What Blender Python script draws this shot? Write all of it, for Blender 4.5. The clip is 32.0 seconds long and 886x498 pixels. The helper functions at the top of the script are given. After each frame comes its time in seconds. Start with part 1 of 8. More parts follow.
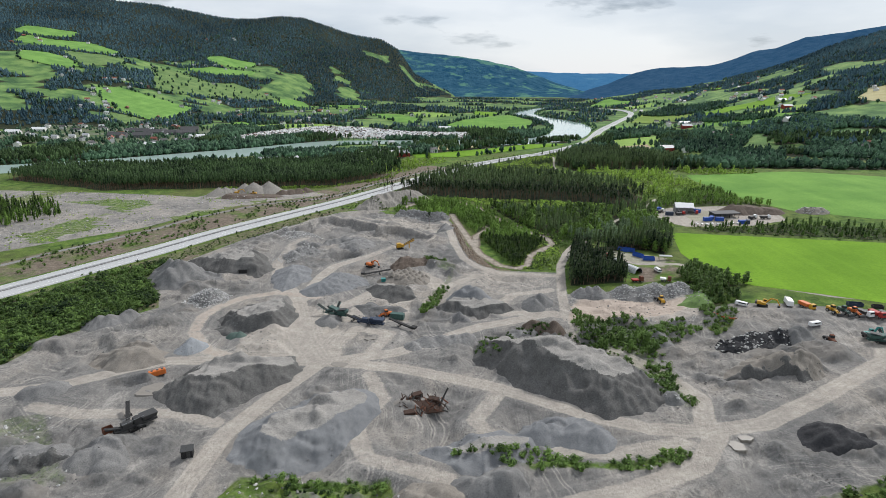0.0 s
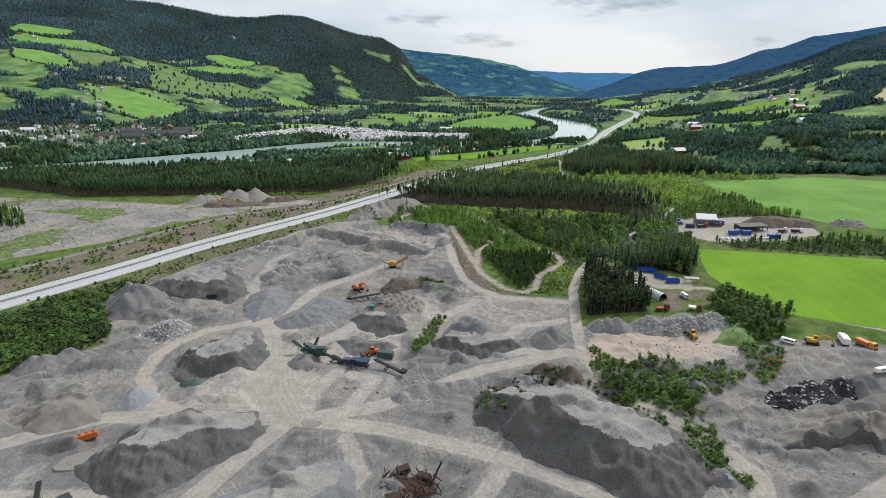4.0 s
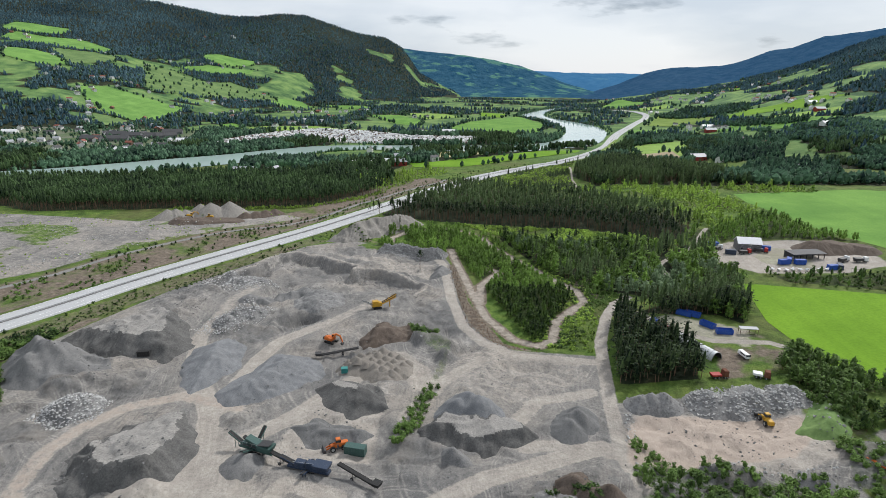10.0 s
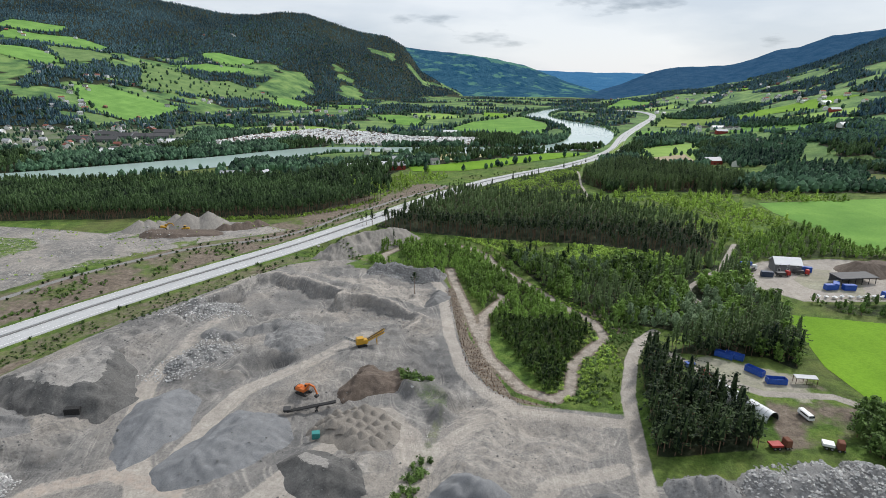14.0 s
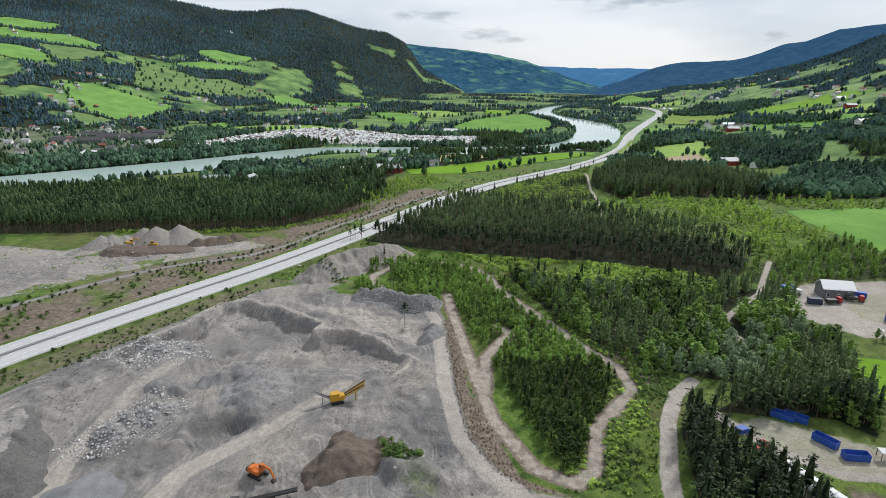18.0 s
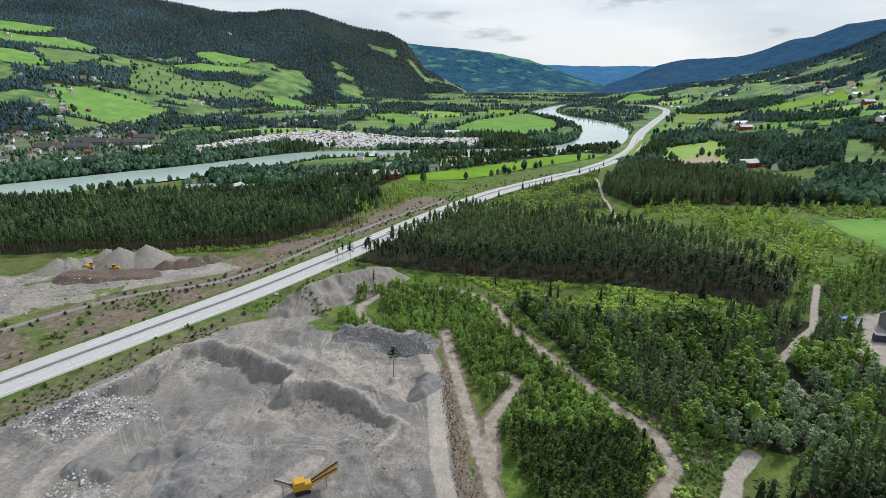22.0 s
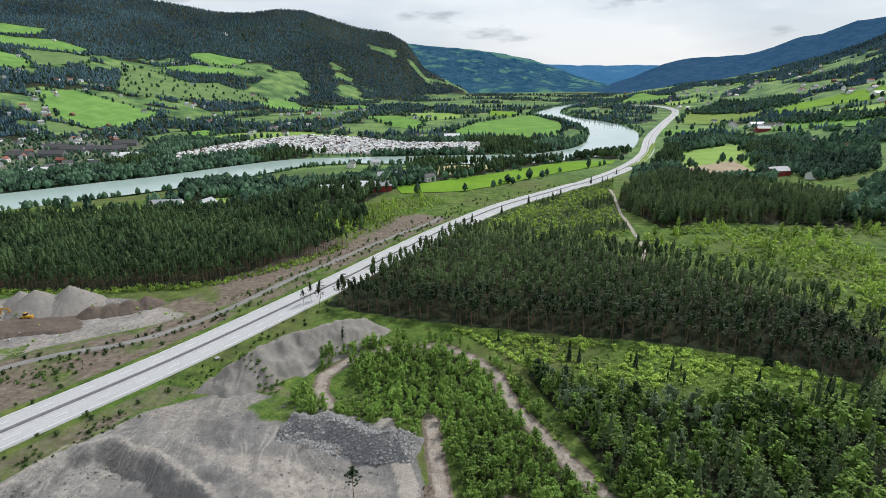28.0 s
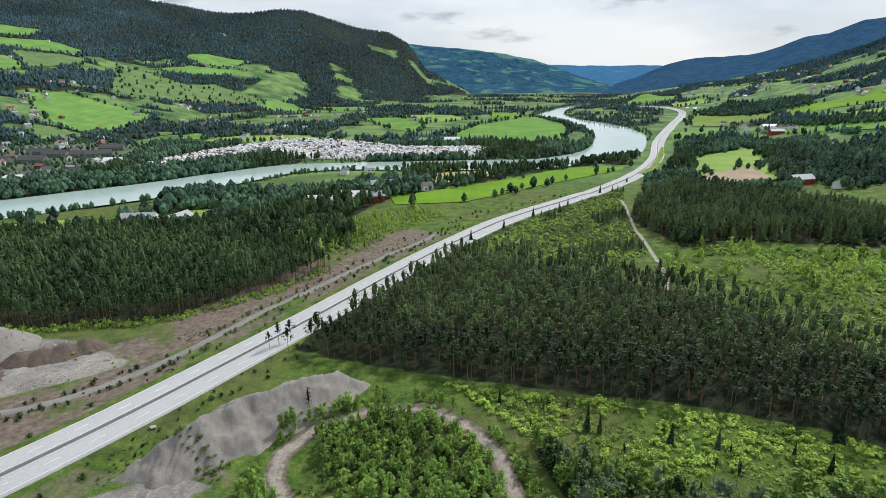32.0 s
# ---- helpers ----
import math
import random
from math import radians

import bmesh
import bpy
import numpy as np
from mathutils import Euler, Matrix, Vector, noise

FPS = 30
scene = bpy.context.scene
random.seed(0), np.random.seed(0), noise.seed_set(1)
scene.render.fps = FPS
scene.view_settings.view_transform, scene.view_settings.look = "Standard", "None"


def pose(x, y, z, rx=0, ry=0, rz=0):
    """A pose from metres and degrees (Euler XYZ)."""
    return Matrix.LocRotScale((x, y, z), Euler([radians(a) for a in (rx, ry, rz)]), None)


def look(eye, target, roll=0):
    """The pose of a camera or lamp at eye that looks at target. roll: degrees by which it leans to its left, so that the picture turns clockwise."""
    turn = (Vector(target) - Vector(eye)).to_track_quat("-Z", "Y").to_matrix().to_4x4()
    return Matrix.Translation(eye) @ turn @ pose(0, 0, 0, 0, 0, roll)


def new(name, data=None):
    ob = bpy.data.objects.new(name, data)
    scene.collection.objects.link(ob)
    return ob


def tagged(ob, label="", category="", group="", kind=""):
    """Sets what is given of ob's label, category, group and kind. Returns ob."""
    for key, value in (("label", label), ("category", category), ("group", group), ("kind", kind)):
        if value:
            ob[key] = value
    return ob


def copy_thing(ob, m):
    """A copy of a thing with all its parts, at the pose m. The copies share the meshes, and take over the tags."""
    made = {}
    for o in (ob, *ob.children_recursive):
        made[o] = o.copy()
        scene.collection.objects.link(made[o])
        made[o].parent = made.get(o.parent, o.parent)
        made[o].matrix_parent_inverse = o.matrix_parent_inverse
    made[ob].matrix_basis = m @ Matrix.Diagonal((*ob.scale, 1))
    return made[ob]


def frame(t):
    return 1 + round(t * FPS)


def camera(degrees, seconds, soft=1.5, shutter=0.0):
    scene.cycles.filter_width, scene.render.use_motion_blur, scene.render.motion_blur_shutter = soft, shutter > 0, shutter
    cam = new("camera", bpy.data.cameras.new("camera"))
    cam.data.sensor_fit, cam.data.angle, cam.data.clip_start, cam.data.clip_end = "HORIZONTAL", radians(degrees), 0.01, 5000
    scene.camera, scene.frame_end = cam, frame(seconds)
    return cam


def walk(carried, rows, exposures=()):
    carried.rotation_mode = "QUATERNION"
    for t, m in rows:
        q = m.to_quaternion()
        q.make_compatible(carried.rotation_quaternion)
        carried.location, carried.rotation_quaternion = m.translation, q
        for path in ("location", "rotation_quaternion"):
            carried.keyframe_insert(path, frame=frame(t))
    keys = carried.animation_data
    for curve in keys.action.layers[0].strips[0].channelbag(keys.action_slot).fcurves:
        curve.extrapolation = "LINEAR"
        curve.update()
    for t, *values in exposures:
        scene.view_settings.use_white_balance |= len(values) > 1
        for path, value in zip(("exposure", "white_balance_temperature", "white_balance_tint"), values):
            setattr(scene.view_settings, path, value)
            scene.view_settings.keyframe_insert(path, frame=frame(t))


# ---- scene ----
cam = camera(75.4, 32.0, soft=0.7)
# seconds, eye, target, roll
PATH = [
    (0, (0.205, 1.772, 100.364), (0.099, 3.685, 99.789), 0.6),
    (1, (0.224, 11.224, 100.335), (0.117, 13.136, 99.756), 0.6),
    (6, (0.467, 59.63, 99.592), (0.35, 61.542, 99.016), 0.7),
    (7, (0.478, 69.523, 99.505), (0.36, 71.434, 98.927), 0.7),
    (9, (0.395, 89.069, 99.498), (0.272, 90.98, 98.922), 0.7),
    (13, (-0.152, 127.81, 98.998), (-0.284, 129.72, 98.421), 0.9),
    (17, (-0.473, 169.125, 98.814), (-0.613, 171.031, 98.227), 0.6),
    (19, (-0.178, 189.419, 99.022), (-0.324, 191.325, 98.432), 0.4),
    (20, (-0.227, 199.539, 98.92), (-0.38, 201.444, 98.333), 0.1),
    (23, (-0.561, 229.781, 98.119), (-0.716, 231.685, 97.528), -0.1),
    (25, (-0.418, 250.162, 97.998), (-0.576, 252.067, 97.408), -0.3),
    (28, (-0.101, 280.998, 98.11), (-0.265, 282.902, 97.521), -0.4),
    (32, (0.587, 321.953, 98.611), (0.415, 323.856, 98.024), -0.5),
]
walk(cam, [(t, look(eye, target, roll)) for t, eye, target, roll in PATH], exposures=[(0, -0.1), (32, -0.06)])

# ---- sky and sun ----
SUN_UP, SUN_ROUND = radians(44), radians(38)   # high, ahead and to the right, behind thin cloud
world = bpy.data.worlds.new("sky")
scene.world = world
world.use_nodes = True
wn, wl = world.node_tree.nodes, world.node_tree.links
wn.clear()
w_out = wn.new("ShaderNodeOutputWorld")
w_bg = wn.new("ShaderNodeBackground")
w_sky = wn.new("ShaderNodeTexSky")
w_sky.sky_type, w_sky.sun_disc = "NISHITA", False
w_sky.sun_elevation, w_sky.sun_rotation = SUN_UP, SUN_ROUND
w_co = wn.new("ShaderNodeTexCoord")
w_map = wn.new("ShaderNodeMapping")
w_map.inputs["Scale"].default_value = (1.0, 1.0, 4.0)
w_map.inputs["Location"].default_value = (0.35, 0.1, 0.0)
w_n1 = wn.new("ShaderNodeTexNoise")
w_n1.inputs["Scale"].default_value, w_n1.inputs["Detail"].default_value = 4.4, 10
w_n1.inputs["Roughness"].default_value = 0.55
w_ramp = wn.new("ShaderNodeValToRGB")
w_ramp.color_ramp.elements[0].position, w_ramp.color_ramp.elements[0].color = 0.30, (0.3, 0.37, 0.46, 1)
w_ramp.color_ramp.elements[1].position, w_ramp.color_ramp.elements[1].color = 0.425, (1.03, 1.08, 1.15, 1)
w_n2 = wn.new("ShaderNodeTexNoise")
w_n2.inputs["Scale"].default_value, w_n2.inputs["Detail"].default_value = 2.1, 7
w_ramp2 = wn.new("ShaderNodeValToRGB")
w_ramp2.color_ramp.elements[0].position, w_ramp2.color_ramp.elements[0].color = 0.38, (0.74, 0.79, 0.85, 1)
w_ramp2.color_ramp.elements[1].position, w_ramp2.color_ramp.elements[1].color = 0.56, (1.04, 1.04, 1.04, 1)
w_cloud = wn.new("ShaderNodeMix")
w_cloud.data_type, w_cloud.blend_type = "RGBA", "MULTIPLY"
w_cloud.inputs["Factor"].default_value = 1.0
w_mul = wn.new("ShaderNodeVectorMath")
w_mul.operation = "SCALE"
w_mul.inputs["Scale"].default_value = 0.1
w_mix = wn.new("ShaderNodeMix")
w_mix.data_type = "RGBA"
w_mix.inputs["Factor"].default_value = 0.8
wl.new(w_co.outputs["Generated"], w_map.inputs["Vector"])
wl.new(w_map.outputs["Vector"], w_n1.inputs["Vector"])
wl.new(w_n1.outputs["Fac"], w_ramp.inputs["Fac"])
wl.new(w_sky.outputs["Color"], w_mul.inputs[0])
wl.new(w_mul.outputs["Vector"], w_mix.inputs["A"])
wl.new(w_map.outputs["Vector"], w_n2.inputs["Vector"])
wl.new(w_n2.outputs["Fac"], w_ramp2.inputs["Fac"])
wl.new(w_ramp.outputs["Color"], w_cloud.inputs["A"])
wl.new(w_ramp2.outputs["Color"], w_cloud.inputs["B"])
wl.new(w_cloud.outputs["Result"], w_mix.inputs["B"])
wl.new(w_mix.outputs["Result"], w_bg.inputs["Color"])
w_bg.inputs["Strength"].default_value = 0.9
wl.new(w_bg.outputs["Background"], w_out.inputs["Surface"])

sun_data = bpy.data.lights.new("sun", "SUN")
sun_data.energy, sun_data.angle, sun_data.color = 3.3, radians(6), (1.0, 0.98, 0.95)
sun = new("sun", sun_data)
sun.matrix_world = look((math.sin(SUN_ROUND) * math.cos(SUN_UP) * 300, math.cos(SUN_ROUND) * math.cos(SUN_UP) * 300, math.sin(SUN_UP) * 300), (0, 0, 0))

# ---- materials ----
class Nodes:
    """A small builder for procedural surfaces in world metres."""

    def __init__(self, name, rough=0.8, metal=0.0, spec=0.3):
        self.m = bpy.data.materials.new(name)
        self.m.use_nodes = True
        self.n, self.l = self.m.node_tree.nodes, self.m.node_tree.links
        self.b = self.n["Principled BSDF"]
        self.b.inputs["Roughness"].default_value = rough
        self.b.inputs["Metallic"].default_value = metal
        self.b.inputs["Specular IOR Level"].default_value = spec
        self.geo = self.n.new("ShaderNodeNewGeometry")

    def link(self, a, b):
        self.l.new(a, b)

    def noise(self, size, detail=4, rough=0.6, stretch=None):
        t = self.n.new("ShaderNodeTexNoise")
        t.inputs["Scale"].default_value, t.inputs["Detail"].default_value = 1.0 / size, detail
        t.inputs["Roughness"].default_value = rough
        if stretch:
            m = self.n.new("ShaderNodeMapping")
            m.inputs["Rotation"].default_value = (0, 0, radians(stretch[0]))
            m.inputs["Scale"].default_value = stretch[1]
            self.link(self.geo.outputs["Position"], m.inputs["Vector"])
            self.link(m.outputs["Vector"], t.inputs["Vector"])
        else:
            self.link(self.geo.outputs["Position"], t.inputs["Vector"])
        return t.outputs["Fac"]

    def cells(self, size):
        t = self.n.new("ShaderNodeTexVoronoi")
        t.inputs["Scale"].default_value = 1.0 / size
        self.link(self.geo.outputs["Position"], t.inputs["Vector"])
        return t.outputs["Distance"], t.outputs["Color"]

    def ramp(self, fac, *stops):
        r = self.n.new("ShaderNodeValToRGB")
        e = r.color_ramp.elements
        while len(e) < len(stops):
            e.new(0.5)
        for el, (p, c) in zip(e, stops):
            el.position, el.color = p, (*c, 1) if len(c) == 3 else c
        self.link(fac, r.inputs["Fac"])
        return r.outputs["Color"]

    def mix(self, fac, a, b, blend="MIX"):
        x = self.n.new("ShaderNodeMix")
        x.data_type, x.blend_type = "RGBA", blend
        for v, k in ((fac, "Factor"), (a, "A"), (b, "B")):
            s = [i for i in x.inputs if i.name == k and i.enabled][0]
            if isinstance(v, (int, float)):
                s.default_value = v
            elif isinstance(v, tuple):
                s.default_value = (*v, 1)
            else:
                self.link(v, s)
        return [o for o in x.outputs if o.enabled][0]

    def math(self, op, a, b=0.0, clamp=False):
        x = self.n.new("ShaderNodeMath")
        x.operation, x.use_clamp = op, clamp
        for v, s in ((a, x.inputs[0]), (b, x.inputs[1])):
            if isinstance(v, (int, float)):
                s.default_value = v
            else:
                self.link(v, s)
        return x.outputs[0]

    def attribute(self, name):
        a = self.n.new("ShaderNodeAttribute")
        a.attribute_name = name
        return a

    def color(self, c):
        if isinstance(c, tuple):
            self.b.inputs["Base Color"].default_value = (*c, 1)
        else:
            self.link(c, self.b.inputs["Base Color"])

    def bump(self, h, distance=0.1, strength=0.6):
        b = self.n.new("ShaderNodeBump")
        b.inputs["Distance"].default_value, b.inputs["Strength"].default_value = distance, strength
        self.link(h, b.inputs["Height"])
        self.link(b.outputs["Normal"], self.b.inputs["Normal"])


def mat_plain(name, a, b, size=1.0, rough=0.6, metal=0.0, dirt=0.25):
    """Painted or plain surface: two close tones, and dust patches."""
    k = Nodes(name, rough, metal)
    base = k.mix(k.noise(size, 5), a, b)
    dust = k.ramp(k.noise(size * 0.35, 6, 0.7), (0.52, (0, 0, 0)), (0.75, (1, 1, 1)))
    k.color(k.mix(k.math("MULTIPLY", dust, dirt), base, (0.3, 0.27, 0.23)))
    k.bump(k.noise(size * 0.2, 4), 0.02, 0.3)
    return k.m


def mat_gravel(name, dark, light, grain=0.35, streak=True):
    """Loose crushed stone: fine grain, dusty patches, faint runs down the slope."""
    k = Nodes(name, 0.9, 0, 0.2)
    big = k.noise(9, 4, 0.6)
    fine = k.noise(grain, 6, 0.75)
    d, c = k.cells(grain * 1.4)
    base = k.mix(k.ramp(big, (0.2, (0, 0, 0)), (0.8, (1, 1, 1))), dark, light)
    base = k.mix(k.ramp(fine, (0.34, (0.7, 0.7, 0.7)), (0.6, (0, 0, 0))), base, tuple(v * 0.55 for v in dark))
    base = k.mix(k.ramp(d, (0.0, (0.22, 0.22, 0.22)), (0.5, (0, 0, 0))), base, tuple(min(1, v * 1.35) for v in light))
    if streak:
        base = k.mix(k.ramp(k.noise(2.2, 5, 0.7, (20, (1, 1, 0.08))), (0.45, (0, 0, 0)), (0.8, (0.4, 0.4, 0.4))), base, tuple(min(1, v * 1.25) for v in light))
    k.color(base)
    k.bump(k.math("ADD", k.math("MULTIPLY", k.noise(1.1, 7, 0.8), 0.5), k.math("MULTIPLY", fine, 0.45)), 0.35, 0.75)
    return k.m


def mat_leaf(name, dark, light, far=0.0):
    k = Nodes(name, 0.75, 0, 0.15)
    info = k.n.new("ShaderNodeObjectInfo")
    tint = k.math("ADD", k.attribute("tint").outputs["Fac"], k.math("MULTIPLY", info.outputs["Random"], 0.3))
    v = k.math("ADD", k.math("MULTIPLY", k.geo.outputs["Random Per Island"], 0.45), k.math("MULTIPLY", tint, 0.75))
    k.color(k.ramp(v, (0.2, dark), (0.9, light)))
    return k.m


M = {}
M["gravel_grey"] = mat_gravel("grey crushed gravel", (0.15, 0.148, 0.145), (0.245, 0.24, 0.234))
M["gravel_dark"] = mat_gravel("dark grey sand", (0.125, 0.124, 0.123), (0.2, 0.198, 0.194), 0.3)
# darker sand for the steep faces below the dozed tops
M["sand_damp"] = mat_gravel("dark sand of a dug face", (0.082, 0.08, 0.077), (0.168, 0.163, 0.156), 0.5)
M["gravel_blue"] = mat_gravel("blue-grey crushed stone", (0.15, 0.154, 0.16), (0.25, 0.255, 0.262), 0.25)
M["gravel_light"] = mat_gravel("pale bluish grit", (0.24, 0.255, 0.27), (0.33, 0.345, 0.36), 0.2)
M["gravel_tan"] = mat_gravel("tan sandy gravel", (0.19, 0.17, 0.148), (0.285, 0.258, 0.225), 0.3)
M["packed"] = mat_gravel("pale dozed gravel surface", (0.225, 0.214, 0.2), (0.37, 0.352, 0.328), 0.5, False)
M["gravel_ridge"] = mat_gravel("dry tan-grey gravel", (0.225, 0.208, 0.188), (0.31, 0.29, 0.262), 0.3)
M["gravel_black"] = mat_gravel("black asphalt rubble", (0.025, 0.025, 0.028), (0.06, 0.06, 0.063), 0.5)
M["soil"] = mat_gravel("dark brown soil", (0.085, 0.065, 0.052), (0.17, 0.135, 0.11), 0.5)
M["rubble"] = mat_gravel("broken concrete rubble", (0.17, 0.167, 0.163), (0.31, 0.303, 0.295), 0.9, False)
M["leaf_pine"] = mat_leaf("pine needles", (0.004, 0.012, 0.006), (0.128, 0.19, 0.072))
M["leaf_birch"] = mat_leaf("broadleaf foliage", (0.004, 0.014, 0.004), (0.205, 0.345, 0.064))
M["leaf_shrub"] = mat_leaf("young birch scrub", (0.02, 0.05, 0.011), (0.4, 0.58, 0.1))
# blue raised in this foliage colour to paint in distance haze
M["leaf_wood"] = mat_leaf("dark valley broadleaf tinted with haze", (0.004, 0.016, 0.014), (0.105, 0.2, 0.11))
M["leaf_scrub"] = mat_leaf("dark bank scrub", (0.007, 0.02, 0.007), (0.13, 0.215, 0.05))
M["leaf_willow"] = mat_leaf("grey-green willow leaves", (0.035, 0.065, 0.03), (0.19, 0.27, 0.14))
M["leaf_fir"] = mat_leaf("dark plantation needles", (0.003, 0.011, 0.006), (0.088, 0.15, 0.054))
# haze over the far slopes is put into these needle colours
M["leaf_far"] = mat_leaf("distant conifers tinted with haze", (0.008, 0.03, 0.046), (0.115, 0.205, 0.23))
M["bark"] = mat_plain("pine bark", (0.13, 0.075, 0.045), (0.2, 0.13, 0.09), 0.6, 0.9)


def mat_ground():
    """The whole ground sheet. zone: red gravel, green pale dirt and the pit's painted rim highlight, blue brown soil,
    alpha woodland floor with the shade under trees painted in; the rest is grass.
    """
    k = Nodes("ground", 0.95, 0, 0.15)
    z = k.attribute("zone")
    sep = k.n.new("ShaderNodeSeparateColor")
    k.link(z.outputs["Color"], sep.inputs["Color"])
    big, mid, fine = k.noise(60, 4), k.noise(7, 5, 0.65), k.noise(0.9, 6, 0.75)
    grass = k.ramp(mid, (0.3, (0.03, 0.062, 0.013)), (0.5, (0.098, 0.17, 0.03)), (0.72, (0.2, 0.27, 0.06)))
    grass = k.mix(k.ramp(fine, (0.35, (0.6, 0.6, 0.6)), (0.6, (0, 0, 0))), grass, (0.02, 0.04, 0.01))
    grass = k.mix(k.ramp(big, (0.45, (0, 0, 0)), (0.7, (0.6, 0.6, 0.6))), grass, (0.13, 0.115, 0.055))
    # meadow greens hold extra blue, distance haze put into the colour
    grass = k.mix(k.attribute("meadow").outputs["Fac"], grass, k.ramp(k.noise(55, 5, 0.6), (0.36, (0.045, 0.1, 0.042)), (0.5, (0.11, 0.2, 0.065)), (0.66, (0.2, 0.3, 0.095))))
    # woodland floor, its colour darkened to paint the shade below the crowns
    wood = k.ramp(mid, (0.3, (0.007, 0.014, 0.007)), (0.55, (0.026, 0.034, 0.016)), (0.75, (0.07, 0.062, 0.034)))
    d, c = k.cells(0.8)
    stone = k.ramp(k.noise(38, 5, 0.6), (0.36, (0.145, 0.143, 0.141)), (0.5, (0.224, 0.213, 0.2)), (0.64, (0.32, 0.288, 0.252)))
    stone = k.mix(k.ramp(k.noise(10, 6, 0.68, (70, (1, 0.45, 1))), (0.5, (0, 0, 0)), (0.62, (0.7, 0.7, 0.7))), stone, (0.13, 0.128, 0.125))
    stone = k.mix(k.ramp(k.noise(13, 6, 0.7, (25, (1, 0.5, 1))), (0.55, (0, 0, 0)), (0.68, (0.75, 0.75, 0.75))), stone, (0.43, 0.405, 0.372))

    def wheels(size, count, tone, mask_size, turn, strength):
        """Curving pairs of wheel marks that cross and fade."""
        t = k.math("FRACT", k.math("MULTIPLY", k.noise(size, 2, 0.35, (turn, (1, 0.6, 0.3))), count))
        lines = k.ramp(t, (0.3, (0, 0, 0)), (0.4, (1, 1, 1)), (0.48, (0, 0, 0)), (0.56, (0, 0, 0)), (0.64, (1, 1, 1)), (0.74, (0, 0, 0)))
        where = k.ramp(k.noise(mask_size, 5, 0.65), (0.48, (0, 0, 0)), (0.62, (strength, strength, strength)))
        return k.math("MULTIPLY", lines, where), tone

    for marks, tone in (wheels(70, 44, (0.43, 0.4, 0.36), 23, 15, 0.75), wheels(52, 30, (0.15, 0.146, 0.14), 19, 80, 0.6), wheels(95, 70, (0.4, 0.375, 0.34), 31, 140, 0.6)):
        stone = k.mix(marks, stone, tone)
    stone = k.mix(k.ramp(fine, (0.36, (0.55, 0.55, 0.55)), (0.54, (0, 0, 0))), stone, (0.1, 0.099, 0.097))
    stone = k.mix(k.ramp(k.noise(0.45, 5, 0.8), (0.56, (0, 0, 0)), (0.72, (0.5, 0.5, 0.5))), stone, (0.42, 0.41, 0.395))
    stone = k.mix(k.ramp(d, (0.05, (0.3, 0.3, 0.3)), (0.2, (0, 0, 0))), stone, (0.4, 0.39, 0.375))
    dirt = k.ramp(k.noise(5, 6, 0.7), (0.3, (0.36, 0.318, 0.272)), (0.7, (0.6, 0.543, 0.475)))
    dirt = k.mix(k.ramp(fine, (0.36, (0.35, 0.35, 0.35)), (0.52, (0, 0, 0))), dirt, (0.2, 0.185, 0.168))
    way = k.math("ADD", k.attribute("way").outputs["Fac"], k.math("MULTIPLY", k.noise(17, 4), 5.0))
    rut = k.math("SINE", k.math("MULTIPLY", way, 3.4))
    rut = k.math("MULTIPLY", rut, k.ramp(k.math("DIVIDE", k.attribute("way").outputs["Fac"], 14.0), (0.45, (1, 1, 1)), (0.9, (0, 0, 0))))
    rut = k.math("MULTIPLY", k.math("ADD", k.math("MULTIPLY", rut, 0.5), 0.5), k.ramp(k.noise(15, 4), (0.36, (0.15, 0.15, 0.15)), (0.58, (1, 1, 1))))
    stone = k.mix(k.math("MULTIPLY", rut, 0.15), stone, (0.38, 0.352, 0.318))
    dirt = k.mix(k.math("MULTIPLY", rut, 0.32), dirt, (0.215, 0.193, 0.168))
    # darker grey for the pit face band and scattered patches
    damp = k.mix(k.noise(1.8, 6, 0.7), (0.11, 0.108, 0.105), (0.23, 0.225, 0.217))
    soil = k.ramp(k.noise(2.5, 6, 0.7), (0.3, (0.085, 0.068, 0.053)), (0.55, (0.19, 0.155, 0.122)), (0.75, (0.31, 0.265, 0.215)))

    def edge(v, w=0.5):
        e = k.math("ADD", v, k.math("MULTIPLY", k.math("SUBTRACT", k.noise(2.6, 6, 0.7), 0.5), w))
        return k.ramp(e, (0.38, (0, 0, 0)), (0.62, (1, 1, 1)))

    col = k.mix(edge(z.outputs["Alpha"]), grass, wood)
    col = k.mix(edge(sep.outputs["Red"]), col, stone)
    heaped = k.ramp(k.noise(1.7, 7, 0.75, (20, (1, 1, 0.3))), (0.3, (0.085, 0.084, 0.082)), (0.5, (0.155, 0.152, 0.148)), (0.7, (0.25, 0.244, 0.235)))
    heaped = k.mix(k.ramp(k.noise(16, 3), (0.45, (0, 0, 0)), (0.62, (0.6, 0.6, 0.6))), heaped, (0.235, 0.21, 0.182))
    col = k.mix(k.math("MULTIPLY", edge(k.attribute("loose").outputs["Fac"]), 0.85), col, heaped)
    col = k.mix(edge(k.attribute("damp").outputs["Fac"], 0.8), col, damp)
    col = k.mix(edge(sep.outputs["Blue"]), col, soil)
    col = k.mix(k.math("MULTIPLY", edge(sep.outputs["Green"], 0.9), 0.64), col, dirt)
    col = k.mix(k.math("MULTIPLY", edge(k.attribute("brick").outputs["Fac"], 0.8), 0.8), col, k.mix(k.noise(3, 6, 0.7), (0.3, 0.235, 0.19), (0.55, 0.46, 0.39)))
    k.color(col)
    k.bump(k.math("ADD", k.math("MULTIPLY", k.noise(2.4, 8, 0.74, (35, (1, 0.55, 1))), 0.9), k.math("MULTIPLY", fine, 0.45)), 0.8, 0.9)
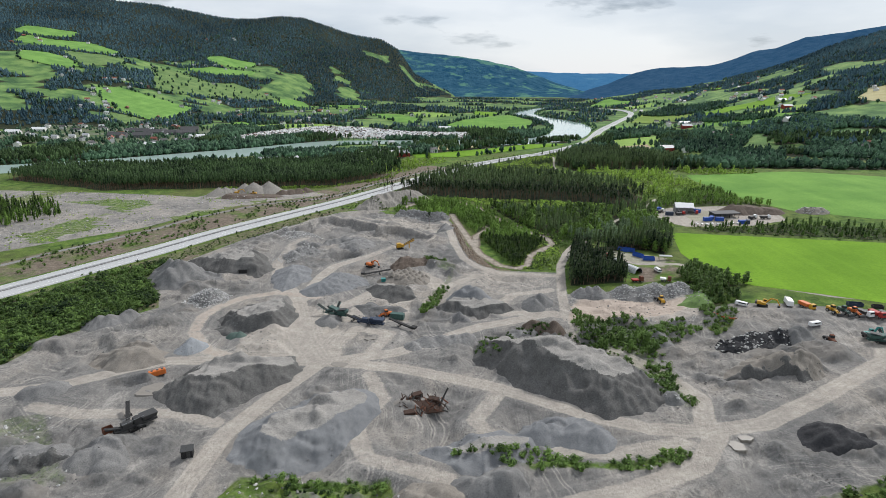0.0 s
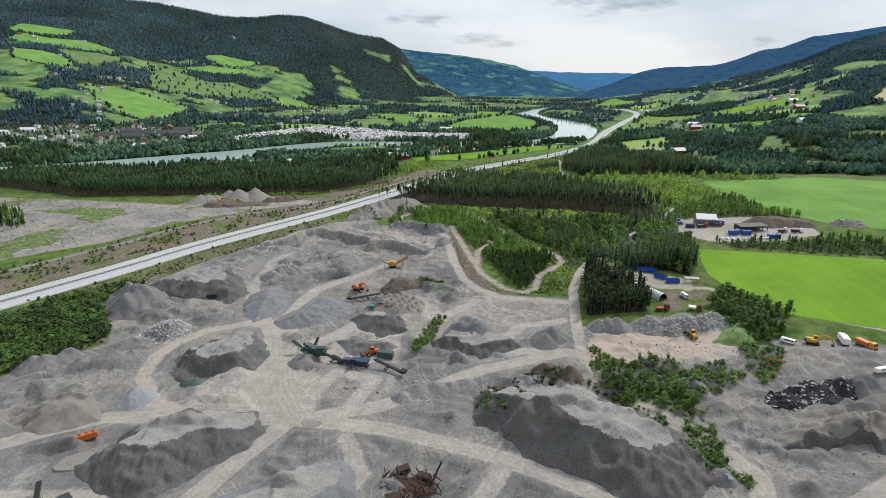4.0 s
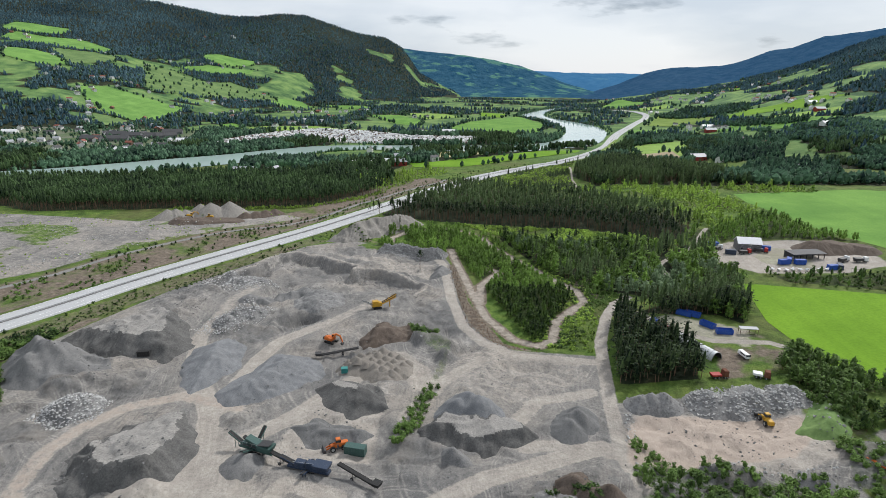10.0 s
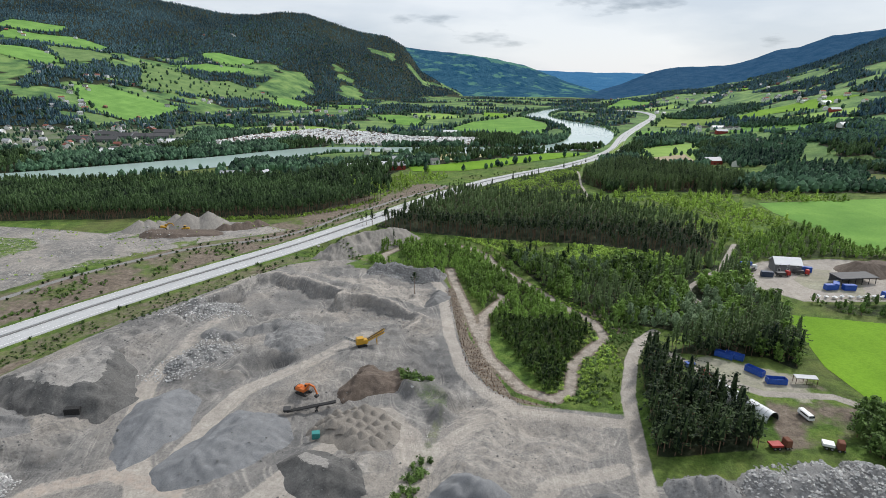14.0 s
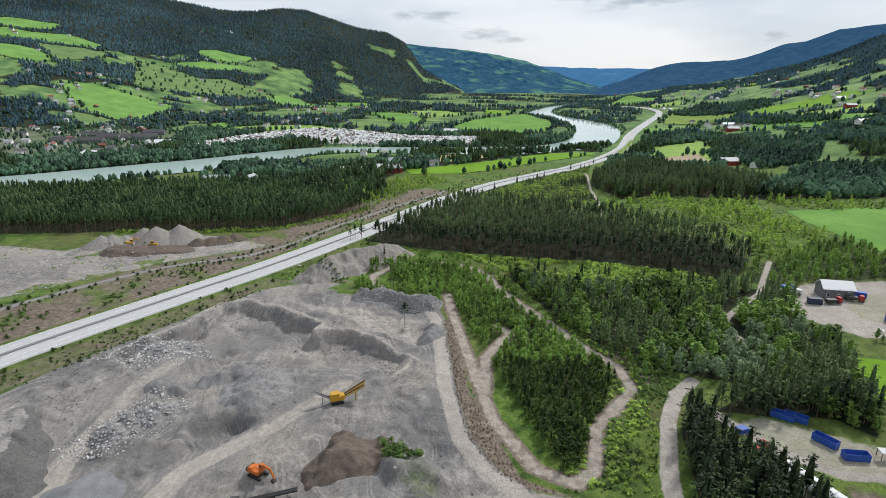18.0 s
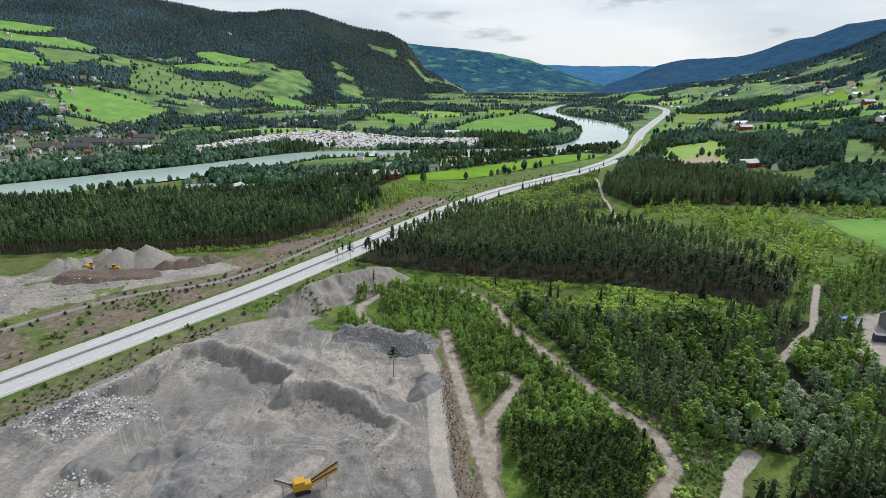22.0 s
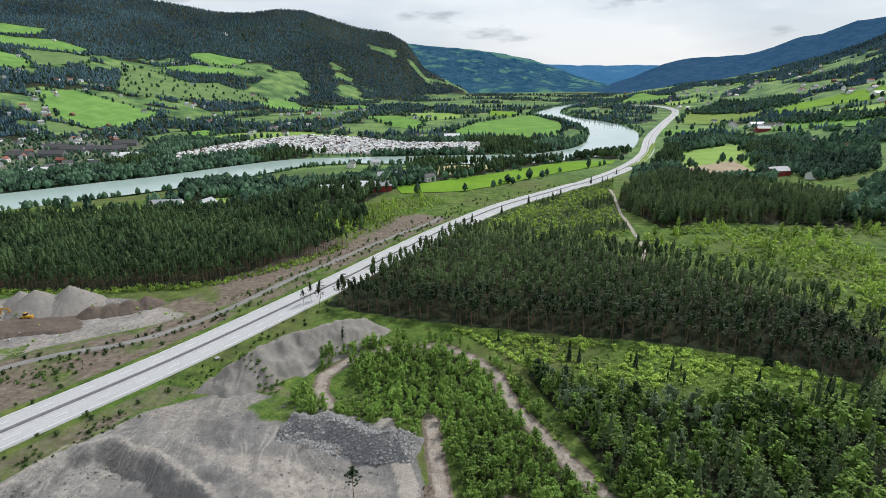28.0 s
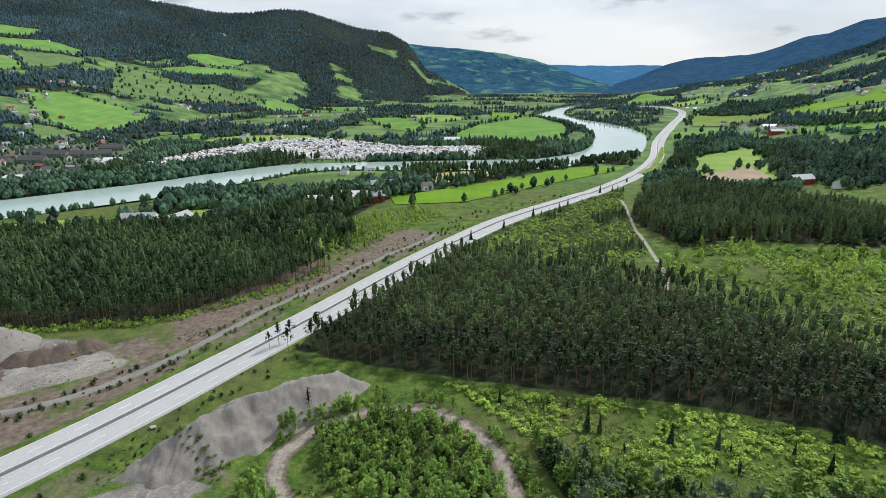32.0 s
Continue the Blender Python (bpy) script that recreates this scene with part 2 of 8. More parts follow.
    return k.m


M["ground"] = mat_ground()


def mat_asphalt():
    k = Nodes("worn pale asphalt", 0.85, 0, 0.25)
    base = k.mix(k.noise(14, 4), (0.42, 0.425, 0.43), (0.5, 0.502, 0.502))
    base = k.mix(k.ramp(k.noise(0.5, 6), (0.4, (0.25, 0.25, 0.25)), (0.6, (0, 0, 0))), base, (0.2, 0.2, 0.205))
    k.color(base)
    k.bump(k.noise(0.06, 3), 0.01, 0.4)
    return k.m


M["asphalt"] = mat_asphalt()
M["paint_white"] = mat_plain("white road paint", (0.75, 0.75, 0.74), (0.82, 0.82, 0.8), 0.5, 0.6)
M["track"] = mat_gravel("packed gravel track", (0.2, 0.195, 0.185), (0.3, 0.29, 0.275), 0.4, False)


def mat_water():
    k = Nodes("slow green river water", 0.1, 0, 0.5)
    k.color(k.mix(k.noise(40, 3), (0.36, 0.48, 0.445), (0.46, 0.57, 0.535)))
    k.bump(k.noise(3.0, 4, 0.6), 0.05, 0.2)
    return k.m


M["water"] = mat_water()


def mat_crop(name, a, b, lines=0.0, turn=0.0):
    k = Nodes(name, 0.9, 0, 0.1)
    base = k.mix(k.ramp(k.noise(45, 4), (0.35, (0, 0, 0)), (0.65, (1, 1, 1))), a, b)
    base = k.mix(k.ramp(k.noise(1.2, 5), (0.35, (0.35, 0.35, 0.35)), (0.6, (0, 0, 0))), base, tuple(v * 0.6 for v in a))
    if lines:
        base = k.mix(k.ramp(k.noise(lines, 2, 0.5, (turn, (1, 0.02, 1))), (0.5, (0, 0, 0)), (0.62, (0.12, 0.12, 0.12))), base, tuple(v * 1.25 for v in b))
    k.color(base)
    k.bump(k.noise(0.5, 4), 0.2, 0.6)
    return k.m


M["crop_lush"] = mat_crop("lush bright green crop", (0.115, 0.235, 0.014), (0.165, 0.31, 0.022), 6, 12)
M["crop_green"] = mat_crop("green meadow", (0.1, 0.225, 0.04), (0.165, 0.315, 0.06), 9, 30)
M["crop_pale"] = mat_crop("pale green meadow", (0.18, 0.3, 0.06), (0.26, 0.38, 0.09), 10, 50)
# both hill greens are bluer to paint in the haze of distance
M["crop_hill"] = mat_crop("green hill hayfield", (0.115, 0.24, 0.055), (0.19, 0.35, 0.085), 14, 25)
M["crop_slope"] = mat_crop("rough green hill pasture", (0.1, 0.175, 0.06), (0.18, 0.265, 0.095))
M["crop_olive"] = mat_crop("olive pasture", (0.12, 0.2, 0.03), (0.2, 0.28, 0.06))
M["crop_yellow"] = mat_crop("dry yellow field", (0.34, 0.3, 0.14), (0.46, 0.42, 0.24), 10, 20)
M["crop_bare"] = mat_crop("bare tan ploughed field", (0.3, 0.24, 0.16), (0.4, 0.33, 0.23), 5, 70)
# ---- terrain ----
def smooth(a):
    a = np.clip(a, 0.0, 1.0)
    return a * a * (3 - 2 * a)


# valley sides: (bearing, elevation of the crest) seen from the middle of the flight
RANGES = [
    # name, crest distance, steepness, bearings, crest elevations, foot bearings, foot distances
    ("west", 3500, 1.15, (-75, -40, -35, -29.3, -23.9, -21.6, -19, -17, -14.6, -12.2, -9.8, -8.1, -7.3, -6.4, -3.7, -2.1, 2),
     (6.2, 6.17, 6.09, 5.81, 4.96, 5.02, 5.37, 5.28, 4.52, 3.82, 3.55, 2.66, 1.61, 0.28, -1.06, -1.84, -3),
     (-75, -40, -30, -20, -8, 0), (1100, 1250, 1550, 1950, 2750, 3200)),
    ("northwest", 4300, 1.3, (-12, -8.1, -4.6, -1.4, 3.3, 4.8, 7.4, 9.6, 13),
     (2.7, 2.56, 2.22, 1.92, 1.16, 0.6, -0.31, -0.91, -1.8), (-12, 13), (3200, 3500)),
    ("north", 4720, 1.0, (-2, 3.2, 4.8, 8, 13.9, 16.8, 22), (0.9, 0.91, 0.65, 0.5, 0.5, 0.2, -0.3), (-2, 22), (4100, 4100)),
    ("northeast", 4250, 1.2, (8, 10.2, 12.8, 15, 17.2, 21.4, 23.3, 25.1, 26.5, 28.6, 31.2, 36, 75),
     (-1.7, -1.2, -0.44, 0.59, 1.01, 1.22, 1.74, 2.5, 2.64, 3.53, 3.79, 4.6, 6), (8, 20, 75), (3300, 2700, 2500)),
    ("east", 2900, 1.2, (10, 14.6, 19.2, 23.1, 26.8, 28.9, 31.3, 36, 75), (-2.2, -1.47, -0.79, 0.02, 1.04, 1.78, 2.94, 4.4, 6),
     (10, 14, 18, 22, 26, 31, 75), (2300, 1900, 1500, 1000, 800, 700, 600)),
]


RIVER = [(-1300, 520), (-900, 545), (-640, 625), (-500, 715), (-430, 780), (-385, 828), (-342, 875), (-300, 940), (-255, 1005), (-190, 1030), (-90, 1040), (0, 1050), (50, 1058), (97, 1088),
         (150, 1142), (186, 1220), (227, 1400), (232, 1540), (215, 1660), (175, 1780), (155, 1890), (160, 1980), (190, 2120), (250, 2300), (350, 2500)]
RIVER_HALF = [60, 55, 45, 40, 43, 44, 42, 38, 30, 24, 33, 38, 34, 31, 37, 37, 41, 41, 33, 30, 36, 30, 22, 20, 20]


def river_near(x, y):
    """Distance to the river's middle line and half its width there."""
    best, half = np.full(np.shape(x), 1e9), np.full(np.shape(x), 30.0)
    for (p, q, h0, h1) in zip(RIVER, RIVER[1:], RIVER_HALF, RIVER_HALF[1:]):
        dx, dy = q[0] - p[0], q[1] - p[1]
        s = np.clip(((x - p[0]) * dx + (y - p[1]) * dy) / (dx * dx + dy * dy), 0, 1)
        d = np.hypot(x - p[0] - s * dx, y - p[1] - s * dy)
        half = np.where(d < best, h0 + (h1 - h0) * s, half)
        best = np.minimum(best, d)
    return best, half


def floor_height(x, y):
    """The valley floor: falling to the river, rising gently to the east."""
    x, y = np.asarray(x, float), np.asarray(y, float)
    u = y - 450 + 0.6 * np.maximum(-x - 100, 0)
    rise = 0.04 * np.clip(x - 20, 0, 300) * np.clip(1 - (y - 600) / 900, 0, 1)
    z = rise - 12 * smooth(u / 700)
    d, half = river_near(x, y)
    k = 1 - smooth((d - half - 2) / 30)
    return z * (1 - k) - 14.5 * k


def waves(x, y, size, seed):
    """Soft irregular swell between -1 and 1."""
    r = np.random.RandomState(seed)
    out = 0
    for k in range(6):
        a, f = r.uniform(0, 6.283), r.uniform(0.6, 1.6) / size * 6.283
        out = out + np.sin((x * np.cos(a) + y * np.sin(a)) * f + r.uniform(0, 6.283))
    return out / 4.0


def big_height(x, y):
    z = floor_height(x, y)
    r = np.hypot(x, y - 200)
    b = np.degrees(np.arctan2(x, y - 200))
    b = np.where(y < 200, np.where(x < 0, -75, 75), b)
    for _, far, power, bs, es, fb, fd in (RANGES[0], RANGES[-1]):
        crest = 99 + far * np.tan(np.radians(np.interp(b, bs, es)))
        foot = np.interp(b, fb, fd)
        s = np.clip((r - foot) / (far - foot), 0, 1)
        up = -13 + (crest + 13) * s ** power - 0.25 * np.maximum(r - far, 0)
        rough = waves(x, y, 520, 5) * 9 + waves(x, y, 210, 6) * 4
        up = up + rough * np.clip(s * 3, 0, 1) * (1 - smooth((s - 0.8) / 0.2))
        up = np.where((b < bs[0]) | (b > bs[-1]), -60, up)
        z = np.where(r > foot, np.maximum(z, up), z)
    return z


TABLES = {}


def vnoise(x, y, size, seed, octaves=4):
    """Smooth value noise between -1 and 1."""
    out, amp, total = 0.0, 1.0, 0.0
    for k in range(octaves):
        if seed + k not in TABLES:
            TABLES[seed + k] = np.random.RandomState(seed + k).uniform(-1, 1, (128, 128))
        table = TABLES[seed + k]
        u, v = np.asarray(x) / size + 37.3 * k, np.asarray(y) / size + 11.7 * k
        i, j = np.floor(u).astype(int), np.floor(v).astype(int)
        fu, fv = u - i, v - j
        fu, fv = fu * fu * (3 - 2 * fu), fv * fv * (3 - 2 * fv)
        a, b = table[i % 128, j % 128], table[(i + 1) % 128, j % 128]
        c, d = table[i % 128, (j + 1) % 128], table[(i + 1) % 128, (j + 1) % 128]
        out = out + amp * ((a * (1 - fu) + b * fu) * (1 - fv) + (c * (1 - fu) + d * fu) * fv)
        total, amp, size = total + amp, amp * 0.5, size * 0.5
    return out / total * 1.6


def inside(poly, x, y):
    x, y = np.asarray(x, float), np.asarray(y, float)
    hit = np.zeros(x.shape, bool)
    for (x0, y0), (x1, y1) in zip(poly, poly[1:] + poly[:1]):
        if y0 != y1:
            hit ^= ((y0 > y) != (y1 > y)) & (x < (x1 - x0) * (y - y0) / (y1 - y0) + x0)
    return hit


def line_distance(line, x, y):
    best = np.full(np.shape(x), 1e9)
    for (x0, y0), (x1, y1) in zip(line, line[1:]):
        dx, dy = x1 - x0, y1 - y0
        s = np.clip(((x - x0) * dx + (y - y0) * dy) / (dx * dx + dy * dy), 0, 1)
        best = np.minimum(best, np.hypot(x - x0 - s * dx, y - y0 - s * dy))
    return best


def depth_in(poly, x, y):
    """Signed distance to the outline, positive inside."""
    d = line_distance(poly + poly[:1], x, y)
    return np.where(inside(poly, x, y), d, -d)


# ---- the plan ----
HIGHWAY = [(-380, -60), (-300, 95), (-240, 208), (-190, 306), (-166, 358), (-138, 409), (-112, 455), (-92, 497), (-72, 543), (-50, 598),
           (-25, 656), (14, 733), (75, 815), (143, 925), (205, 1073), (269, 1296), (381, 1615), (483, 1890), (507, 2008), (499, 2210), (432, 2386), (324, 2430)]
TRACK = [(-330, 150), (-262, 270), (-219, 357), (-198, 405), (-165, 452), (-139, 468), (-122, 489), (-107, 522), (-92, 562), (-61, 630), (-43, 668), (-36, 690)]
HAUL = [
    [(-75, 95), (-71.7, 115.7), (-70.8, 143.3), (-62.1, 168), (-53.8, 187.3), (-28.3, 197.6), (4, 223.9), (36.5, 239.1)],
    [(-53.8, 187.3), (-26.7, 186.5), (3.8, 176.9), (22.2, 168.3), (38.5, 158.6), (53.8, 152.2), (69.6, 151.2), (87.5, 155.1), (111.7, 170.1), (148.5, 195.4), (160, 215)],
    [(69.6, 151.2), (74.5, 168.9), (68.4, 183.5), (55.1, 201.8)],
    [(72.4, 149.9), (62.5, 135.5), (42, 125.2), (20, 118)],
    [(-175, 152), (-153.4, 159.3), (-137.9, 164.5), (-124.8, 174.7), (-109.7, 184.7), (-85.5, 187.3), (-53.8, 187.3)],
    [(-53.8, 187.3), (-66, 205), (-73, 228), (-80, 246), (-90, 262), (-100, 277), (-108, 297), (-110, 318), (-112, 338), (-108, 356)],
    [(-78, 248), (-79, 262), (-78.6, 281.5), (-75.9, 297.8), (-67.8, 308.9), (-58, 322), (-45, 345)],
    [(-66, 232), (-59.8, 240), (-53.5, 249), (-46.9, 261.3), (-39, 274), (-28, 286), (-19, 280), (-15.2, 267)],
    [(-51.5, 204), (-47, 218), (-33, 214.5), (-38.3, 193.2)],
    [(-136, 152), (-117, 149), (-90, 152), (-76, 148)],
    [(-20, 250), (-10, 273), (2, 290)],
    [(-73, 250), (-93, 255.5), (-106.8, 248.1), (-114, 237), (-116, 224.5), (-112.5, 209), (-100, 194), (-85.5, 187.3)],
    [(40, 236), (30, 240), (15, 238), (10, 244), (20, 262), (38, 268)],
    [(-35, 180), (-28, 165), (-34, 150), (-28, 135), (-5, 128)],
    [(10, 172), (2, 155), (10, 143), (40, 140), (62, 146)],
]
LANE = [(70, 354), (62, 345), (55.7, 331), (48.6, 306), (45.2, 280), (42.7, 256), (41.5, 232), (43, 222)]
RIM_ROAD = [(-30, 425), (-18.8, 397.6), (-11.7, 345.8), (-5.2, 317.5), (3.2, 303.4), (14.2, 294), (28.5, 291.9), (43, 289.2)]
TRAILS = [
    [(-16.5, 427), (-14, 412), (-10.5, 395), (-3, 360), (4, 329), (14.9, 307.6), (25, 302.1), (30.5, 308), (33.8, 325.9), (49.3, 348), (47.4, 363.7), (39.2, 376.1),
     (30.6, 394.4), (15.3, 422), (7.3, 438), (3.1, 455), (-5, 466), (-17, 475), (-34, 474), (-48, 464), (-55.6, 450), (-54, 440), (-48, 432)],
    [(1.8, 345), (1.7, 368), (8, 382), (11.5, 389), (5.4, 394.6)],
]
SIDE_PATHS = [
    [(150, 478), (136, 453), (125, 432), (115, 422), (102, 407), (96, 397), (98, 382)],
    [(106, 800), (104, 774), (94, 695), (90.6, 643), (87.8, 603), (82, 580)],
]
YARD_ROAD = [(70, 335), (80, 318), (92, 308), (112, 306), (122, 296), (140, 274), (165, 258), (190, 250)]
QUARRY = [(-200, 60), (-185, 150), (-167, 178), (-164, 200), (-140, 233), (-150, 250), (-167, 270), (-160, 300), (-146, 345), (-124, 388), (-104, 425), (-82, 440), (-60, 434),
          (-40, 428), (-20, 414), (-15, 398), (-8, 346), (-2, 320), (5, 307), (15, 298), (30, 296), (44, 294), (46, 262), (56, 264), (104, 270), (108, 245),
          (118, 250), (140, 249), (178, 240), (215, 205), (230, 60)]
GREENS = [
    [(-27, 316), (-15, 310), (-8, 299), (-9, 285), (-12, 263), (-17, 238), (-24, 236), (-17, 265), (-13, 290), (-24, 303)],
    [(-6, 139), (19, 138), (42, 136.5), (61, 142), (61, 138), (48, 133), (11, 130), (-5, 134)],
    [(41, 236), (54, 227), (68, 205), (74, 172), (70, 162), (63, 165), (52, 196), (41, 218)],
    [(45, 245), (43, 230), (56, 214), (72, 203), (95, 222), (80, 226), (56, 231)],
    [(103, 268), (112, 262), (116, 240), (108, 225), (98, 216), (96, 226), (100, 240), (98, 256)],
    [(-60, 126), (-20, 128), (-14, 116), (-45, 108), (-66, 112)],
    [(-130, 150), (-100, 118), (-150, 108), (-168, 140)],
    [(70, 122), (140, 138), (150, 100), (60, 95)],
    [(115, 214), (128, 217), (134, 213), (120, 209)],
    [(-75, 429), (-66, 421), (-56, 423), (-50, 428), (-54, 436), (-66, 440)],
]
HOLE = [(-84, 318), (-83, 312.5), (-74, 311), (-63, 314.5), (-65, 322), (-74, 325)]
WEST_YARD = [(-470, 500), (-378, 494), (-240, 476), (-225, 512), (-160, 514), (-128, 497), (-139, 484), (-168, 462), (-204, 413), (-226, 367), (-280, 300), (-340, 320), (-440, 420)]
BANK_BROWN = [(-124, 494), (-124, 524), (-90, 602), (-58, 689), (-42, 680), (-62, 634), (-92, 567), (-110, 524)]
FELLED = [(-18, 398), (-13, 400), (-4, 345), (11, 303), (24, 297), (13, 299), (5, 304), (-4, 320), (-9, 348)]
PIT = [(-131, 352), (-119, 381), (-113, 404), (-102, 408), (-82, 401), (-66.5, 388), (-66, 377), (-52, 381), (-36, 374), (-26, 361), (-30, 349), (-60, 340), (-100, 335)]
YARD = [(129, 407), (135, 430), (150, 444), (189, 449), (225, 440), (215, 398), (186, 387), (144, 387)]
MACHINE_YARD = [(106, 238), (118, 250), (140, 249), (178, 240), (200, 215), (160, 196), (140, 212), (118, 222)]


def spoil_places():
    """Where loose spoil was tipped and dozed, off the roads and the level aprons."""
    r = np.random.RandomState(171)
    out = []
    level = [[(-14, 246), (46, 246), (46, 300), (-6, 302)], [(42, 226), (102, 228), (102, 260), (42, 260)], MACHINE_YARD, [(-62, 222), (-22, 222), (-22, 250), (-62, 250)], [(-120, 250), (-14, 250), (-14, 300), (-100, 300)]]
    for _ in range(900):
        x, y = r.uniform(-178, 135), r.uniform(112, 305)
        a = r.uniform(4.5, 12.5)
        b, turn, tall, cut = a * r.uniform(0.45, 0.8), r.uniform(-40, 50), r.uniform(0.9, 3.2), r.uniform() < 0.55
        p, q = np.array([x]), np.array([y])
        if depth_in(QUARRY, p, q)[0] < 5 or min(line_distance(l, p, q)[0] for l in HAUL) < 5 + 0.5 * a or any(inside(g, p, q)[0] for g in level):
            continue
        if any(math.hypot(x - o[0], y - o[1]) < 0.62 * (a + o[2]) for o in out):
            continue
        out.append((x, y, a, b, turn, tall, cut))
    return out


SPOIL = spoil_places()


def spoil(x, y):
    """Height of the tipped spoil over the quarry floor."""
    wx, wy = x + vnoise(x, y, 8, 173, 3) * 1.8, y + vnoise(x, y, 8, 177, 3) * 1.8
    z = np.zeros(np.shape(x))
    for cx, cy, a, b, turn, tall, cut in SPOIL:
        k = (np.abs(wx - cx) < a) & (np.abs(wy - cy) < a)
        if not k.any():
            continue
        c, s = math.cos(radians(turn)), math.sin(radians(turn))
        dx, dy = wx[k] - cx, wy[k] - cy
        u, v = dx * c + dy * s, -dx * s + dy * c
        p = (1 - np.hypot(u / a, v / b)) * b * 0.75
        p = np.minimum(p, tall + 0.12 * u + vnoise(x[k], y[k], 5, 181, 2) * 0.35)
        if cut:
            p = np.minimum(p, (dy + 0.28 * b + vnoise(x[k], y[k], 4.5, 183, 2) * 1.6) * 1.3)
        z[k] = np.maximum(z[k], p)
    return z


def quarry_relief(x, y):
    z = np.zeros(np.shape(x))
    q = depth_in(QUARRY, x, y)
    soft = smooth((q + 2) / 12)
    z = z + soft * (vnoise(x, y, 42, 11, 3) * 0.9 + vnoise(x, y, 11, 15, 4) * 0.3 + np.abs(vnoise(x, y, 5, 19, 3)) * 0.22)
    steps_ = vnoise(x, y, 26, 111, 3) * 3.0
    bank = np.floor(steps_) + smooth((steps_ - np.floor(steps_) - 0.5) * 4.5 + 0.5)
    gully = np.clip(np.abs(vnoise(x, y, 18, 115, 3)), 0, 0.25) * 4 - 1
    z = z + smooth((q - 4) / 10) * (bank * 0.9 + gully * 0.35 + (0.3 - np.abs(vnoise(x, y, 9, 119, 3))) * 0.9 + (0.25 - np.abs(vnoise(x, y, 3.6, 123, 2))) * 0.35)
    tipped = spoil(x, y)
    z = z + tipped - np.where(tipped > 0.2, np.abs(vnoise(x, y, 2.6, 187, 2)) * 0.3, 0)
    pit = depth_in(PIT, x + vnoise(x, y, 10, 21, 4) * 2.6, y + vnoise(x, y, 10, 25, 4) * 2.6)
    z = z - 4.6 * np.clip(pit / 2.2, 0, 1) * smooth((y - 338 - 0.15 * (x + 80)) / 34) + 0.7 * smooth((pit + 6) / 5) * smooth(-pit / 1.5)
    hole = depth_in(HOLE, x + vnoise(x, y, 5, 23, 3), y + vnoise(x, y, 5, 27, 3))
    z = z - np.clip(hole * 1.3, 0, 3.6) + 0.8 * smooth((hole + 3) / 2.5) * smooth(-hole / 0.8)
    cut = depth_in(GREENS[0], x, y)
    z = z + 3.0 * smooth((cut + 3) / 5) * 0.7
    way = np.minimum.reduce([line_distance(l, x, y) for l in HAUL])
    z = z * (0.12 + 0.88 * smooth((way - 4) / 6))
    z = z + 0.55 * np.exp(-((way - 4.7) / 0.8) ** 2) * np.clip(0.4 + vnoise(x, y, 14, 127, 3), 0, 1) * soft
    west = depth_in(WEST_YARD, x, y)
    z = z + smooth(west / 8) * vnoise(x, y, 16, 31, 4) * 0.5
    wood = (1 - smooth((q + 10) / 10)) * (1 - smooth(west / 8))
    z = z + wood * vnoise(x, y, 30, 41, 4) * 0.5 * np.clip(1 - (np.abs(y - 300) - 500) / 300, 0, 1)
    return z * (1 - smooth((depth_in(FIELDS[0][0], x, y) + 7) / 6)) * (1 - smooth((depth_in(FIELDS[1][0], x, y) + 7) / 6))


def height(x, y):
    x, y = np.asarray(x, float), np.asarray(y, float)
    z = big_height(x, y)
    near = (np.abs(x) < 480) & (y > -100) & (y < 900)
    if near.any():
        z = np.array(z)
        z[near] += quarry_relief(x[near], y[near])
        road = np.minimum(line_distance(HIGHWAY[:13], x[near], y[near]), 1e9)
        k = 1 - smooth((road - 11) / 8)
        flat = floor_height(x[near], y[near]) + 0.8
        z[near] = z[near] * (1 - k) + flat * k
    return z

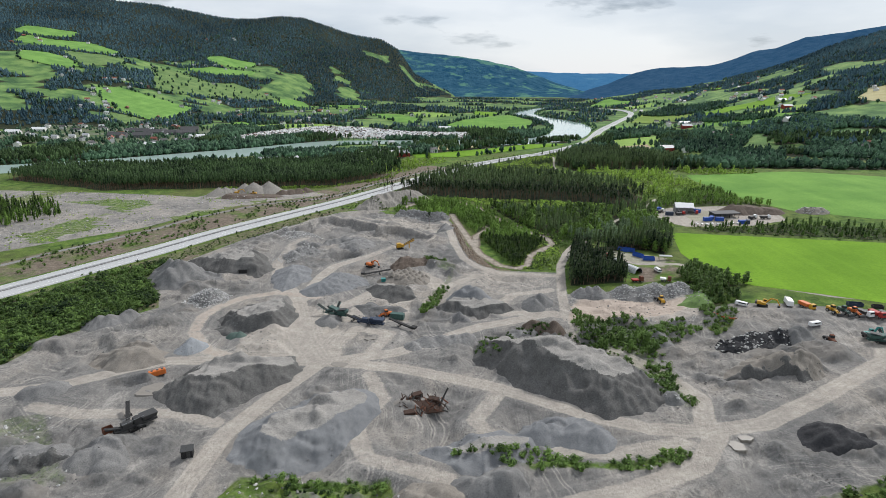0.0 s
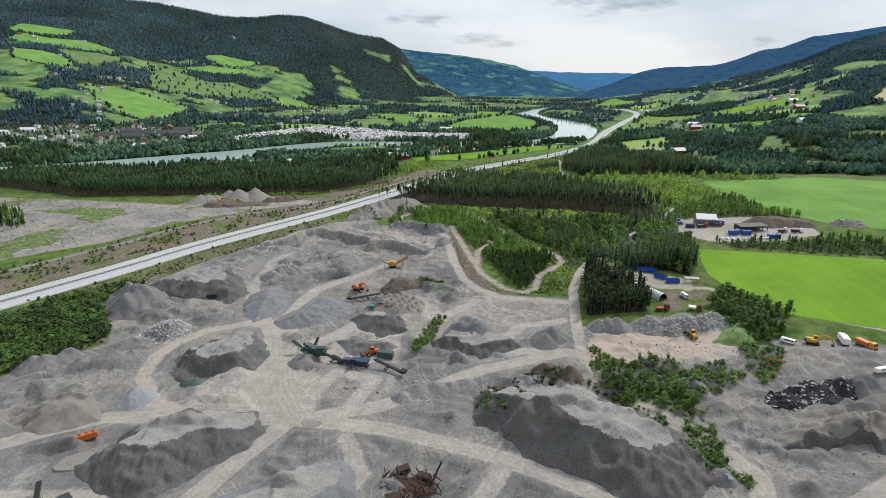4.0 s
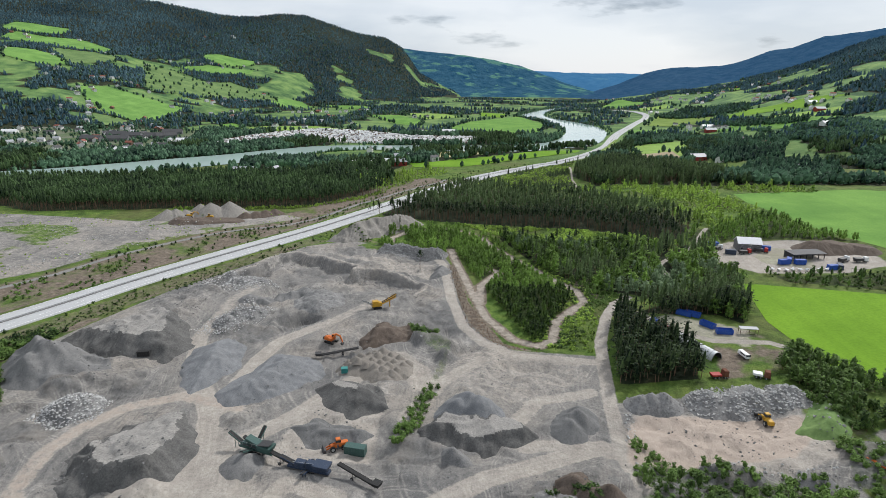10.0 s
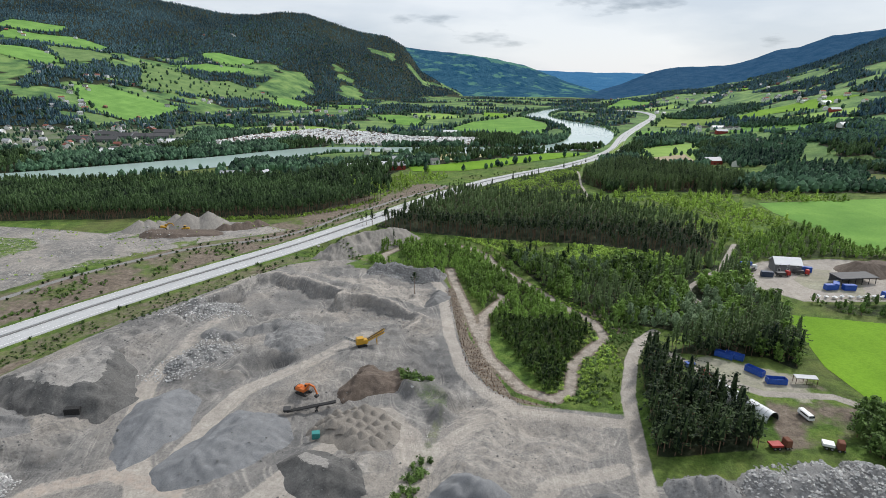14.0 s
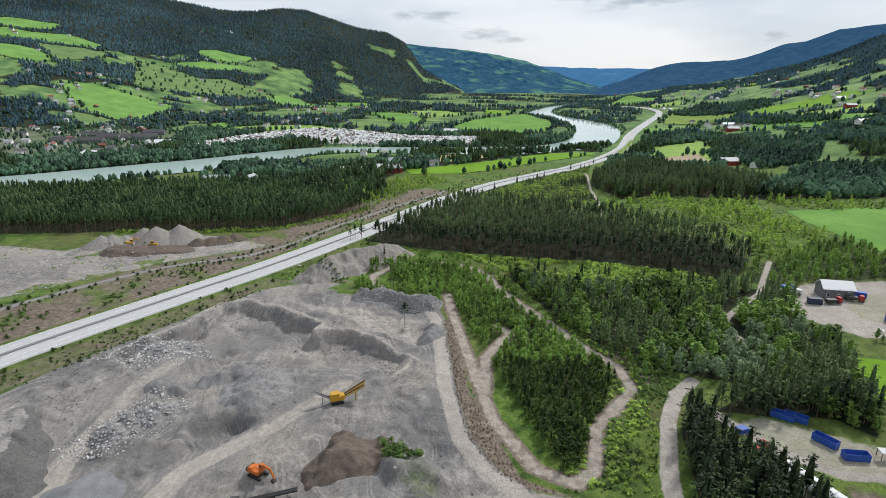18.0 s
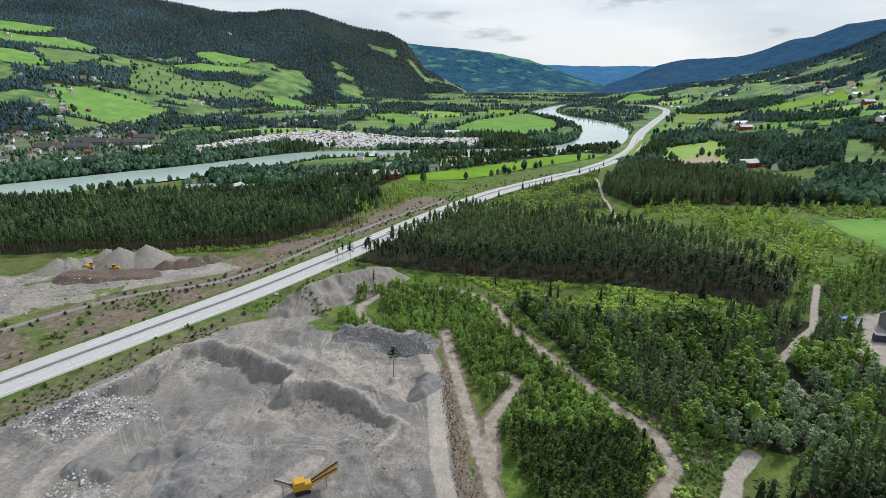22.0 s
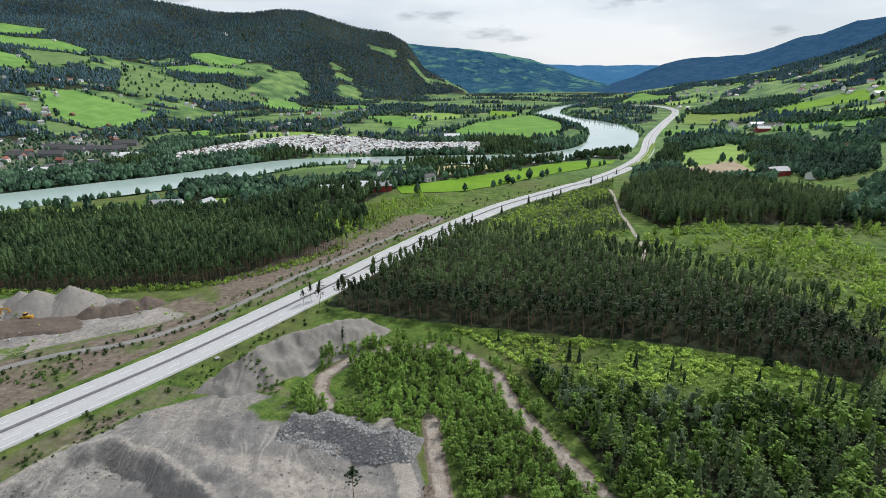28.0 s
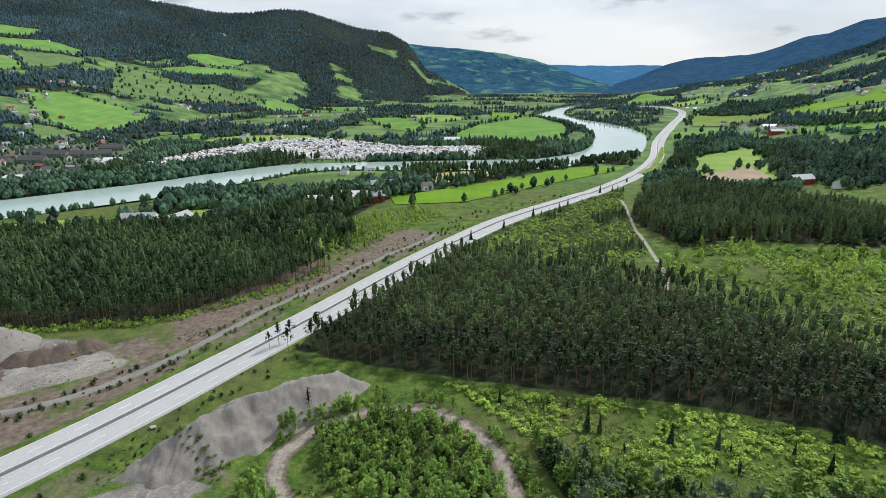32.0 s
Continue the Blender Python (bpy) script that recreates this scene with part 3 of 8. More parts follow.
# ---- fields, camp site and town: outlines on the plan ----
FIELDS = [
    # outline, material, label, lift
    ([(129, 372), (244, 342), (330, 318), (290, 215), (182, 249), (162, 260), (135, 273), (123, 290), (120, 326)], "crop_lush", "vivid green level crop field", 0.3),
    ([(211, 562), (215, 597), (326, 612), (420, 580), (330, 380), (272, 402), (233, 430), (218, 470)], "crop_green", "wide green meadow behind the yard", 0.4),
    ([(-1067, 1595), (-1037, 1673), (-859, 1664), (-827, 1690), (-811, 1615), (-792, 1500), (-804, 1418), (-861, 1418), (-967, 1482)], "crop_hill", "bright green sloping hayfield above the town", 2.0),
    ([(-897, 1390), (-853, 1407), (-794, 1395), (-762, 1298), (-829, 1302)], "crop_slope", "olive pasture below the hayfield", 2.0),
    ([(-1680, 2188), (-1561, 2294), (-1521, 2212), (-1551, 2109), (-1640, 2060)], "crop_hill", "bright green hillside field", 3.0),
    ([(-1600, 2060), (-1536, 2090), (-1456, 2188), (-1316, 2160), (-1303, 2088), (-1454, 1989), (-1560, 1950)], "crop_hill", "pale green hillside field", 3.0),
    ([(-1404, 1969), (-1316, 2056), (-1239, 2046), (-1192, 1977), (-1224, 1801), (-1320, 1890)], "crop_slope", "olive hillside pasture", 3.0),
    ([(-1450, 1840), (-1352, 1870), (-1334, 1880), (-1224, 1795), (-1227, 1712), (-1360, 1720)], "crop_hill", "green field beside a hillside farm", 3.0),
    ([(-1131, 2471), (-1116, 2573), (-976, 2592), (-954, 2537), (-1016, 2382), (-1085, 2360)], "crop_hill", "bright green upper farm field", 3.0),
    ([(-1096, 2134), (-1041, 2289), (-919, 2441), (-901, 2357), (-954, 2266), (-1024, 2196)], "crop_hill", "bright green lower farm field", 3.0),
    ([(-1161, 2086), (-1062, 2084), (-958, 2102), (-912, 2193), (-791, 2168), (-720, 2125), (-791, 2003), (-877, 1850), (-966, 1747), (-1033, 1854)], "crop_slope", "broad olive pasture dotted with trees", 2.5),
    ([(-764, 2101), (-669, 2240), (-575, 2182), (-677, 2057)], "crop_hill", "pale meadow at the foot of the slope", 2.0),
    ([(-536, 1236), (-489, 1368), (-380, 1399), (-268, 1308), (-382, 1289)], "crop_pale", "green strip field beside the camp site", 0.8),
    ([(-593, 1398), (-586, 1429), (-527, 1367), (-539, 1260)], "crop_green", "small green field beside the town", 0.8),
    ([(-344, 1821), (-248, 1821), (-157, 1618), (-154, 1454), (-215, 1513)], "crop_green", "green field on the valley floor", 1.0),
    ([(-71, 1454), (-31, 1619), (108, 1850), (150, 1577), (123, 1351), (71, 1293), (-51, 1294), (-75, 1355)], "crop_green", "large green riverside field", 1.0),
    ([(-9, 2028), (69, 1955), (55, 1790), (-8, 1854)], "crop_lush", "small bright field across the river", 1.0),
    ([(-248, 1919), (-116, 1916), (-63, 1778), (-151, 1679)], "crop_pale", "pale green valley field", 1.0),
    ([(-624, 2311), (-461, 2337), (-388, 2174), (-478, 2097)], "crop_green", "green field below the mountain", 1.0),
    ([(-63, 966), (-2, 991), (4, 961), (-36, 899), (-59, 897)], "crop_yellow", "pale meadow with round hay bales", 0.6),
    ([(-91, 817), (-39, 864), (83, 998), (152, 1005), (143, 976), (48, 882), (-25, 794), (-80, 779)], "crop_lush", "bright green field along the highway", 0.6),
    ([(-368, 707), (-326, 723), (-266, 717), (-248, 757), (-220, 769), (-196, 756), (-212, 698), (-263, 701), (-296, 690)], "crop_pale", "green farm meadow round a barn", 0.6),
    ([(254, 1084), (363, 1174), (347, 1108), (298, 972), (257, 840), (191, 848), (197, 899)], "crop_pale", "green field edge round bare soil", 0.6),
    ([(215, 929), (285, 985), (262, 862), (196, 862)], "crop_bare", "bare tan soil patch in a field", 1.1),
    ([(329, 1450), (406, 1450), (469, 1510), (358, 1340), (294, 1312)], "crop_green", "green field near the highway bend", 1.0),
    ([(521, 1909), (554, 1646), (591, 1602), (550, 1556), (404, 1576)], "crop_olive", "grey-green field on the slope", 1.5),
    ([(578, 1585), (667, 1626), (760, 1600), (820, 1500), (716, 1475), (675, 1517), (613, 1534), (574, 1539)], "crop_lush", "bright green long slope field", 1.5),
    ([(602, 1492), (633, 1439), (740, 1380), (720, 1320), (631, 1331), (595, 1420)], "crop_pale", "pale green slope field", 1.5),
    ([(498, 1458), (566, 1397), (680, 1270), (640, 1200), (576, 1237), (533, 1283), (473, 1334)], "crop_green", "green slope field beside a farm", 1.5),
    ([(817, 2610), (965, 2578), (975, 2396), (928, 2365), (854, 2590)], "crop_lush", "bright green distant slope field", 3.0),
    ([(1030, 2477), (1113, 2469), (1101, 2380), (1027, 2398)], "crop_pale", "small pale distant field", 3.0),
    ([(880, 2062), (929, 1995), (1038, 2092), (963, 2032)], "crop_lush", "narrow bright distant field", 3.0),
    ([(462, 2534), (600, 2800), (639, 2465), (583, 2331), (489, 2392)], "crop_green", "green field beyond the highway bend", 2.0),
    ([(548, 2266), (668, 2318), (653, 2126), (532, 2095)], "crop_pale", "pale field beyond the highway bend", 2.0),
    ([(137, 946), (176, 987), (247, 1202), (254, 1200), (171, 942)], "crop_olive", "grass verge below the highway", 0.6),
    ([(903, 1436), (980, 1421), (900, 1223), (810, 1223), (792, 1289)], "crop_yellow", "dry yellow grain field", 2.0),
]
ROADSIDE_MEADOW = [(-110, 700), (-95, 790), (-60, 850), (60, 985), (130, 1040), (180, 1010), (130, 930), (40, 800), (-20, 700), (-60, 660)]
CAMP = [(-444, 997), (-449, 1084), (-434, 1168), (-382, 1280), (-353, 1330), (-275, 1310), (-136, 1217), (-21, 1219), (-3, 1179), (-22, 1112), (-130, 1090), (-170, 1080), (-253, 1085), (-329, 1128), (-362, 1071), (-390, 1020)]
TOWN = [(-930, 1030), (-880, 1180), (-720, 1260), (-560, 1240), (-500, 1060), (-470, 960), (-560, 880), (-740, 930)]
OPEN_EAST = [(88, 600), (100, 655), (170, 650), (215, 641), (260, 640), (300, 600), (210, 598), (205, 520), (160, 470), (145, 490), (132, 526)]

# ---- woods ----
PINE_R = [(-73, 510), (-66, 560), (-60, 590), (-36, 628), (-3, 641), (40, 615), (94, 572), (131, 524), (143, 482), (120, 447), (93, 468), (50, 482), (-15, 494), (-60, 505)]
PINE_L = [(-340, 500), (-234, 519), (-179, 522), (-131, 539), (-106, 568), (-85, 608), (-137, 658), (-186, 687), (-283, 677), (-359, 659), (-500, 640), (-480, 560)]
YOUNG = [(-53, 466), (-19, 483), (6, 461), (30, 394), (46, 359), (32, 319), (22, 307), (12, 337), (-15, 425), (-35, 430)]
MIXED = [(10, 462), (47, 440), (90, 440), (125, 440), (135, 430), (128, 403), (130, 372), (118, 338), (110, 322), (92, 348), (63, 360), (50, 368), (40, 386), (30, 405)]
GROVE = [(57, 328), (80, 344), (115, 362), (118, 339), (114, 330), (98, 333), (86, 333), (68, 335), (66, 320), (77, 304), (80, 290), (77, 277), (55, 273), (48, 273), (52, 296)]
OPEN_SCRUB = [(-14, 490), (50, 480), (93, 466), (122, 446), (112, 425), (95, 438), (47, 440), (12, 462)]
CUT = [(-18, 664), (12, 715), (60, 785), (125, 880), (104, 780), (96, 700), (92, 640), (60, 615), (40, 620), (0, 646)]
EDGE_EAST = [(132, 470), (150, 480), (210, 520), (212, 470), (230, 440), (190, 450), (150, 446), (136, 436), (126, 445)]
DARK_WOOD = [(95, 728), (130, 800), (167, 851), (223, 763), (252, 703), (214, 650), (170, 655), (108, 662)]
HEDGE = [(120, 300), (124, 290), (137, 272), (124, 268), (116, 262), (108, 266), (104, 280), (112, 296)]
HEDGE_N = [(146, 386), (186, 385), (215, 392), (260, 380), (300, 345), (300, 335), (246, 345), (150, 372)]

# ---- the ground sheet ----
def steps(lo, a, b, hi, cell, grow, top):
    """Coordinates that are close between a and b and spread outwards."""
    mid = list(np.arange(a, b + cell * 0.5, cell))
    out, c, v = [], cell, b
    while v < hi:
        c = min(c * grow, top)
        v += c
        out.append(v)
    left, c, v = [], cell, a
    while v > lo:
        c = min(c * grow, top)
        v -= c
        left.append(v)
    return np.array(left[::-1] + mid + out)


GX = steps(-4300, -190, 165, 4300, 0.95, 1.05, 45)
GY = steps(-1500, 105, 430, 4950, 0.95, 1.045, 32)
XX, YY = np.meshgrid(GX, GY)
ZZ = height(XX, YY)


def ground_z(x, y):
    """The height of the ground sheet, between its corners."""
    x, y = np.asarray(x, float), np.asarray(y, float)
    i = np.clip(np.searchsorted(GX, x) - 1, 0, len(GX) - 2)
    j = np.clip(np.searchsorted(GY, y) - 1, 0, len(GY) - 2)
    u, v = (x - GX[i]) / (GX[i + 1] - GX[i]), (y - GY[j]) / (GY[j + 1] - GY[j])
    return (ZZ[j, i] * (1 - u) + ZZ[j, i + 1] * u) * (1 - v) + (ZZ[j + 1, i] * (1 - u) + ZZ[j + 1, i + 1] * u) * v


def gz(x, y):
    return float(ground_z(x, y))


def mesh_from(name, verts, faces, smooth_faces=False, mats=(), index=None):
    """A mesh from an array of corners and an array of faces, all with as many sides."""
    verts, faces = np.asarray(verts, np.float32), np.asarray(faces, np.int32)
    me = bpy.data.meshes.new(name)
    n = faces.shape[1]
    me.vertices.add(len(verts))
    me.vertices.foreach_set("co", verts.ravel())
    me.loops.add(faces.size)
    me.loops.foreach_set("vertex_index", faces.ravel())
    me.polygons.add(len(faces))
    me.polygons.foreach_set("loop_start", np.arange(0, faces.size, n, dtype=np.int32))
    me.polygons.foreach_set("loop_total", np.full(len(faces), n, np.int32))
    if index is not None:
        me.polygons.foreach_set("material_index", np.asarray(index, np.int32))
    me.polygons.foreach_set("use_smooth", np.full(len(faces), smooth_faces))
    me.update()
    me.validate()
    for m in mats:
        me.materials.append(m)
    return me


def grid_faces(ny, nx):
    a = (np.arange(ny - 1)[:, None] * nx + np.arange(nx - 1)[None, :]).ravel()
    return np.stack([a, a + 1, a + nx + 1, a + nx], 1)


def wooded(x, y):
    """Where the valley and its sides carry trees, away from fields, water, town and roads."""
    x, y = np.asarray(x, float), np.asarray(y, float)
    up = big_height(x, y) - floor_height(x, y)
    n = vnoise(x, y, 190, 71, 4) + 0.35 * vnoise(x, y, 60, 75, 2)
    b = np.degrees(np.arctan2(x, np.maximum(y - 200, 1)))
    open_to = np.where(b > 8, 0.22, np.where(b < -9, -0.22, -0.2))
    on_hill = (up > 8) & (n > open_to - np.clip(up - np.where(b < -9, 150, 70), 0, 200) / 110)
    on_floor = (up <= 8) & (n > np.where(y > 1250, 0.12, -0.2)) & (y > 640)
    ok = on_hill | on_floor
    for poly, _, _, _ in FIELDS:
        ok &= ~inside(poly, x, y)
    for poly in (CAMP, TOWN, OPEN_EAST, ROADSIDE_MEADOW, [(-75, 500), (-20, 660), (60, 800), (150, 930), (110, 700), (110, 520)]):
        ok &= ~inside(poly, x, y)
    d, half = river_near(x, y)
    ok &= d > half + 5
    ok &= line_distance(HIGHWAY, x, y) > 24
    return ok


g_verts = np.stack([XX.ravel(), YY.ravel(), ZZ.ravel()], 1)
g_mesh = mesh_from("ground", g_verts, grid_faces(len(GY), len(GX)), True, [M["ground"]])
zone = np.zeros((len(g_verts), 4), np.float32)
px, py = XX.ravel(), YY.ravel()
close = (np.abs(px) < 520) & (py > -200) & (py < 1000)
cx, cy = px[close], py[close]
gravel = smooth((depth_in(QUARRY, cx, cy) + 2.5) / 5)
for k, poly in enumerate(GREENS):
    gravel = np.minimum(gravel, 1 - (0.45 if k in (0, 2, 3, 6) else 0.62) * smooth((depth_in(poly, cx, cy) + 1.5) / 3))
for poly in (WEST_YARD, YARD):
    gravel = np.maximum(gravel, smooth((depth_in(poly, cx, cy) + 2.5) / 5) * np.where(vnoise(cx, cy, 34, 51, 4) < 0.3, 1, 0.3))
for line, w in ((LANE, 2.3), (RIM_ROAD, 2.6), (SIDE_PATHS[0], 1.2), (SIDE_PATHS[1], 0.9), (YARD_ROAD, 1.8)):
    gravel = np.maximum(gravel, 1 - smooth((line_distance(line, cx, cy) - w + 1) / 2))
dirt = np.zeros(len(cx))
for k, line in enumerate(HAUL):
    dirt = np.maximum(dirt, (1 - smooth((line_distance(line, cx, cy) - 1.9) / 2.6)) * (0.95 if k < 8 else 0.65) * (1 - 0.42 * smooth((cy - 296) / 22)))
for line in TRAILS:
    dirt = np.maximum(dirt, 0.6 * (1 - smooth((line_distance(line, cx, cy) - 1.3) / 1.9)))
for line, w in ((LANE, 1.7), (RIM_ROAD, 1.9), (SIDE_PATHS[0], 0.8), (SIDE_PATHS[1], 0.5), (YARD_ROAD, 1.3)):
    dirt = np.maximum(dirt, 0.75 * (1 - smooth((line_distance(line, cx, cy) - w) / 1.6)))
for poly, k in (([(44, 246), (50, 256), (100, 256), (98, 236), (80, 228), (56, 232)], 0.9), ([(-56, 224), (-28, 230), (-28, 256), (-52, 254)], 0.85), ([(-20, 262), (-14, 276), (-26, 294), (-34, 292), (-24, 276)], 0.75), ([(-12, 250), (20, 262), (40, 276), (40, 290), (-6, 300), (-10, 272)], 0.5), ([(-110, 408), (-80, 412), (-44, 404), (-22, 400), (-24, 376), (-40, 384), (-64, 398), (-90, 412)], 0.55), ([(-90, 190), (-45, 184), (-52, 215), (-72, 240), (-90, 222)], 0.72), (YARD, 0.8), (WEST_YARD, 0.42),
                ([(74, 330), (84, 334), (110, 318), (104, 302), (84, 312)], 0.75)):
    dirt = np.maximum(dirt, k * smooth((depth_in(poly, cx, cy) + 4) / 7))
soil = smooth((depth_in(BANK_BROWN, cx, cy) + 2) / 5)
for line in TRAILS:
    soil = np.maximum(soil, 1 - smooth((line_distance(line, cx, cy) - 1.7) / 2.2))
soil = np.maximum(soil, smooth((depth_in(FELLED, cx, cy) + 1.5) / 2.5) * 1.0)
soil = np.maximum(soil, smooth((depth_in([(82, 277), (104, 281), (119, 300), (110, 320), (92, 318), (88, 296)], cx, cy) + 3) / 6) * (0.45 + 0.3 * vnoise(cx, cy, 9, 191, 3)))
soil = np.maximum(soil, smooth((depth_in([(50, 346), (62, 350), (58, 366), (48, 380), (44, 372)], cx, cy) + 2) / 4) * 0.62)
h_dist = line_distance(HIGHWAY[:13], cx, cy)
soil = np.maximum(soil, 0.5 * smooth((h_dist - 10) / 3) * (1 - smooth((h_dist - 22) / 6)) * (cy < 440))
west_side = np.interp(cy, [p[1] for p in HIGHWAY[:13]], [p[0] for p in HIGHWAY[:13]]) > cx
soil = np.maximum(soil, (0.58 + 0.24 * vnoise(cx, cy, 13, 193, 3)) * west_side * smooth((h_dist - 10) / 4) * (1 - smooth((h_dist - 48) / 16)) * (cy < 700))
rim_d = depth_in(QUARRY, cx, cy)
soil = np.maximum(soil, (0.5 + 0.25 * vnoise(cx, cy, 7, 201, 3)) * smooth((rim_d + 9) / 4) * (1 - smooth((rim_d - 2) / 4)) * (cx < -60))
for poly in GREENS:
    soil = np.maximum(soil, 0.5 * smooth((depth_in(poly, cx, cy) + 1) / 3))
zone[close, 0] = gravel
zone[close, 1] = dirt
zone[close, 2] = soil * (1 - 0.8 * gravel)
# where the floor gets its painted tree shade, weaker under young stands
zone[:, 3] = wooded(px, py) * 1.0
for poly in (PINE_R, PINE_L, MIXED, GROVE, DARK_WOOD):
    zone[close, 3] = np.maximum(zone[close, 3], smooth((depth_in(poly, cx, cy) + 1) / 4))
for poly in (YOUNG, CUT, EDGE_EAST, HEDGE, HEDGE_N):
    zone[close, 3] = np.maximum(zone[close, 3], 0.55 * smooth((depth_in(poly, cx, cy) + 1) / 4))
# darker grey: a band down the pit face, and random patches
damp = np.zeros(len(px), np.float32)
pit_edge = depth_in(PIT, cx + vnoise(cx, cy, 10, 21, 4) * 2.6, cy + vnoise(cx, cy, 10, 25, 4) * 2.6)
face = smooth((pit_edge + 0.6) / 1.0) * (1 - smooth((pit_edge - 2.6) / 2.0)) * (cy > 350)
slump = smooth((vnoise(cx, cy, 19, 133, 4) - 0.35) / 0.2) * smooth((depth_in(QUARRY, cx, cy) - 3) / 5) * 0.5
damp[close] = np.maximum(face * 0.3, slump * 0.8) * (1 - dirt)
# pale highlight painted along the pit's crest, using the dirt colour
zone[close, 1] = np.maximum(zone[close, 1], 0.58 * smooth((pit_edge + 4.5) / 2) * (1 - smooth((pit_edge + 1.2) / 0.8)) * (cy > 350))
brick = np.zeros(len(px), np.float32)
brick[close] = np.maximum(smooth((depth_in([(44, 247), (41, 231), (60, 229), (86, 234), (101, 248), (98, 257), (50, 256)], cx, cy) + 2) / 5) * 0.8, 0.5 * (1 - smooth((line_distance(HAUL[11], cx, cy) - 1.5) / 3)))
attr = g_mesh.attributes.new("brick", "FLOAT", "POINT")
attr.data.foreach_set("value", brick)
loose = np.zeros(len(px), np.float32)
loose[close] = smooth(spoil(cx, cy) / 0.7) * (0.65 + 0.35 * vnoise(cx, cy, 30, 189, 2))
attr = g_mesh.attributes.new("loose", "FLOAT", "POINT")
attr.data.foreach_set("value", loose)
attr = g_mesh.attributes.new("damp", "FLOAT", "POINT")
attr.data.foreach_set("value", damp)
meadow = smooth((big_height(px, py) - floor_height(px, py) - 4) / 12).astype(np.float32)
meadow = np.maximum(meadow, smooth((py - 800) / 200) * 0.8).astype(np.float32)
attr = g_mesh.attributes.new("meadow", "FLOAT", "POINT")
attr.data.foreach_set("value", meadow)
way = np.full(len(px), 60.0, np.float32)
way[close] = np.minimum.reduce([line_distance(l, cx, cy) for l in HAUL])
attr = g_mesh.attributes.new("way", "FLOAT", "POINT")
attr.data.foreach_set("value", way)
attr = g_mesh.attributes.new("zone", "FLOAT_COLOR", "POINT")
attr.data.foreach_set("color", zone.ravel())
ground = tagged(new("ground", g_mesh), "grey quarry gravel and green valley floor rising to wooded hills", "ground", kind="structure")


# ---- draped strips and patches ----
def spline(points, step):
    """Points about step metres apart on a smooth line through those given."""
    p = [Vector((a[0], a[1], 0)) for a in points]
    out = []
    for i in range(len(p) - 1):
        a, b, c, d = p[max(i - 1, 0)], p[i], p[i + 1], p[min(i + 2, len(p) - 1)]
        n = max(2, int((c - b).length / step))
        for k in range(n):
            t = k / n
            q = 0.5 * (2 * b + (c - a) * t + (2 * a - 5 * b + 4 * c - d) * t * t + (3 * b - a - 3 * c + d) * t ** 3)
            out.append((q.x, q.y))
    out.append((p[-1].x, p[-1].y))
    return np.array(out)


def along(line):
    t = np.gradient(line, axis=0)
    t /= np.maximum(np.hypot(t[:, 0], t[:, 1]), 1e-6)[:, None]
    return t, np.stack([t[:, 1], -t[:, 0]], 1)


def strip(points, offsets, lifts, step=4.0, level=None):
    """Corners and faces of a band along a line; offsets to the right of it."""
    line = spline(points, step)
    _, side = along(line)
    rows = []
    centre = ground_z(line[:, 0], line[:, 1])
    for o, up in zip(offsets, lifts):
        q = line + side * o
        z = np.full(len(q), level) if level is not None else np.maximum(ground_z(q[:, 0], q[:, 1]), centre) + up
        rows.append(np.column_stack([q, z]))
    v = np.stack(rows, 1).reshape(-1, 3)
    return v, grid_faces(len(line), len(offsets))[:, ::-1]


def drape(name, poly, material, lift, cell, label, category="field"):
    """A patch that lies on the ground inside an outline, with clean edges."""
    poly = [Vector((a, b, 0)) for a, b in poly]
    me = bpy.data.meshes.new(name)
    bm = bmesh.new()
    vs = []
    for a, b in zip(poly, poly[1:] + poly[:1]):
        n = max(1, int((b - a).length / cell))
        vs += [bm.verts.new(a.lerp(b, k / n)) for k in range(n)]
    f = bm.faces.new(vs)
    bmesh.ops.triangulate(bm, faces=[f])
    xs, ys = [v.co.x for v in vs], [v.co.y for v in vs]
    for axis, lo, hi in ((0, min(xs), max(xs)), (1, min(ys), max(ys))):
        q = lo + cell
        while q < hi:
            co, no = Vector((0, 0, 0)), Vector((0, 0, 0))
            co[axis], no[axis] = q, 1
            bmesh.ops.bisect_plane(bm, geom=bm.verts[:] + bm.edges[:] + bm.faces[:], plane_co=co, plane_no=no)
            q += cell
    co = np.array([v.co[:2] for v in bm.verts])
    for v, z in zip(bm.verts, ground_z(co[:, 0], co[:, 1])):
        v.co.z = z + lift
    for f in bm.faces:
        f.smooth = True
        if f.normal.z < 0:
            f.normal_flip()
    bm.to_mesh(me)
    bm.free()
    me.materials.append(material)
    return tagged(new(name, me), label, category, kind="structure")


v, f = strip(HIGHWAY, (-9.4, -9.0, 0, 9.0, 9.4), (-0.3, 0.35, 0.5, 0.35, -0.3), 6)
road = tagged(new("road", mesh_from("road", v, f, False, [M["asphalt"]])), "pale grey asphalt four-lane highway with narrow median", "road", kind="structure")


def joined(parts):
    vs, fs, n = [], [], 0
    for v, f in parts:
        vs.append(v)
        fs.append(f + n)
        n += len(v)
    return np.concatenate(vs), np.concatenate(fs)


line = spline(RIVER, 12)
width = np.interp(np.linspace(0, 1, len(line)), np.linspace(0, 1, len(RIVER_HALF)), RIVER_HALF)
width = river_near(line[:, 0], line[:, 1])[1] + 3
_, side = along(line)
rows = [np.column_stack([line + side * (o * width)[:, None], np.full(len(line), -12.7)]) for o in (-1, -0.5, 0, 0.5, 1)]
water = new("river_water", mesh_from("river_water", np.stack(rows, 1).reshape(-1, 3), grid_faces(len(line), 5)[:, ::-1], True, [M["water"]]))
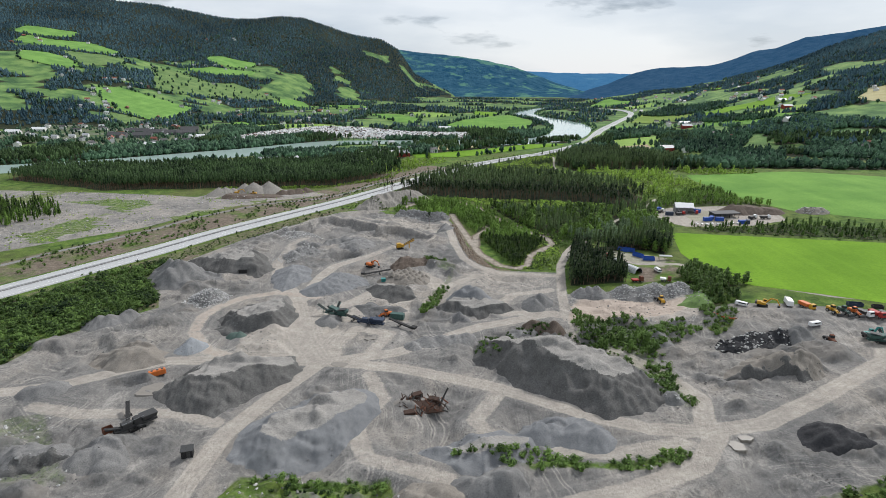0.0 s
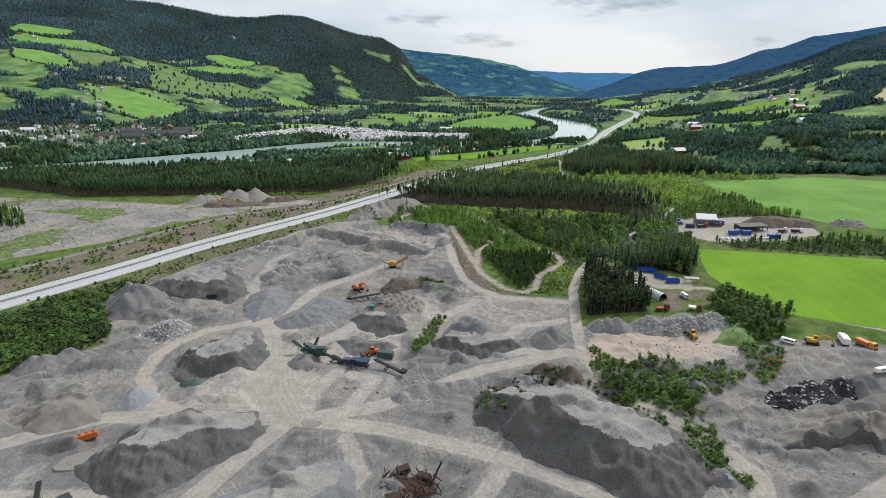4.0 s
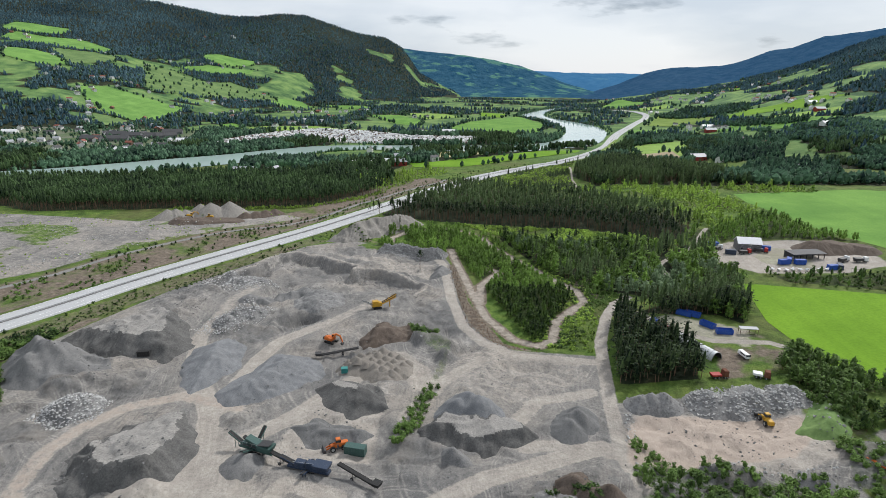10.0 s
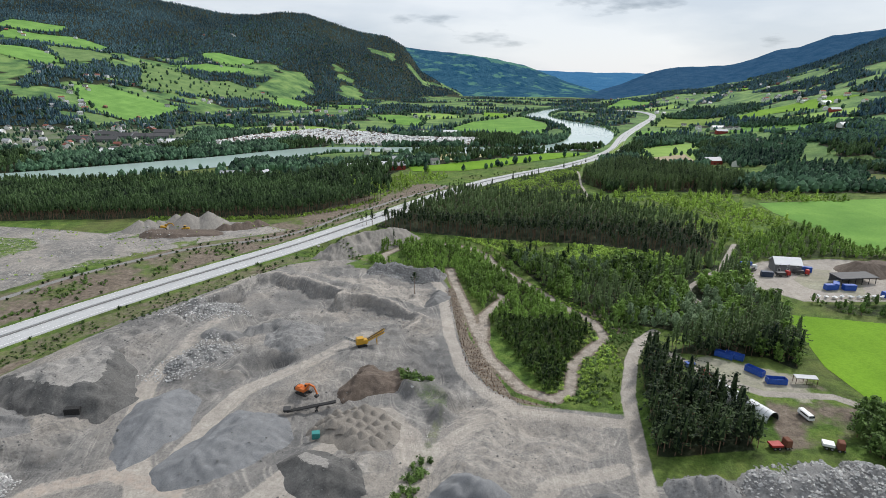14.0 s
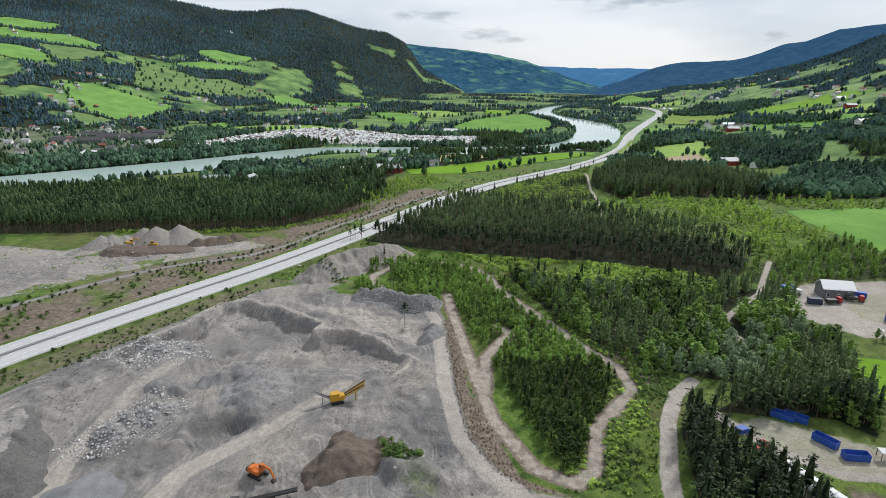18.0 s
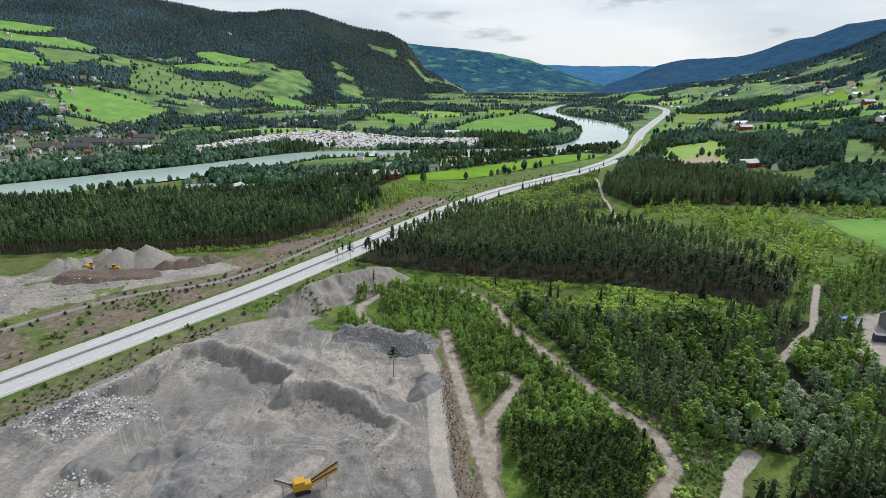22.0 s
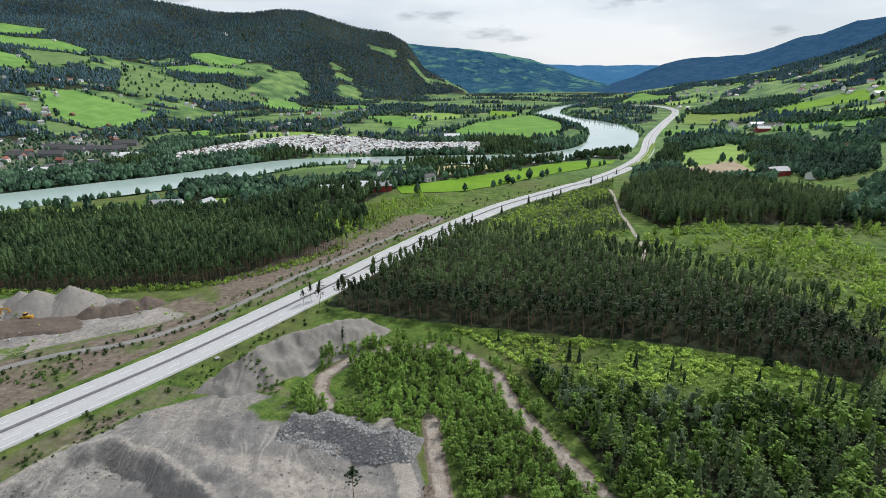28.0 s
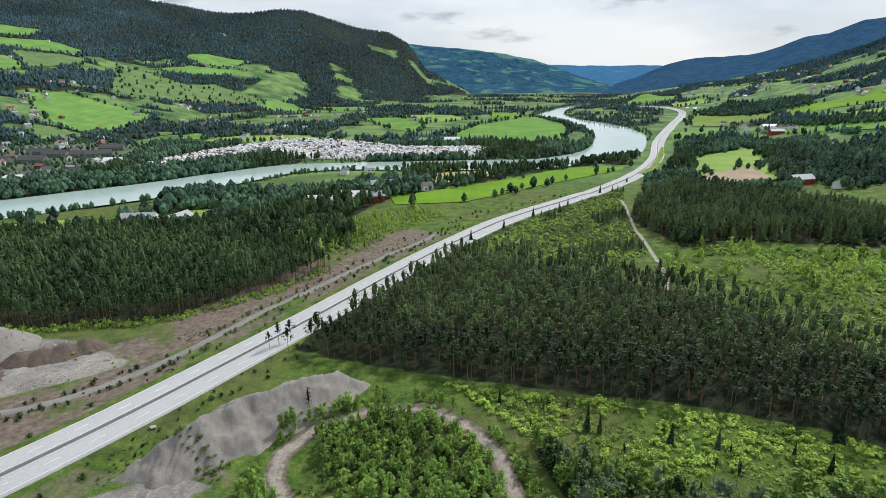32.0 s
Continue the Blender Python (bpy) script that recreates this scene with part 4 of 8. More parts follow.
tagged(water, "pale green river water mirroring the cloudy sky", "river", kind="structure")


# ---- far ranges that close the valley, several kilometres off ----
def far_range(k, material, label):
    name, far, power, bs, es, fb, fd = RANGES[k]
    b = np.linspace(bs[0], bs[-1], 160)
    r = np.concatenate([np.linspace(0, 1, 26), [1.06]])
    crest = 99 + far * np.tan(np.radians(np.interp(b, bs, es)))
    foot = np.interp(b, fb, fd)
    dist = foot[None, :] + (far - foot)[None, :] * r[:, None]
    x, y = dist * np.sin(np.radians(b))[None, :], 200 + dist * np.cos(np.radians(b))[None, :]
    s = np.clip(r, 0, 1)[:, None]
    z = -16 + (crest[None, :] + 16) * s ** power - np.where(r > 1, 60, 0)[:, None]
    z = z + (vnoise(x, y, 420, 95 + k, 4) * 16) * np.sin(s * 3.14) + vnoise(x, y, 70, 99 + k, 2) * 3 * s
    me = mesh_from("backdrop_" + name, np.stack([x.ravel(), y.ravel(), z.ravel()], 1), grid_faces(len(r), len(b))[:, ::-1], True, [M[material]])
    tagged(new("backdrop_" + name, me), label, "mountain", kind="structure")


# blue base tones and emission paint distance haze onto the far slopes
def mat_range(name, dark, light, meadow, haze_glow, share):
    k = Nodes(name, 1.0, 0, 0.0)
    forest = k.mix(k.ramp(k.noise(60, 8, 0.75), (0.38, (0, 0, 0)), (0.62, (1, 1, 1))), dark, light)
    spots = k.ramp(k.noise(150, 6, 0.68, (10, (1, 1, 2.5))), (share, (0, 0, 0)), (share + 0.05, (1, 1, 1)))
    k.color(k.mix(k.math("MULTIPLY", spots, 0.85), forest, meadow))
    k.b.inputs["Emission Color"].default_value = (*haze_glow, 1)
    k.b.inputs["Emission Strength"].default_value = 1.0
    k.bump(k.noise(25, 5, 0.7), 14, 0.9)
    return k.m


M["range_nw"] = mat_range("forested mountain with painted blue-green haze", (0.01, 0.035, 0.06), (0.045, 0.1, 0.12), (0.1, 0.21, 0.12), (0.006, 0.032, 0.075), 0.54)
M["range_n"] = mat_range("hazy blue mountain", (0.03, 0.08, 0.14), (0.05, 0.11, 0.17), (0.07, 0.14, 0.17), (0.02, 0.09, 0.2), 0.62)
M["range_ne"] = mat_range("forested mountain with painted deep blue haze", (0.015, 0.035, 0.06), (0.04, 0.07, 0.1), (0.06, 0.1, 0.09), (0.008, 0.04, 0.095), 0.66)
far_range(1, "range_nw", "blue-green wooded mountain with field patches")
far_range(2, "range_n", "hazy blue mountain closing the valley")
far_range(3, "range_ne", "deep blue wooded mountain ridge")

# ---- fields ----
for poly, material, label, lift in FIELDS:
    far = math.hypot(poly[0][0], poly[0][1] - 200)
    drape("field", poly, M[material], 0.08 if lift < 0.45 else 0.25 + 0.4 * lift, max(12.0, min(40.0, far / 40)), label)

M["camp_grass"] = mat_crop("trodden camp grass", (0.22, 0.24, 0.15), (0.4, 0.39, 0.34))
drape("camp_ground", CAMP, M["camp_grass"], 0.5, 25, "trodden grass of a crowded camp site", "camp site")
drape("town_ground", TOWN, mat_crop("town yards", (0.07, 0.12, 0.04), (0.2, 0.2, 0.16)), 0.5, 30, "gardens and paved yards of a small town", "ground")

# ---- highway markings, median and rails ----
def band(name, points, o0, o1, up, material, label, category, step=6.0, pick=None):
    v, f = strip(points, (o0, o1), (up, up), step)
    if pick:
        f = f[[i for i in range(len(f)) if pick(i)]]
    return tagged(new(name, mesh_from(name, v, f, False, [material])), label, category, kind="structure")


M["asphalt_dark"] = mat_plain("darker median asphalt", (0.13, 0.13, 0.13), (0.2, 0.195, 0.19), 3, 0.9)
band("road_median", HIGHWAY, -0.55, 0.55, 0.62, M["asphalt_dark"], "dark narrow median strip", "median")
for o in (-8.3, -1.2, 1.2, 8.3):
    band("road_edge_line", HIGHWAY, o - 0.11, o + 0.11, 0.62, M["paint_white"], "white painted edge line", "road marking")
for o in (-4.75, 4.75):
    band("road_lane_line", HIGHWAY[:16], o - 0.1, o + 0.1, 0.62, M["paint_white"], "broken white lane line", "road marking", 4.0, lambda i: i % 3 == 0)
v, f = strip(TRACK, (-1.9, -1.6, 0, 1.6, 1.9), (-0.2, 0.12, 0.16, 0.12, -0.2), 5)
tagged(new("gravel_track", mesh_from("gravel_track", v, f, True, [M["track"]])), "narrow grey gravel track beside the highway", "track", kind="structure")
M["steel"] = mat_plain("weathered galvanised steel", (0.35, 0.36, 0.37), (0.45, 0.46, 0.46), 1.5, 0.45, 0.7)


def rail_band(points, o, z, tall, step):
    line = spline(points, step)
    _, side = along(line)
    q = line + side * o
    base = np.maximum(ground_z(q[:, 0], q[:, 1]), ground_z(line[:, 0], line[:, 1]))
    rows = [np.column_stack([q + side * d, base + h]) for d, h in ((-0.06, z), (0.06, z), (0.06, z + tall), (-0.06, z + tall), (-0.06, z))]
    return np.stack(rows, 1).reshape(-1, 3), grid_faces(len(line), 5), q, base


v, f, q, base = rail_band(HIGHWAY[2:15], 0.0, 0.95, 0.32, 4)
rail = tagged(new("crash_barrier"), "grey steel crash barrier along the median", "barrier")
part_me = mesh_from("rail", v, f, False, [M["steel"]])
rail_ob = new("rail", part_me)
rail_ob.parent = rail


def box_arrays(w, d, h):
    v = np.array([(x * w / 2, y * d / 2, z * h) for z in (0, 1) for y in (-1, 1) for x in (-1, 1)])
    f = np.array([(0, 2, 3, 1), (4, 5, 7, 6), (0, 1, 5, 4), (2, 6, 7, 3), (0, 4, 6, 2), (1, 3, 7, 5)])
    return v, f


pv, pf = box_arrays(0.12, 0.12, 1.0)
post_me = mesh_from("post", pv, pf, False, [M["steel"]])
for k in range(2, len(q), 2):
    if q[k][1] < 700:
        o = new("post", post_me)
        o.parent = rail
        o.location = (q[k][0], q[k][1], base[k] + 0.3)

# ---- stockpiles ----
HEAPS = []


def spread(poly, gap, seed, keep=None):
    """Places inside an outline about gap metres apart."""
    rng = np.random.RandomState(seed)
    xs, ys = [p[0] for p in poly], [p[1] for p in poly]
    gx, gy = np.meshgrid(np.arange(min(xs), max(xs), gap), np.arange(min(ys), max(ys), gap))
    p = np.column_stack([gx.ravel(), gy.ravel()]) + rng.uniform(-0.48, 0.48, (gx.size, 2)) * gap
    p = p[inside(poly, p[:, 0], p[:, 1])]
    if keep is not None:
        p = p[keep(p[:, 0], p[:, 1])]
    return p


def bank_top(h, x, y):
    """The dozed top of a bank: high at its front, falling to the back."""
    (cx, cy, a, b, turn, tall, top, seed, dug), (poly, slope, back) = h[:9], h[9]
    ys = [q[1] for q in poly]
    s = smooth((y - min(ys) - 0.3 * (max(ys) - min(ys))) / (0.7 * (max(ys) - min(ys))))
    return tall + (back - tall) * s + vnoise(x, y, 9, seed + 3, 3) * 0.35 + vnoise(x, y, 2.2, seed + 4, 2) * 0.1


def bank_profile(h, x, y):
    """A bank over its outline: loose faces at one angle, scalloped where diggers bit into them, cut off by the dozed top."""
    (cx, cy, a, b, turn, tall, top, seed, dug), (poly, slope, back) = h[:9], h[9]
    bite = 2.4 if slope > 0.72 else 1.5
    wx = x + vnoise(x, y, 11, seed, 3) * bite + vnoise(x, y, 3.6, seed + 1, 2) * 0.3 * bite
    wy = y + vnoise(x, y, 11, seed + 7, 3) * bite + vnoise(x, y, 3.6, seed + 8, 2) * 0.3 * bite
    d = depth_in(poly, wx, wy)
    face = d * slope - np.abs(vnoise(x, y * 0.35, 1.9, seed + 9, 3)) * (0.75 if slope > 0.72 else 0.35) * np.clip(d / 2, 0, 1)
    return np.where(d > -1, np.minimum(face, bank_top(h, x, y)), -0.6)


def bank(poly, tall, back, slope, material, label, top_material=None, name="stockpile", category="stockpile"):
    """A pile or bank built up over an outline on the plan."""
    seed = 200 + len(HEAPS) * 13
    xs, ys = [q[0] for q in poly], [q[1] for q in poly]
    cx, cy, m = (min(xs) + max(xs)) / 2, (min(ys) + max(ys)) / 2, max(max(xs) - min(xs), max(ys) - min(ys)) / 2 + 2.5
    h = (cx, cy, m, m, 0, tall, 0, seed, None, (poly, slope, back))
    HEAPS.append(h)
    n = int(np.clip(2 * m / 0.5, 30, 150))
    gx, gy = np.meshgrid(np.linspace(cx - m, cx + m, n), np.linspace(cy - m, cy + m, n))
    p = bank_profile(h, gx, gy)
    v = np.stack([gx.ravel() - cx, gy.ravel() - cy, (ground_z(gx, gy) + np.maximum(p, -0.6)).ravel()], 1)
    faces = grid_faces(n, n)
    faces = faces[(p.ravel()[faces] > -0.25).any(axis=1)]
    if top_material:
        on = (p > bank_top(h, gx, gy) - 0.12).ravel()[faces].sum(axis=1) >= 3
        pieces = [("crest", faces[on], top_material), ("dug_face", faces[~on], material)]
    else:
        on = (p > 0.55 * p.max()).ravel()[faces].sum(axis=1) >= 2
        pieces = [("crest", faces[on], material), ("slope", faces[~on], material)]
    root = new(name)
    for piece, fs, mat in pieces:
        used, fs = np.unique(fs, return_inverse=True)
        ob = new(piece, mesh_from(piece, v[used], fs.reshape(-1, 4), True, [M[mat]]))
        ob.parent = root
    root.location = (cx, cy, 0)
    return tagged(root, label, category)


def heap_profile(h, x, y):
    """Height of a heap over its ground: overlapping cones at the angle at which the load came to rest, some dug away on one side."""
    if len(h) > 9:
        return bank_profile(h, x, y)
    cx, cy, a, b, turn, tall, top, seed, dug = h
    if b > a:
        a, b, turn = b, a, turn + 90
    r = np.random.RandomState(seed)
    c, s = math.cos(radians(turn)), math.sin(radians(turn))
    wx, wy = x + vnoise(x, y, 9, seed, 3) * 0.7, y + vnoise(x, y, 9, seed + 7, 3) * 0.7
    u, v = (wx - cx) * c + (wy - cy) * s, -(wx - cx) * s + (wy - cy) * c
    long_ridge = top < 0
    slope = max(tall / b, 0.6)
    n = max(2, int(round(1.3 * a / b)) + 1) * (2 if long_ridge else 1)
    z = np.full(np.shape(u), -9.0)
    for k in range(n):
        pu = (a - b) * (2 * k / (n - 1) - 1) * 0.98 + r.uniform(-0.12, 0.12) * b * (0.3 if long_ridge else 1)
        pv = r.uniform(-0.22, 0.22) * b * (0.3 if long_ridge else 1)
        ph = slope * b * (r.uniform(0.78, 1.0) if k != n // 2 and not long_ridge else 1.0) * (min(1.0, 0.4 + 0.85 * k / (n - 1)) if top < -1.5 else 1.0)
        d = np.hypot(u - pu, v - pv)
        rill = np.abs(vnoise(np.arctan2(v - pv, u - pu) * 5.0 + 40, np.full(np.shape(u), 3.7 * k), 1.0, seed + 9, 3)) * (0.1 if long_ridge else 0.35) * np.clip(d / 4, 0, 1)
        z = np.maximum(z, ph - slope * np.sqrt(d * d + 0.08) - rill)
    # dozed tops: tilted shelves with crisp shoulders
    for k in range(2):
        q = r.uniform(0, 6.283)
        tilt = ((x - cx) * math.cos(q) + (y - cy) * math.sin(q)) * r.uniform(0.03, 0.14)
        z = np.minimum(z, tall * (1.06 - 0.6 * max(top, 0) * (k == 0)) + tilt + vnoise(x, y, 5, seed + 3, 3) * 0.3)
    if dug is not None:
        q = (x - cx) * math.cos(radians(dug)) + (y - cy) * math.sin(radians(dug))
        z = np.minimum(z, cut_plane(h, x, y, q))
    return z + np.where(z > 0, vnoise(x, y, 1.6, seed + 5, 2) * 0.09, 0)


def cut_plane(h, x, y, q):
    """The steep scalloped face that a digger leaves."""
    seed, b = h[7], min(h[2], h[3])
    bite = np.abs(vnoise(x, y, 14, seed + 13, 2)) * 6.0 + np.abs(vnoise(x, y, 4.2, seed + 15, 3)) * 3.0 - 1.5
    d = 0.72 * b - q - bite
    return np.where(d > -0.5, (d + 0.5) * 1.15, -0.6)


def heap(cx, cy, a, b, turn, tall, material, label, top=0.0, name="stockpile", category="stockpile", dug=None):
    seed = 200 + len(HEAPS) * 13
    h = (cx, cy, a, b, turn, tall, top, seed, dug)
    HEAPS.append(h)
    m = max(a, b) * 1.25
    n = int(np.clip(2 * m / 0.5, 20, 130))
    gx, gy = np.meshgrid(np.linspace(cx - m, cx + m, n), np.linspace(cy - m, cy + m, n))
    p = heap_profile(h, gx, gy)
    z = ground_z(gx, gy) + np.maximum(p, -0.6)
    faces = grid_faces(n, n)
    flat = p.ravel()
    faces = faces[(flat[faces] > -0.25).any(axis=1)]
    v = np.stack([gx.ravel() - cx, gy.ravel() - cy, z.ravel()], 1)
    if dug is None:
        pieces = [(name, faces, material)]
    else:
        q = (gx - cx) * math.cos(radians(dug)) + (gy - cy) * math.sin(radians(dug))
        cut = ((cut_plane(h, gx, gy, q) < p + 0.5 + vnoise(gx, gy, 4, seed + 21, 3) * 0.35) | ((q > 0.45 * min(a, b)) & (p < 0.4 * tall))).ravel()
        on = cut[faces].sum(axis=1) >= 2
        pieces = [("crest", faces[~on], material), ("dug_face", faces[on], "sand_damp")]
    if len(pieces) == 1 or not all(len(f) for _, f, _ in pieces):
        pieces = [(name, faces, material)]
    root = new(name) if len(pieces) > 1 else None
    for piece, fs, mat in pieces:
        used = np.unique(fs)
        back = np.zeros(n * n, int)
        back[used] = np.arange(len(used))
        ob = new(piece, mesh_from(piece, v[used], back[fs], True, [M[mat]]))
        if root:
            ob.parent = root
        else:
            root = ob
    root.location = (cx, cy, 0)
    return tagged(root, label, category)


def surface_z(x, y):
    z = ground_z(x, y)
    extra = np.zeros(np.shape(x))
    x, y = np.atleast_1d(np.asarray(x, float)), np.atleast_1d(np.asarray(y, float))
    extra = np.zeros(x.shape)
    for h in HEAPS:
        m = max(h[2], h[3]) * 1.3
        k = (np.abs(x - h[0]) < m) & (np.abs(y - h[1]) < m)
        if k.any():
            extra[k] = np.maximum(extra[k], heap_profile(h, x[k], y[k]))
    return z + extra


heap(-35, 281, 16, 10, -24, 3.6, "gravel_tan", "flat tan pile under rows of dumped loads", 0.5)
heap(-99, 317, 13, 6, 64, 3.8, "rubble", "long pile of grey blasted rock")
heap(-123, 244, 10, 7.5, 44, 4.2, "rubble", "heap of pale broken stone", 0.15)
heap(-107, 195, 7, 6, 30, 4.5, "gravel_light", "pale bluish grit cone beside the haul road")
heap(-1, 252, 12, 9, 10, 5.5, "gravel_blue", "grey gravel pile with several crests")
heap(-4, 231.5, 5, 3.4, 5, 2, "gravel_grey", "small grey gravel heap")
heap(31.6, 249, 11, 6.5, 65, 4.5, "gravel_dark", "long dark grey pile beside the lane")
heap(56, 260, 9.5, 6, 5, 5, "rubble", "grey crushed concrete pile beside the lane")
heap(87, 264, 22, 8, 13, 4.2, "rubble", "wide heap of demolition rubble", 0.2, "rubble_mound", "rubble heap")
heap(29, 216.5, 10, 6, -25, 4, "soil", "brown earth mound at the lane's end", 0.2, "earth_mound", "earth mound")
heap(29, 150, 16, 8, -7, 4.5, "gravel_blue", "grey gravel pile beside the haul road")
heap(17, 138.5, 8, 5, 0, 3.5, "gravel_grey", "small grey pile above the scrub strip")
heap(104.5, 148, 11, 8, -9, 4.5, "gravel_black", "black heap of asphalt millings")
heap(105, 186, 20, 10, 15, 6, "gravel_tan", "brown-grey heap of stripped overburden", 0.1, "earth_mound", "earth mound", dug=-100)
heap(109, 208, 18, 7, 14, 4.4, "gravel_black", "black asphalt rubble mixed with pale chunks", 0.2, "rubble_mound", "rubble heap")
heap(125, 211, 8, 6, 14, 4.5, "gravel_dark", "dark grey pointed pile in the machine yard")
heap(-9, 117, 11, 8, 4, 6, "gravel_tan", "tan gravel cone at the quarry rim")
heap(71, 210, 7.5, 8, -15, 4.6, "gravel_grey", "grey pile among scrub")
heap(86, 224, 7, 4.5, 0, 3.6, "gravel_grey", "pointed grey pile at the yard's edge")
heap(-219, 490, 17, 11, 27, 6.5, "gravel_ridge", "rounded grey gravel pile below the pines")
heap(-197, 501, 25, 14, 11, 10, "gravel_ridge", "high grey gravel pile below the pines")
heap(-162, 502, 18, 8, 35, 4.5, "soil", "dark earth bank beside the track", 0.3, "earth_mound", "earth mound")
heap(-190, 481, 30, 12, 12, 1.5, "soil", "low dark earth heap", 0.3, "earth_mound", "earth mound")
heap(-117, 366, 13, 8, 25, 2.2, "rubble", "spread of pale blasted rock in the pit", 0.3)
heap(246, 424, 12, 8, -13, 3.5, "gravel_tan", "pinkish brick rubble heap", 0.1, "rubble_mound", "rubble heap")
heap(203, 426, 25, 13, -8, 4.5, "soil", "long brown bark and soil windrow", 0.2, "earth_mound", "earth mound")
heap(-61, 223, 6, 5, 10, 3, "gravel_grey", "fresh grey pile under the conveyor")
heap(-100, 128, 9, 6, 0, 3, "gravel_grey", "grey heap beside the dark crusher")
heap(-150, 215, 12, 8, 30, 4.5, "gravel_grey", "grey spoil heap below the scrub")
heap(-140, 160, 9, 6, 20, 2.5, "gravel_grey", "low grey heap beside the haul road")
heap(18, 212, 12, 6, 20, 2.6, "rubble", "coarse grey stone along the haul road")
heap(-12, 208, 16, 5, 22, 2.8, "rubble", "coarse grey stone bank along the haul road")
heap(5, 122, 12, 7, -12, 3.6, "gravel_grey", "grey gravel pile at the quarry's near edge")
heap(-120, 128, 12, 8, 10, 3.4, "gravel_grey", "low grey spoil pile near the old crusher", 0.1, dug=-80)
heap(64, 168, 5, 4, 10, 3, "gravel_grey", "small blue-grey pile at the road fork")
heap(-92, 342, 18, 6, 25, 2.6, "gravel_grey", "long grey gravel ridge on the pit floor", 0.0)
heap(-20, 385, 10, 5, 70, 2.0, "gravel_grey", "low stony bank on the quarry rim")
bank([(-103, 275), (-104, 289), (-97, 296), (-88, 291), (-83, 277), (-86, 263), (-90, 256), (-98, 264)], 4.8, 3.6, 0.46, "gravel_blue", "leaf-shaped grey gravel pile between haul tracks")
bank([(-84, 255), (-80, 268), (-75, 284), (-68, 290), (-58, 287), (-53, 278), (-57, 266), (-67, 253), (-77, 250)], 5.6, 5.0, 0.46, "gravel_blue", "broad grey sand pile between haul tracks")
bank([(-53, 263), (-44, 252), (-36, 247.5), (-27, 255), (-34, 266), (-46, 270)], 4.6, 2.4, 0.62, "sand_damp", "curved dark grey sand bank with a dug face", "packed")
bank([(-54, 241), (-47, 235.5), (-32, 236), (-28, 242), (-40, 246), (-48, 246)], 3.2, 2.6, 0.6, "gravel_dark", "low dark sand ridge behind the crusher")
bank([(-46, 306), (-41, 298), (-30, 298), (-21, 305), (-24, 318), (-38, 320)], 4.4, 2.0, 0.75, "soil", "dark brown soil bank above the dumped loads", None, "earth_mound", "earth mound")
bank([(-167, 268), (-156, 254), (-143, 255), (-125, 270), (-136, 278), (-150, 283), (-164, 285)], 6.6, 5.5, 0.52, "gravel_grey", "wide pointed grey gravel pile beside the scrub")
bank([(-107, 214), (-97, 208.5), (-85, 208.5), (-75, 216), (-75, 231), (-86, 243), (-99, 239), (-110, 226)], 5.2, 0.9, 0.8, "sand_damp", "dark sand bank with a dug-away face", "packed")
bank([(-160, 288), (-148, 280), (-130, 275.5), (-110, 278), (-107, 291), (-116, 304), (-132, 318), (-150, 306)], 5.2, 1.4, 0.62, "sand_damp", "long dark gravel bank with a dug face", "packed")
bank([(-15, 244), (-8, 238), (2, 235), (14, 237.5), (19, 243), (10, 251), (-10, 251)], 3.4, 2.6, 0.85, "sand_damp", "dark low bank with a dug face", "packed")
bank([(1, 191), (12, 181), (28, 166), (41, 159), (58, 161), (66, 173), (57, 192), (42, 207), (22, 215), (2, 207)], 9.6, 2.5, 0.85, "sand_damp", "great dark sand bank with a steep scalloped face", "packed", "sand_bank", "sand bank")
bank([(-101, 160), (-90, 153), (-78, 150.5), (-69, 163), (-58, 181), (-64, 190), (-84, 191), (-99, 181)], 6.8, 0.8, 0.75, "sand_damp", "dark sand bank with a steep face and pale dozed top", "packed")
bank([(-67, 131), (-50, 126), (-34, 138), (-26.5, 157), (-31, 168), (-40, 171), (-58, 158), (-65, 147)], 4.8, 1.6, 0.55, "gravel_blue", "wide low grey gravel pile with a flat top", "packed")
bank([(-139, 181), (-124, 174.5), (-110, 183), (-113, 192), (-127, 196), (-139, 190)], 4.6, 4.2, 0.55, "gravel_tan", "tan sandy gravel pile")
bank([(-60, 418), (-40, 411.5), (-21, 406.5), (-20, 418), (-40, 424), (-57, 429)], 4.8, 4.6, 0.95, "rubble", "long straight bank of grey cobbles")
bank([(-97, 436), (-84, 433), (-62, 451), (-46, 473), (-41, 488), (-52, 495), (-67, 483), (-89, 456)], 11.5, 11.0, 0.85, "gravel_ridge", "tall tan-grey gravel ridge beside the highway", None, "gravel_ridge", "stockpile")
bank([(-14, 139), (0, 130), (18, 134), (24, 146), (8, 150), (-8, 147)], 3.4, 1.5, 0.5, "gravel_blue", "long low grey pile below the haul road", "packed")
bank([(-81, 328), (-69, 325), (-59, 336), (-64, 349), (-78, 350), (-84, 340)], 3.2, 2.6, 0.4, "rubble", "low stony grey mound on the pit floor")
bank([(93, 248), (98, 244), (106, 245), (116, 263), (112, 268), (104, 264)], 3.4, 2.4, 0.7, "crop_slope", "steep grassy bank beside the recycling yard", None, "grass_bank", "embankment")
